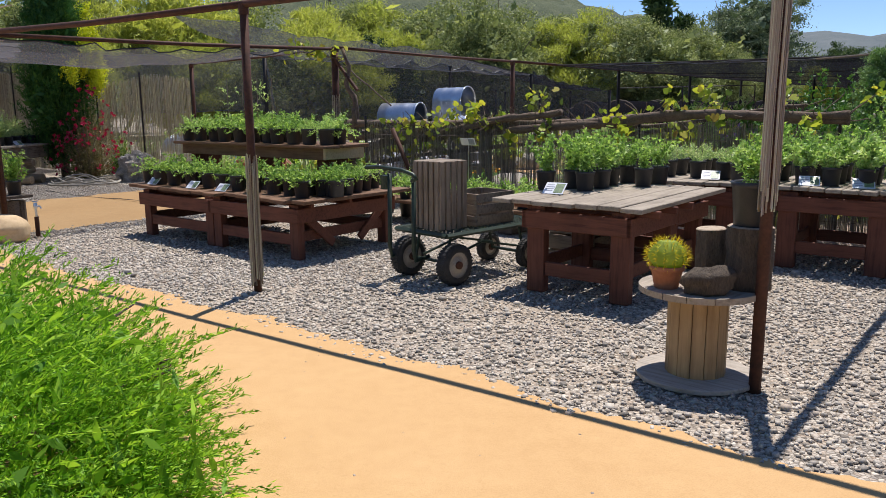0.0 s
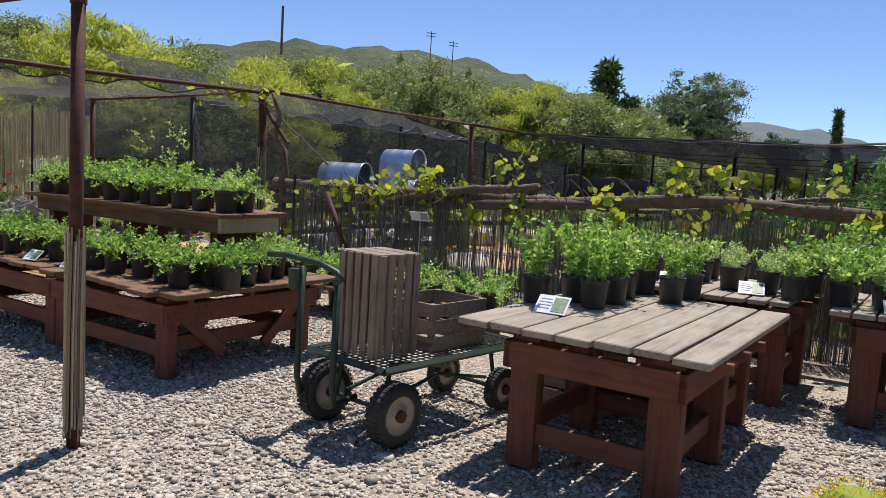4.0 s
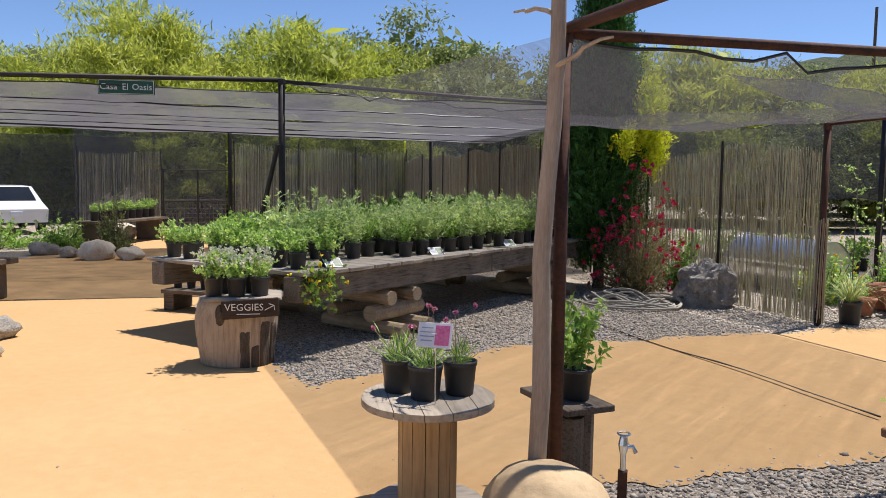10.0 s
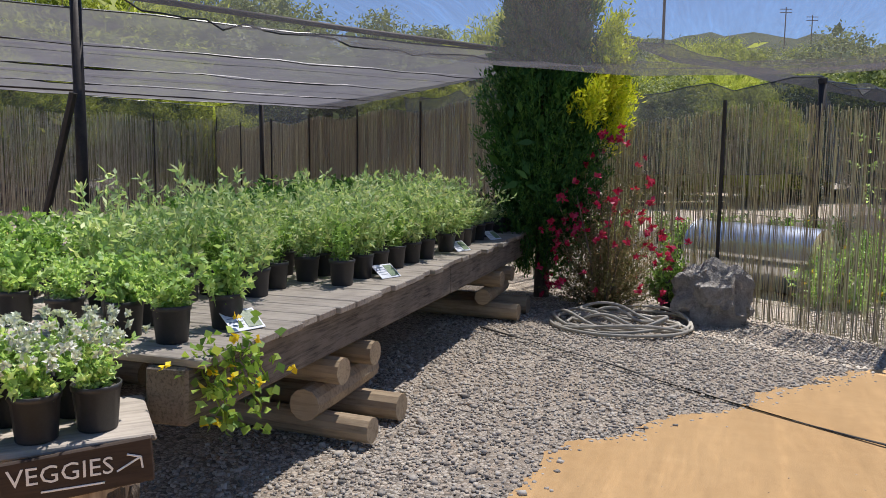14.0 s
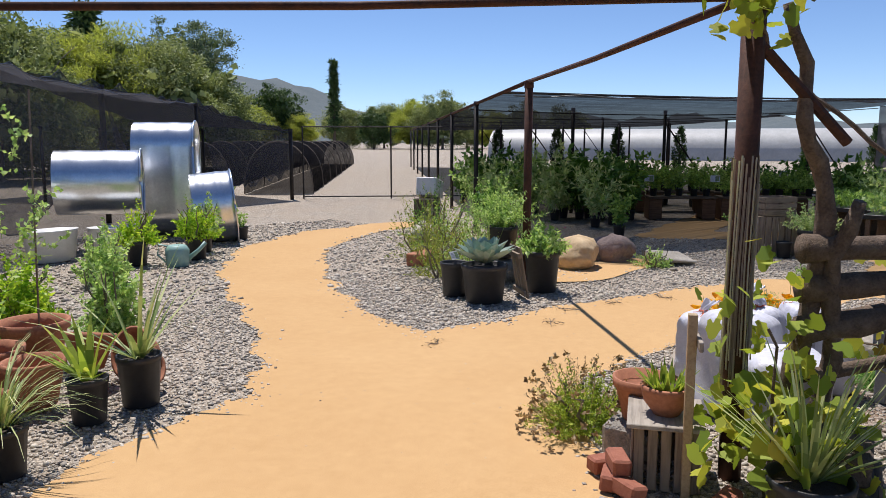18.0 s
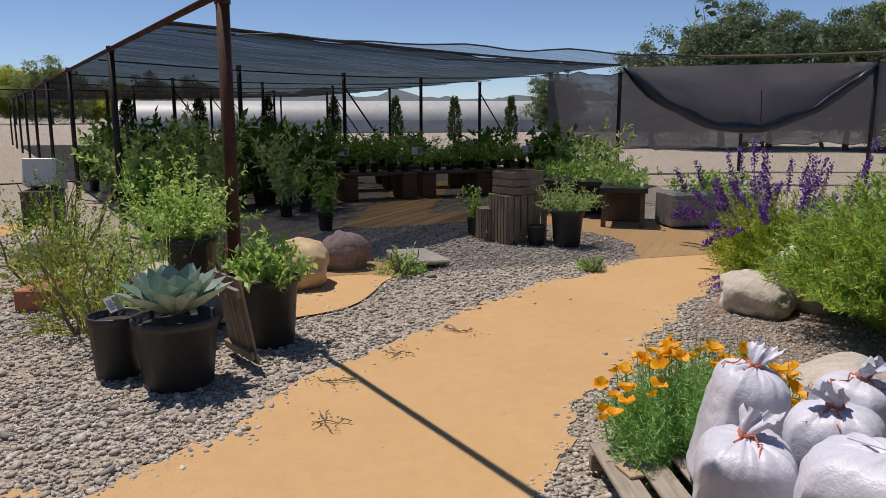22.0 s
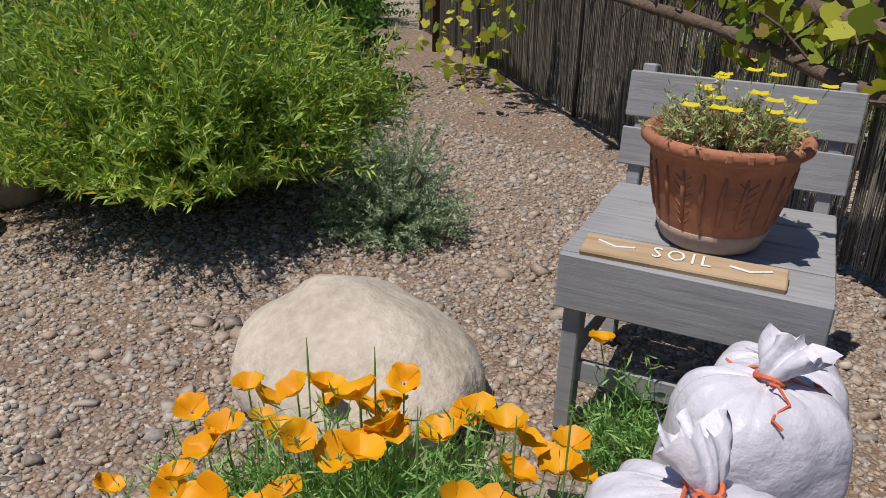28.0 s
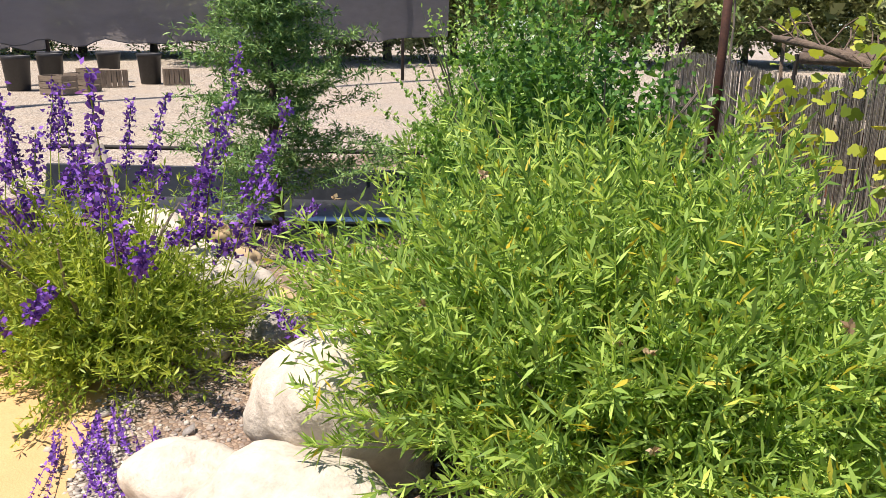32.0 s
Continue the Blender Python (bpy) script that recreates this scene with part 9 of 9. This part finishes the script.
part("foliage", face_mesh("foliage", spray(tp[:110] * np.array([0.5, 0.5, 0]) + np.array([0, 0, 0.28]), tp[:110] * 1.06, 18, 0.022, 0.006, 0.7), 4, "herb_grey"), "", fp)
for k in range(18):
    a, r = rf.uniform(0, 6.28), 0.25 * math.sqrt(rf.uniform(0.1, 1))
    c = Vector((r * math.cos(a), r * math.sin(a), rf.uniform(0.42, 0.50) - 0.25 * r))
    g = Geo()
    for j in range(5):
        b = 2 * math.pi * j / 5
        o = Vector((math.cos(b), math.sin(b), 0.25))
        s = Vector((-math.sin(b), math.cos(b), 0))
        g.add([c, c + o * 0.016 + s * 0.014, c + o * 0.030, c + o * 0.016 - s * 0.014], [(0, 1, 2, 3)])
    part("flower", g, "yellow", fp)
    part("flower_stalk", Geo().tube([(c.x * 0.7, c.y * 0.7, 0.3), tuple(c)], 0.0015, 4), "herb_grey", fp)
so = thing("soil_sign", *local(*CH, -0.03, -0.315, -165), SZ + 0.001, -164, "pale board lettered SOIL in white between two strokes", "sign")
part("board", Geo().box((0, 0, 0.012), (0.52, 0.085, 0.02), pose(0, 0, 0, 14, 0, 0), 0.004, 0.002), "lightwood", so)
lettering("SOIL", 0.062, pose(0, -0.003, 0.0245, 14, 0, 0), so, "white", "lettering", 1.3)
for s in (-1, 1):
    part("stroke", Geo().tube([(s * 0.12, 0.0, 0.024), (s * 0.17, -0.01, 0.022), (s * 0.22, 0.008, 0.026)], 0.004, 5), "white", so)
pipe = thing("iron_pipe", 0.12, 12.25, 0, 0, "rusty iron pipe lying against the reed fence", "pipe")
part("pipe", Geo().tube([(0.0, 0.0, 0.03), (-0.9, -0.05, 0.45)], 0.04, 12), "rust", pipe, smooth=True)
part("pipe", Geo().tube([(-0.25, 0.05, -0.02), (-0.75, 0.18, 1.2)], 0.035, 10), "rust", pipe, smooth=True)
whole("timber_scrap", Geo().box((0, 0, 0.03), (0.3, 0.14, 0.05), None, 0.006, 0.004), "deck", 0.33, 14.25, 0, 20, "grey scrap of timber by the chair leg", "timber")

# ---- bed of boulders and bushes ----
whole("boulder", Geo().blob((0.49, 0.36, 0.25), 31, 0.14, 4, 0.22), "boulder", 1.31, 14.29, -0.05, -30, "smooth pale boulder beside the poppies", "boulder", "bed boulders", smooth=True)
for x, y, sx, sy, sz, rz, sd, mt in ((3.74, 14.78, 0.37, 0.28, 0.20, 20, 41, "boulder"), (4.10, 14.28, 0.40, 0.34, 0.33, -50, 42, "boulder"), (4.20, 14.91, 0.22, 0.19, 0.15, 10, 43, "boulder"), (5.75, 14.0, 0.34, 0.26, 0.24, 35, 52, "boulder"), (5.15, 13.95, 0.2, 0.17, 0.14, 0, 44, "rock"),
                                  (5.55, 13.75, 0.17, 0.13, 0.1, 30, 45, "boulder_tan"), (6.0, 13.85, 0.22, 0.18, 0.15, 60, 46, "rock"), (6.3, 13.6, 0.2, 0.18, 0.13, 0, 47, "boulder_tan"), (6.75, 13.95, 0.35, 0.3, 0.24, 20, 48, "boulder"), (5.3, 14.3, 0.15, 0.12, 0.1, 0, 49, "boulder"), (7.0, 13.5, 0.26, 0.2, 0.16, 80, 50, "boulder_tan"), (4.75, 14.25, 0.12, 0.1, 0.07, 0, 51, "boulder_tan")):
    whole("boulder", Geo().blob((sx, sy, sz), sd, 0.25, 4, 0.16), mt, x, y, -0.03, rz, "weathered boulder edging the planted bed", "boulder", "bed boulders", smooth=True)
shrub("green_bush", 3.36, 13.60, "large bright green bush of narrow leaves with some yellowed tips", "bush", 2200, 1.36, 1.14, 0.93, 46, 0.068, 0.0115, 0.5, 0.35, 17, 0.005, bare=0.37, flowers=(("seed_head", "dry", 26, 0.02, 10, 1.02),), start=0.42)
shrub("silver_bush", 2.2, 13.2, "low silvery grey-green bush of fine leaves", "artemisia", 520, 0.44, 0.42, 0.62, 44, 0.025, 0.008, 0.7, 0.3, 23, 0.004)
shrub("laurel_bush", 5.2, 11.6, "tall dense dark green bush behind the planted bed", "herb_dark", 1100, 1.5, 1.0, 1.95, 36, 0.055, 0.033, 0.75, 0.35, 29, start=0.35)
shrub("laurel_bush", 6.6, 10.8, "tall dense green bush behind the planted bed", "herb", 700, 1.3, 1.0, 2.2, 30, 0.05, 0.028, 0.75, 0.35, 30, start=0.35)
sal = shrub("salvia_bush", 5.62, 14.62, "yellow-green salvia bush with tall purple flower spikes", "salvia", 900, 0.92, 0.82, 1.02, 26, 0.05, 0.012, 0.65, 0.3, 37, start=0.25)
sal2 = shrub("salvia_bush", 6.5, 14.9, "salvia bush with many purple flower spikes", "salvia", 260, 0.6, 0.55, 0.7, 22, 0.05, 0.012, 0.65, 0.3, 38, start=0.25)
for ob, count, hi in ((sal, 46, 1.1), (sal2, 30, 0.85)):
    for k in range(count):
        a, r = rf.uniform(0, 6.28), 0.80 * math.sqrt(rf.random())
        b = Vector((r * math.cos(a), r * math.sin(a), 0.5))
        low = rf.random() < 0.55
        e = b + (Vector((math.cos(a) * rf.uniform(0.1, 0.4), math.sin(a) * rf.uniform(0.1, 0.4), rf.uniform(0.3, 0.85) * hi)) if not low else Vector((math.cos(a) * 0.35, math.sin(a) * 0.35, rf.uniform(-0.3, 0.3))))
        b0, e0 = np.array([tuple(b.lerp(e, 0.4))]), np.array([tuple(e)])
        tagged(part("flower_spike", face_mesh("flower_spike", spray(b0, e0, 150, 0.028, 0.021, 0.9, 0, 0.0, 0.006, 0.016), 4, "purple"), "", ob), kind="stuff")
        part("flower_stalk", Geo().tube([tuple(b - Vector((0, 0, 0.2))), tuple(b.lerp(e, 0.5)), tuple(e)], 0.003, 4), "salvia", ob)
t = thing("fallen_petals", 4.62, 15.02, 0, 0, "purple flower stalks lying over the path edge", "flowers")
b_ = np.stack([RNG.uniform(-0.1, 0.5, 30), RNG.uniform(-0.25, 0.1, 30), np.full(30, 0.03)], 1)
part("fallen_spike", face_mesh("fallen_spike", spray(b_, b_ + np.stack([RNG.uniform(-0.5, -0.2, 30), RNG.uniform(0, 0.2, 30), RNG.uniform(-0.02, 0.03, 30)], 1), 40, 0.018, 0.012, 0.9), 4, "purple"), "", t)
shrub("dry_plant", 7.0, 14.2, "dried pale brown plant among the rocks", "dry", 90, 0.32, 0.32, 0.5, 26, 0.03, 0.018, 0.8, 0.3, 3)
shrub("laurel_bush", 8.2, 8.4, "tall dense green bush behind the planted bed", "herb_dark", 600, 1.5, 1.2, 2.6, 30, 0.05, 0.03, 0.75, 0.35, 33, start=0.3)
fir = thing("young_fir", 6.95, 12.85, 0, 0, "young grey-green fir with tiered branches", "tree")
part("trunk", Geo().tube(wander((0, 0, -0.05), (0, 0, 2.35), 6, 0.04, 1), [0.05, 0.045, 0.038, 0.03, 0.022, 0.014, 0.006], 8), "bark", fir)
fronds = []
for k in range(96):
    z = 0.22 + 2.1 * ((k + RNG.uniform(0, 1)) / 96)
    ang = 2.4 * k + RNG.uniform(-0.5, 0.5)
    r = (0.92 * (1 - z / 2.6) + 0.10) * RNG.uniform(0.45, 1.2)
    end = np.array([math.cos(ang) * r, math.sin(ang) * r, z + r * RNG.uniform(-0.1, 0.45)])
    q = np.linspace(0.1, 0.98, 12)[:, None]
    at = np.array([0, 0, z]) * (1 - q) + end * q
    side = np.array([-math.sin(ang), math.cos(ang), 0.0])
    tw = at + side * RNG.choice((-1, 1), (12, 1)) * (0.07 + 0.12 * r) + np.array([math.cos(ang), math.sin(ang), 0.35]) * 0.09 + RNG.normal(size=(12, 3)) * 0.03
    fronds.append(spray(np.concatenate([at, np.array([[0, 0, z]])]), np.concatenate([tw, end[None]]), 26, 0.05, 0.012, 0.75, 0.0, 0.05, 0.010, 0.02))
tagged(part("foliage", face_mesh("foliage", np.concatenate(fronds), 4, "conifer"), "", fir), kind="stuff")
pond = thing("pond_liner", 7.9, 12.75, 0, -134, "low black pond liner wall with a pipe edge", "liner")
part("liner", Geo().box((0, 0.4, 0.2), (3.6, 0.06, 0.44), pose(0, 0, 0, -18, 0, 0), 0.02), "liner", pond)
part("liner_floor", Geo().box((0, -0.1, 0.02), (3.6, 0.8, 0.03), None, 0.01), "liner", pond)
part("edge_pipe", Geo().tube([(-1.8, -0.5, 0.05), (0, -0.52, 0.05), (1.8, -0.48, 0.05)], 0.03, 8), "steel", pond)
part("top_pipe", Geo().tube([(-1.8, 0.55, 0.43), (1.8, 0.55, 0.43)], 0.02, 8), "darkpipe", pond)
part("prop", Geo().tube([(-1.0, -0.1, 0.0), (-1.15, 0.1, 0.55)], 0.03, 6), "deck", pond)
part("prop", Geo().tube([(-0.85, -0.15, 0.0), (-1.1, 0.1, 0.52)], 0.025, 6), "deck", pond)
for x, y, k in ((20.2, 9.7, 0), (21.0, 8.7, 1), (21.8, 8.9, 0), (20.9, 7.2, 1), (19.6, 10.4, 0)):
    slat_crate(x, y, 0, 30 + 40 * k, 0.6, 0.45, 0.4, "old slatted crate in a heap beyond the pond", 5, bool(k))
for x, y in ((22.0, 9.8), (22.6, 8.2), (21.5, 7.6), (23.2, 9.4), (21.0, 10.8)):
    big_pot(x, y, 0.3, 0.75, "tall dark tub beyond the pond")
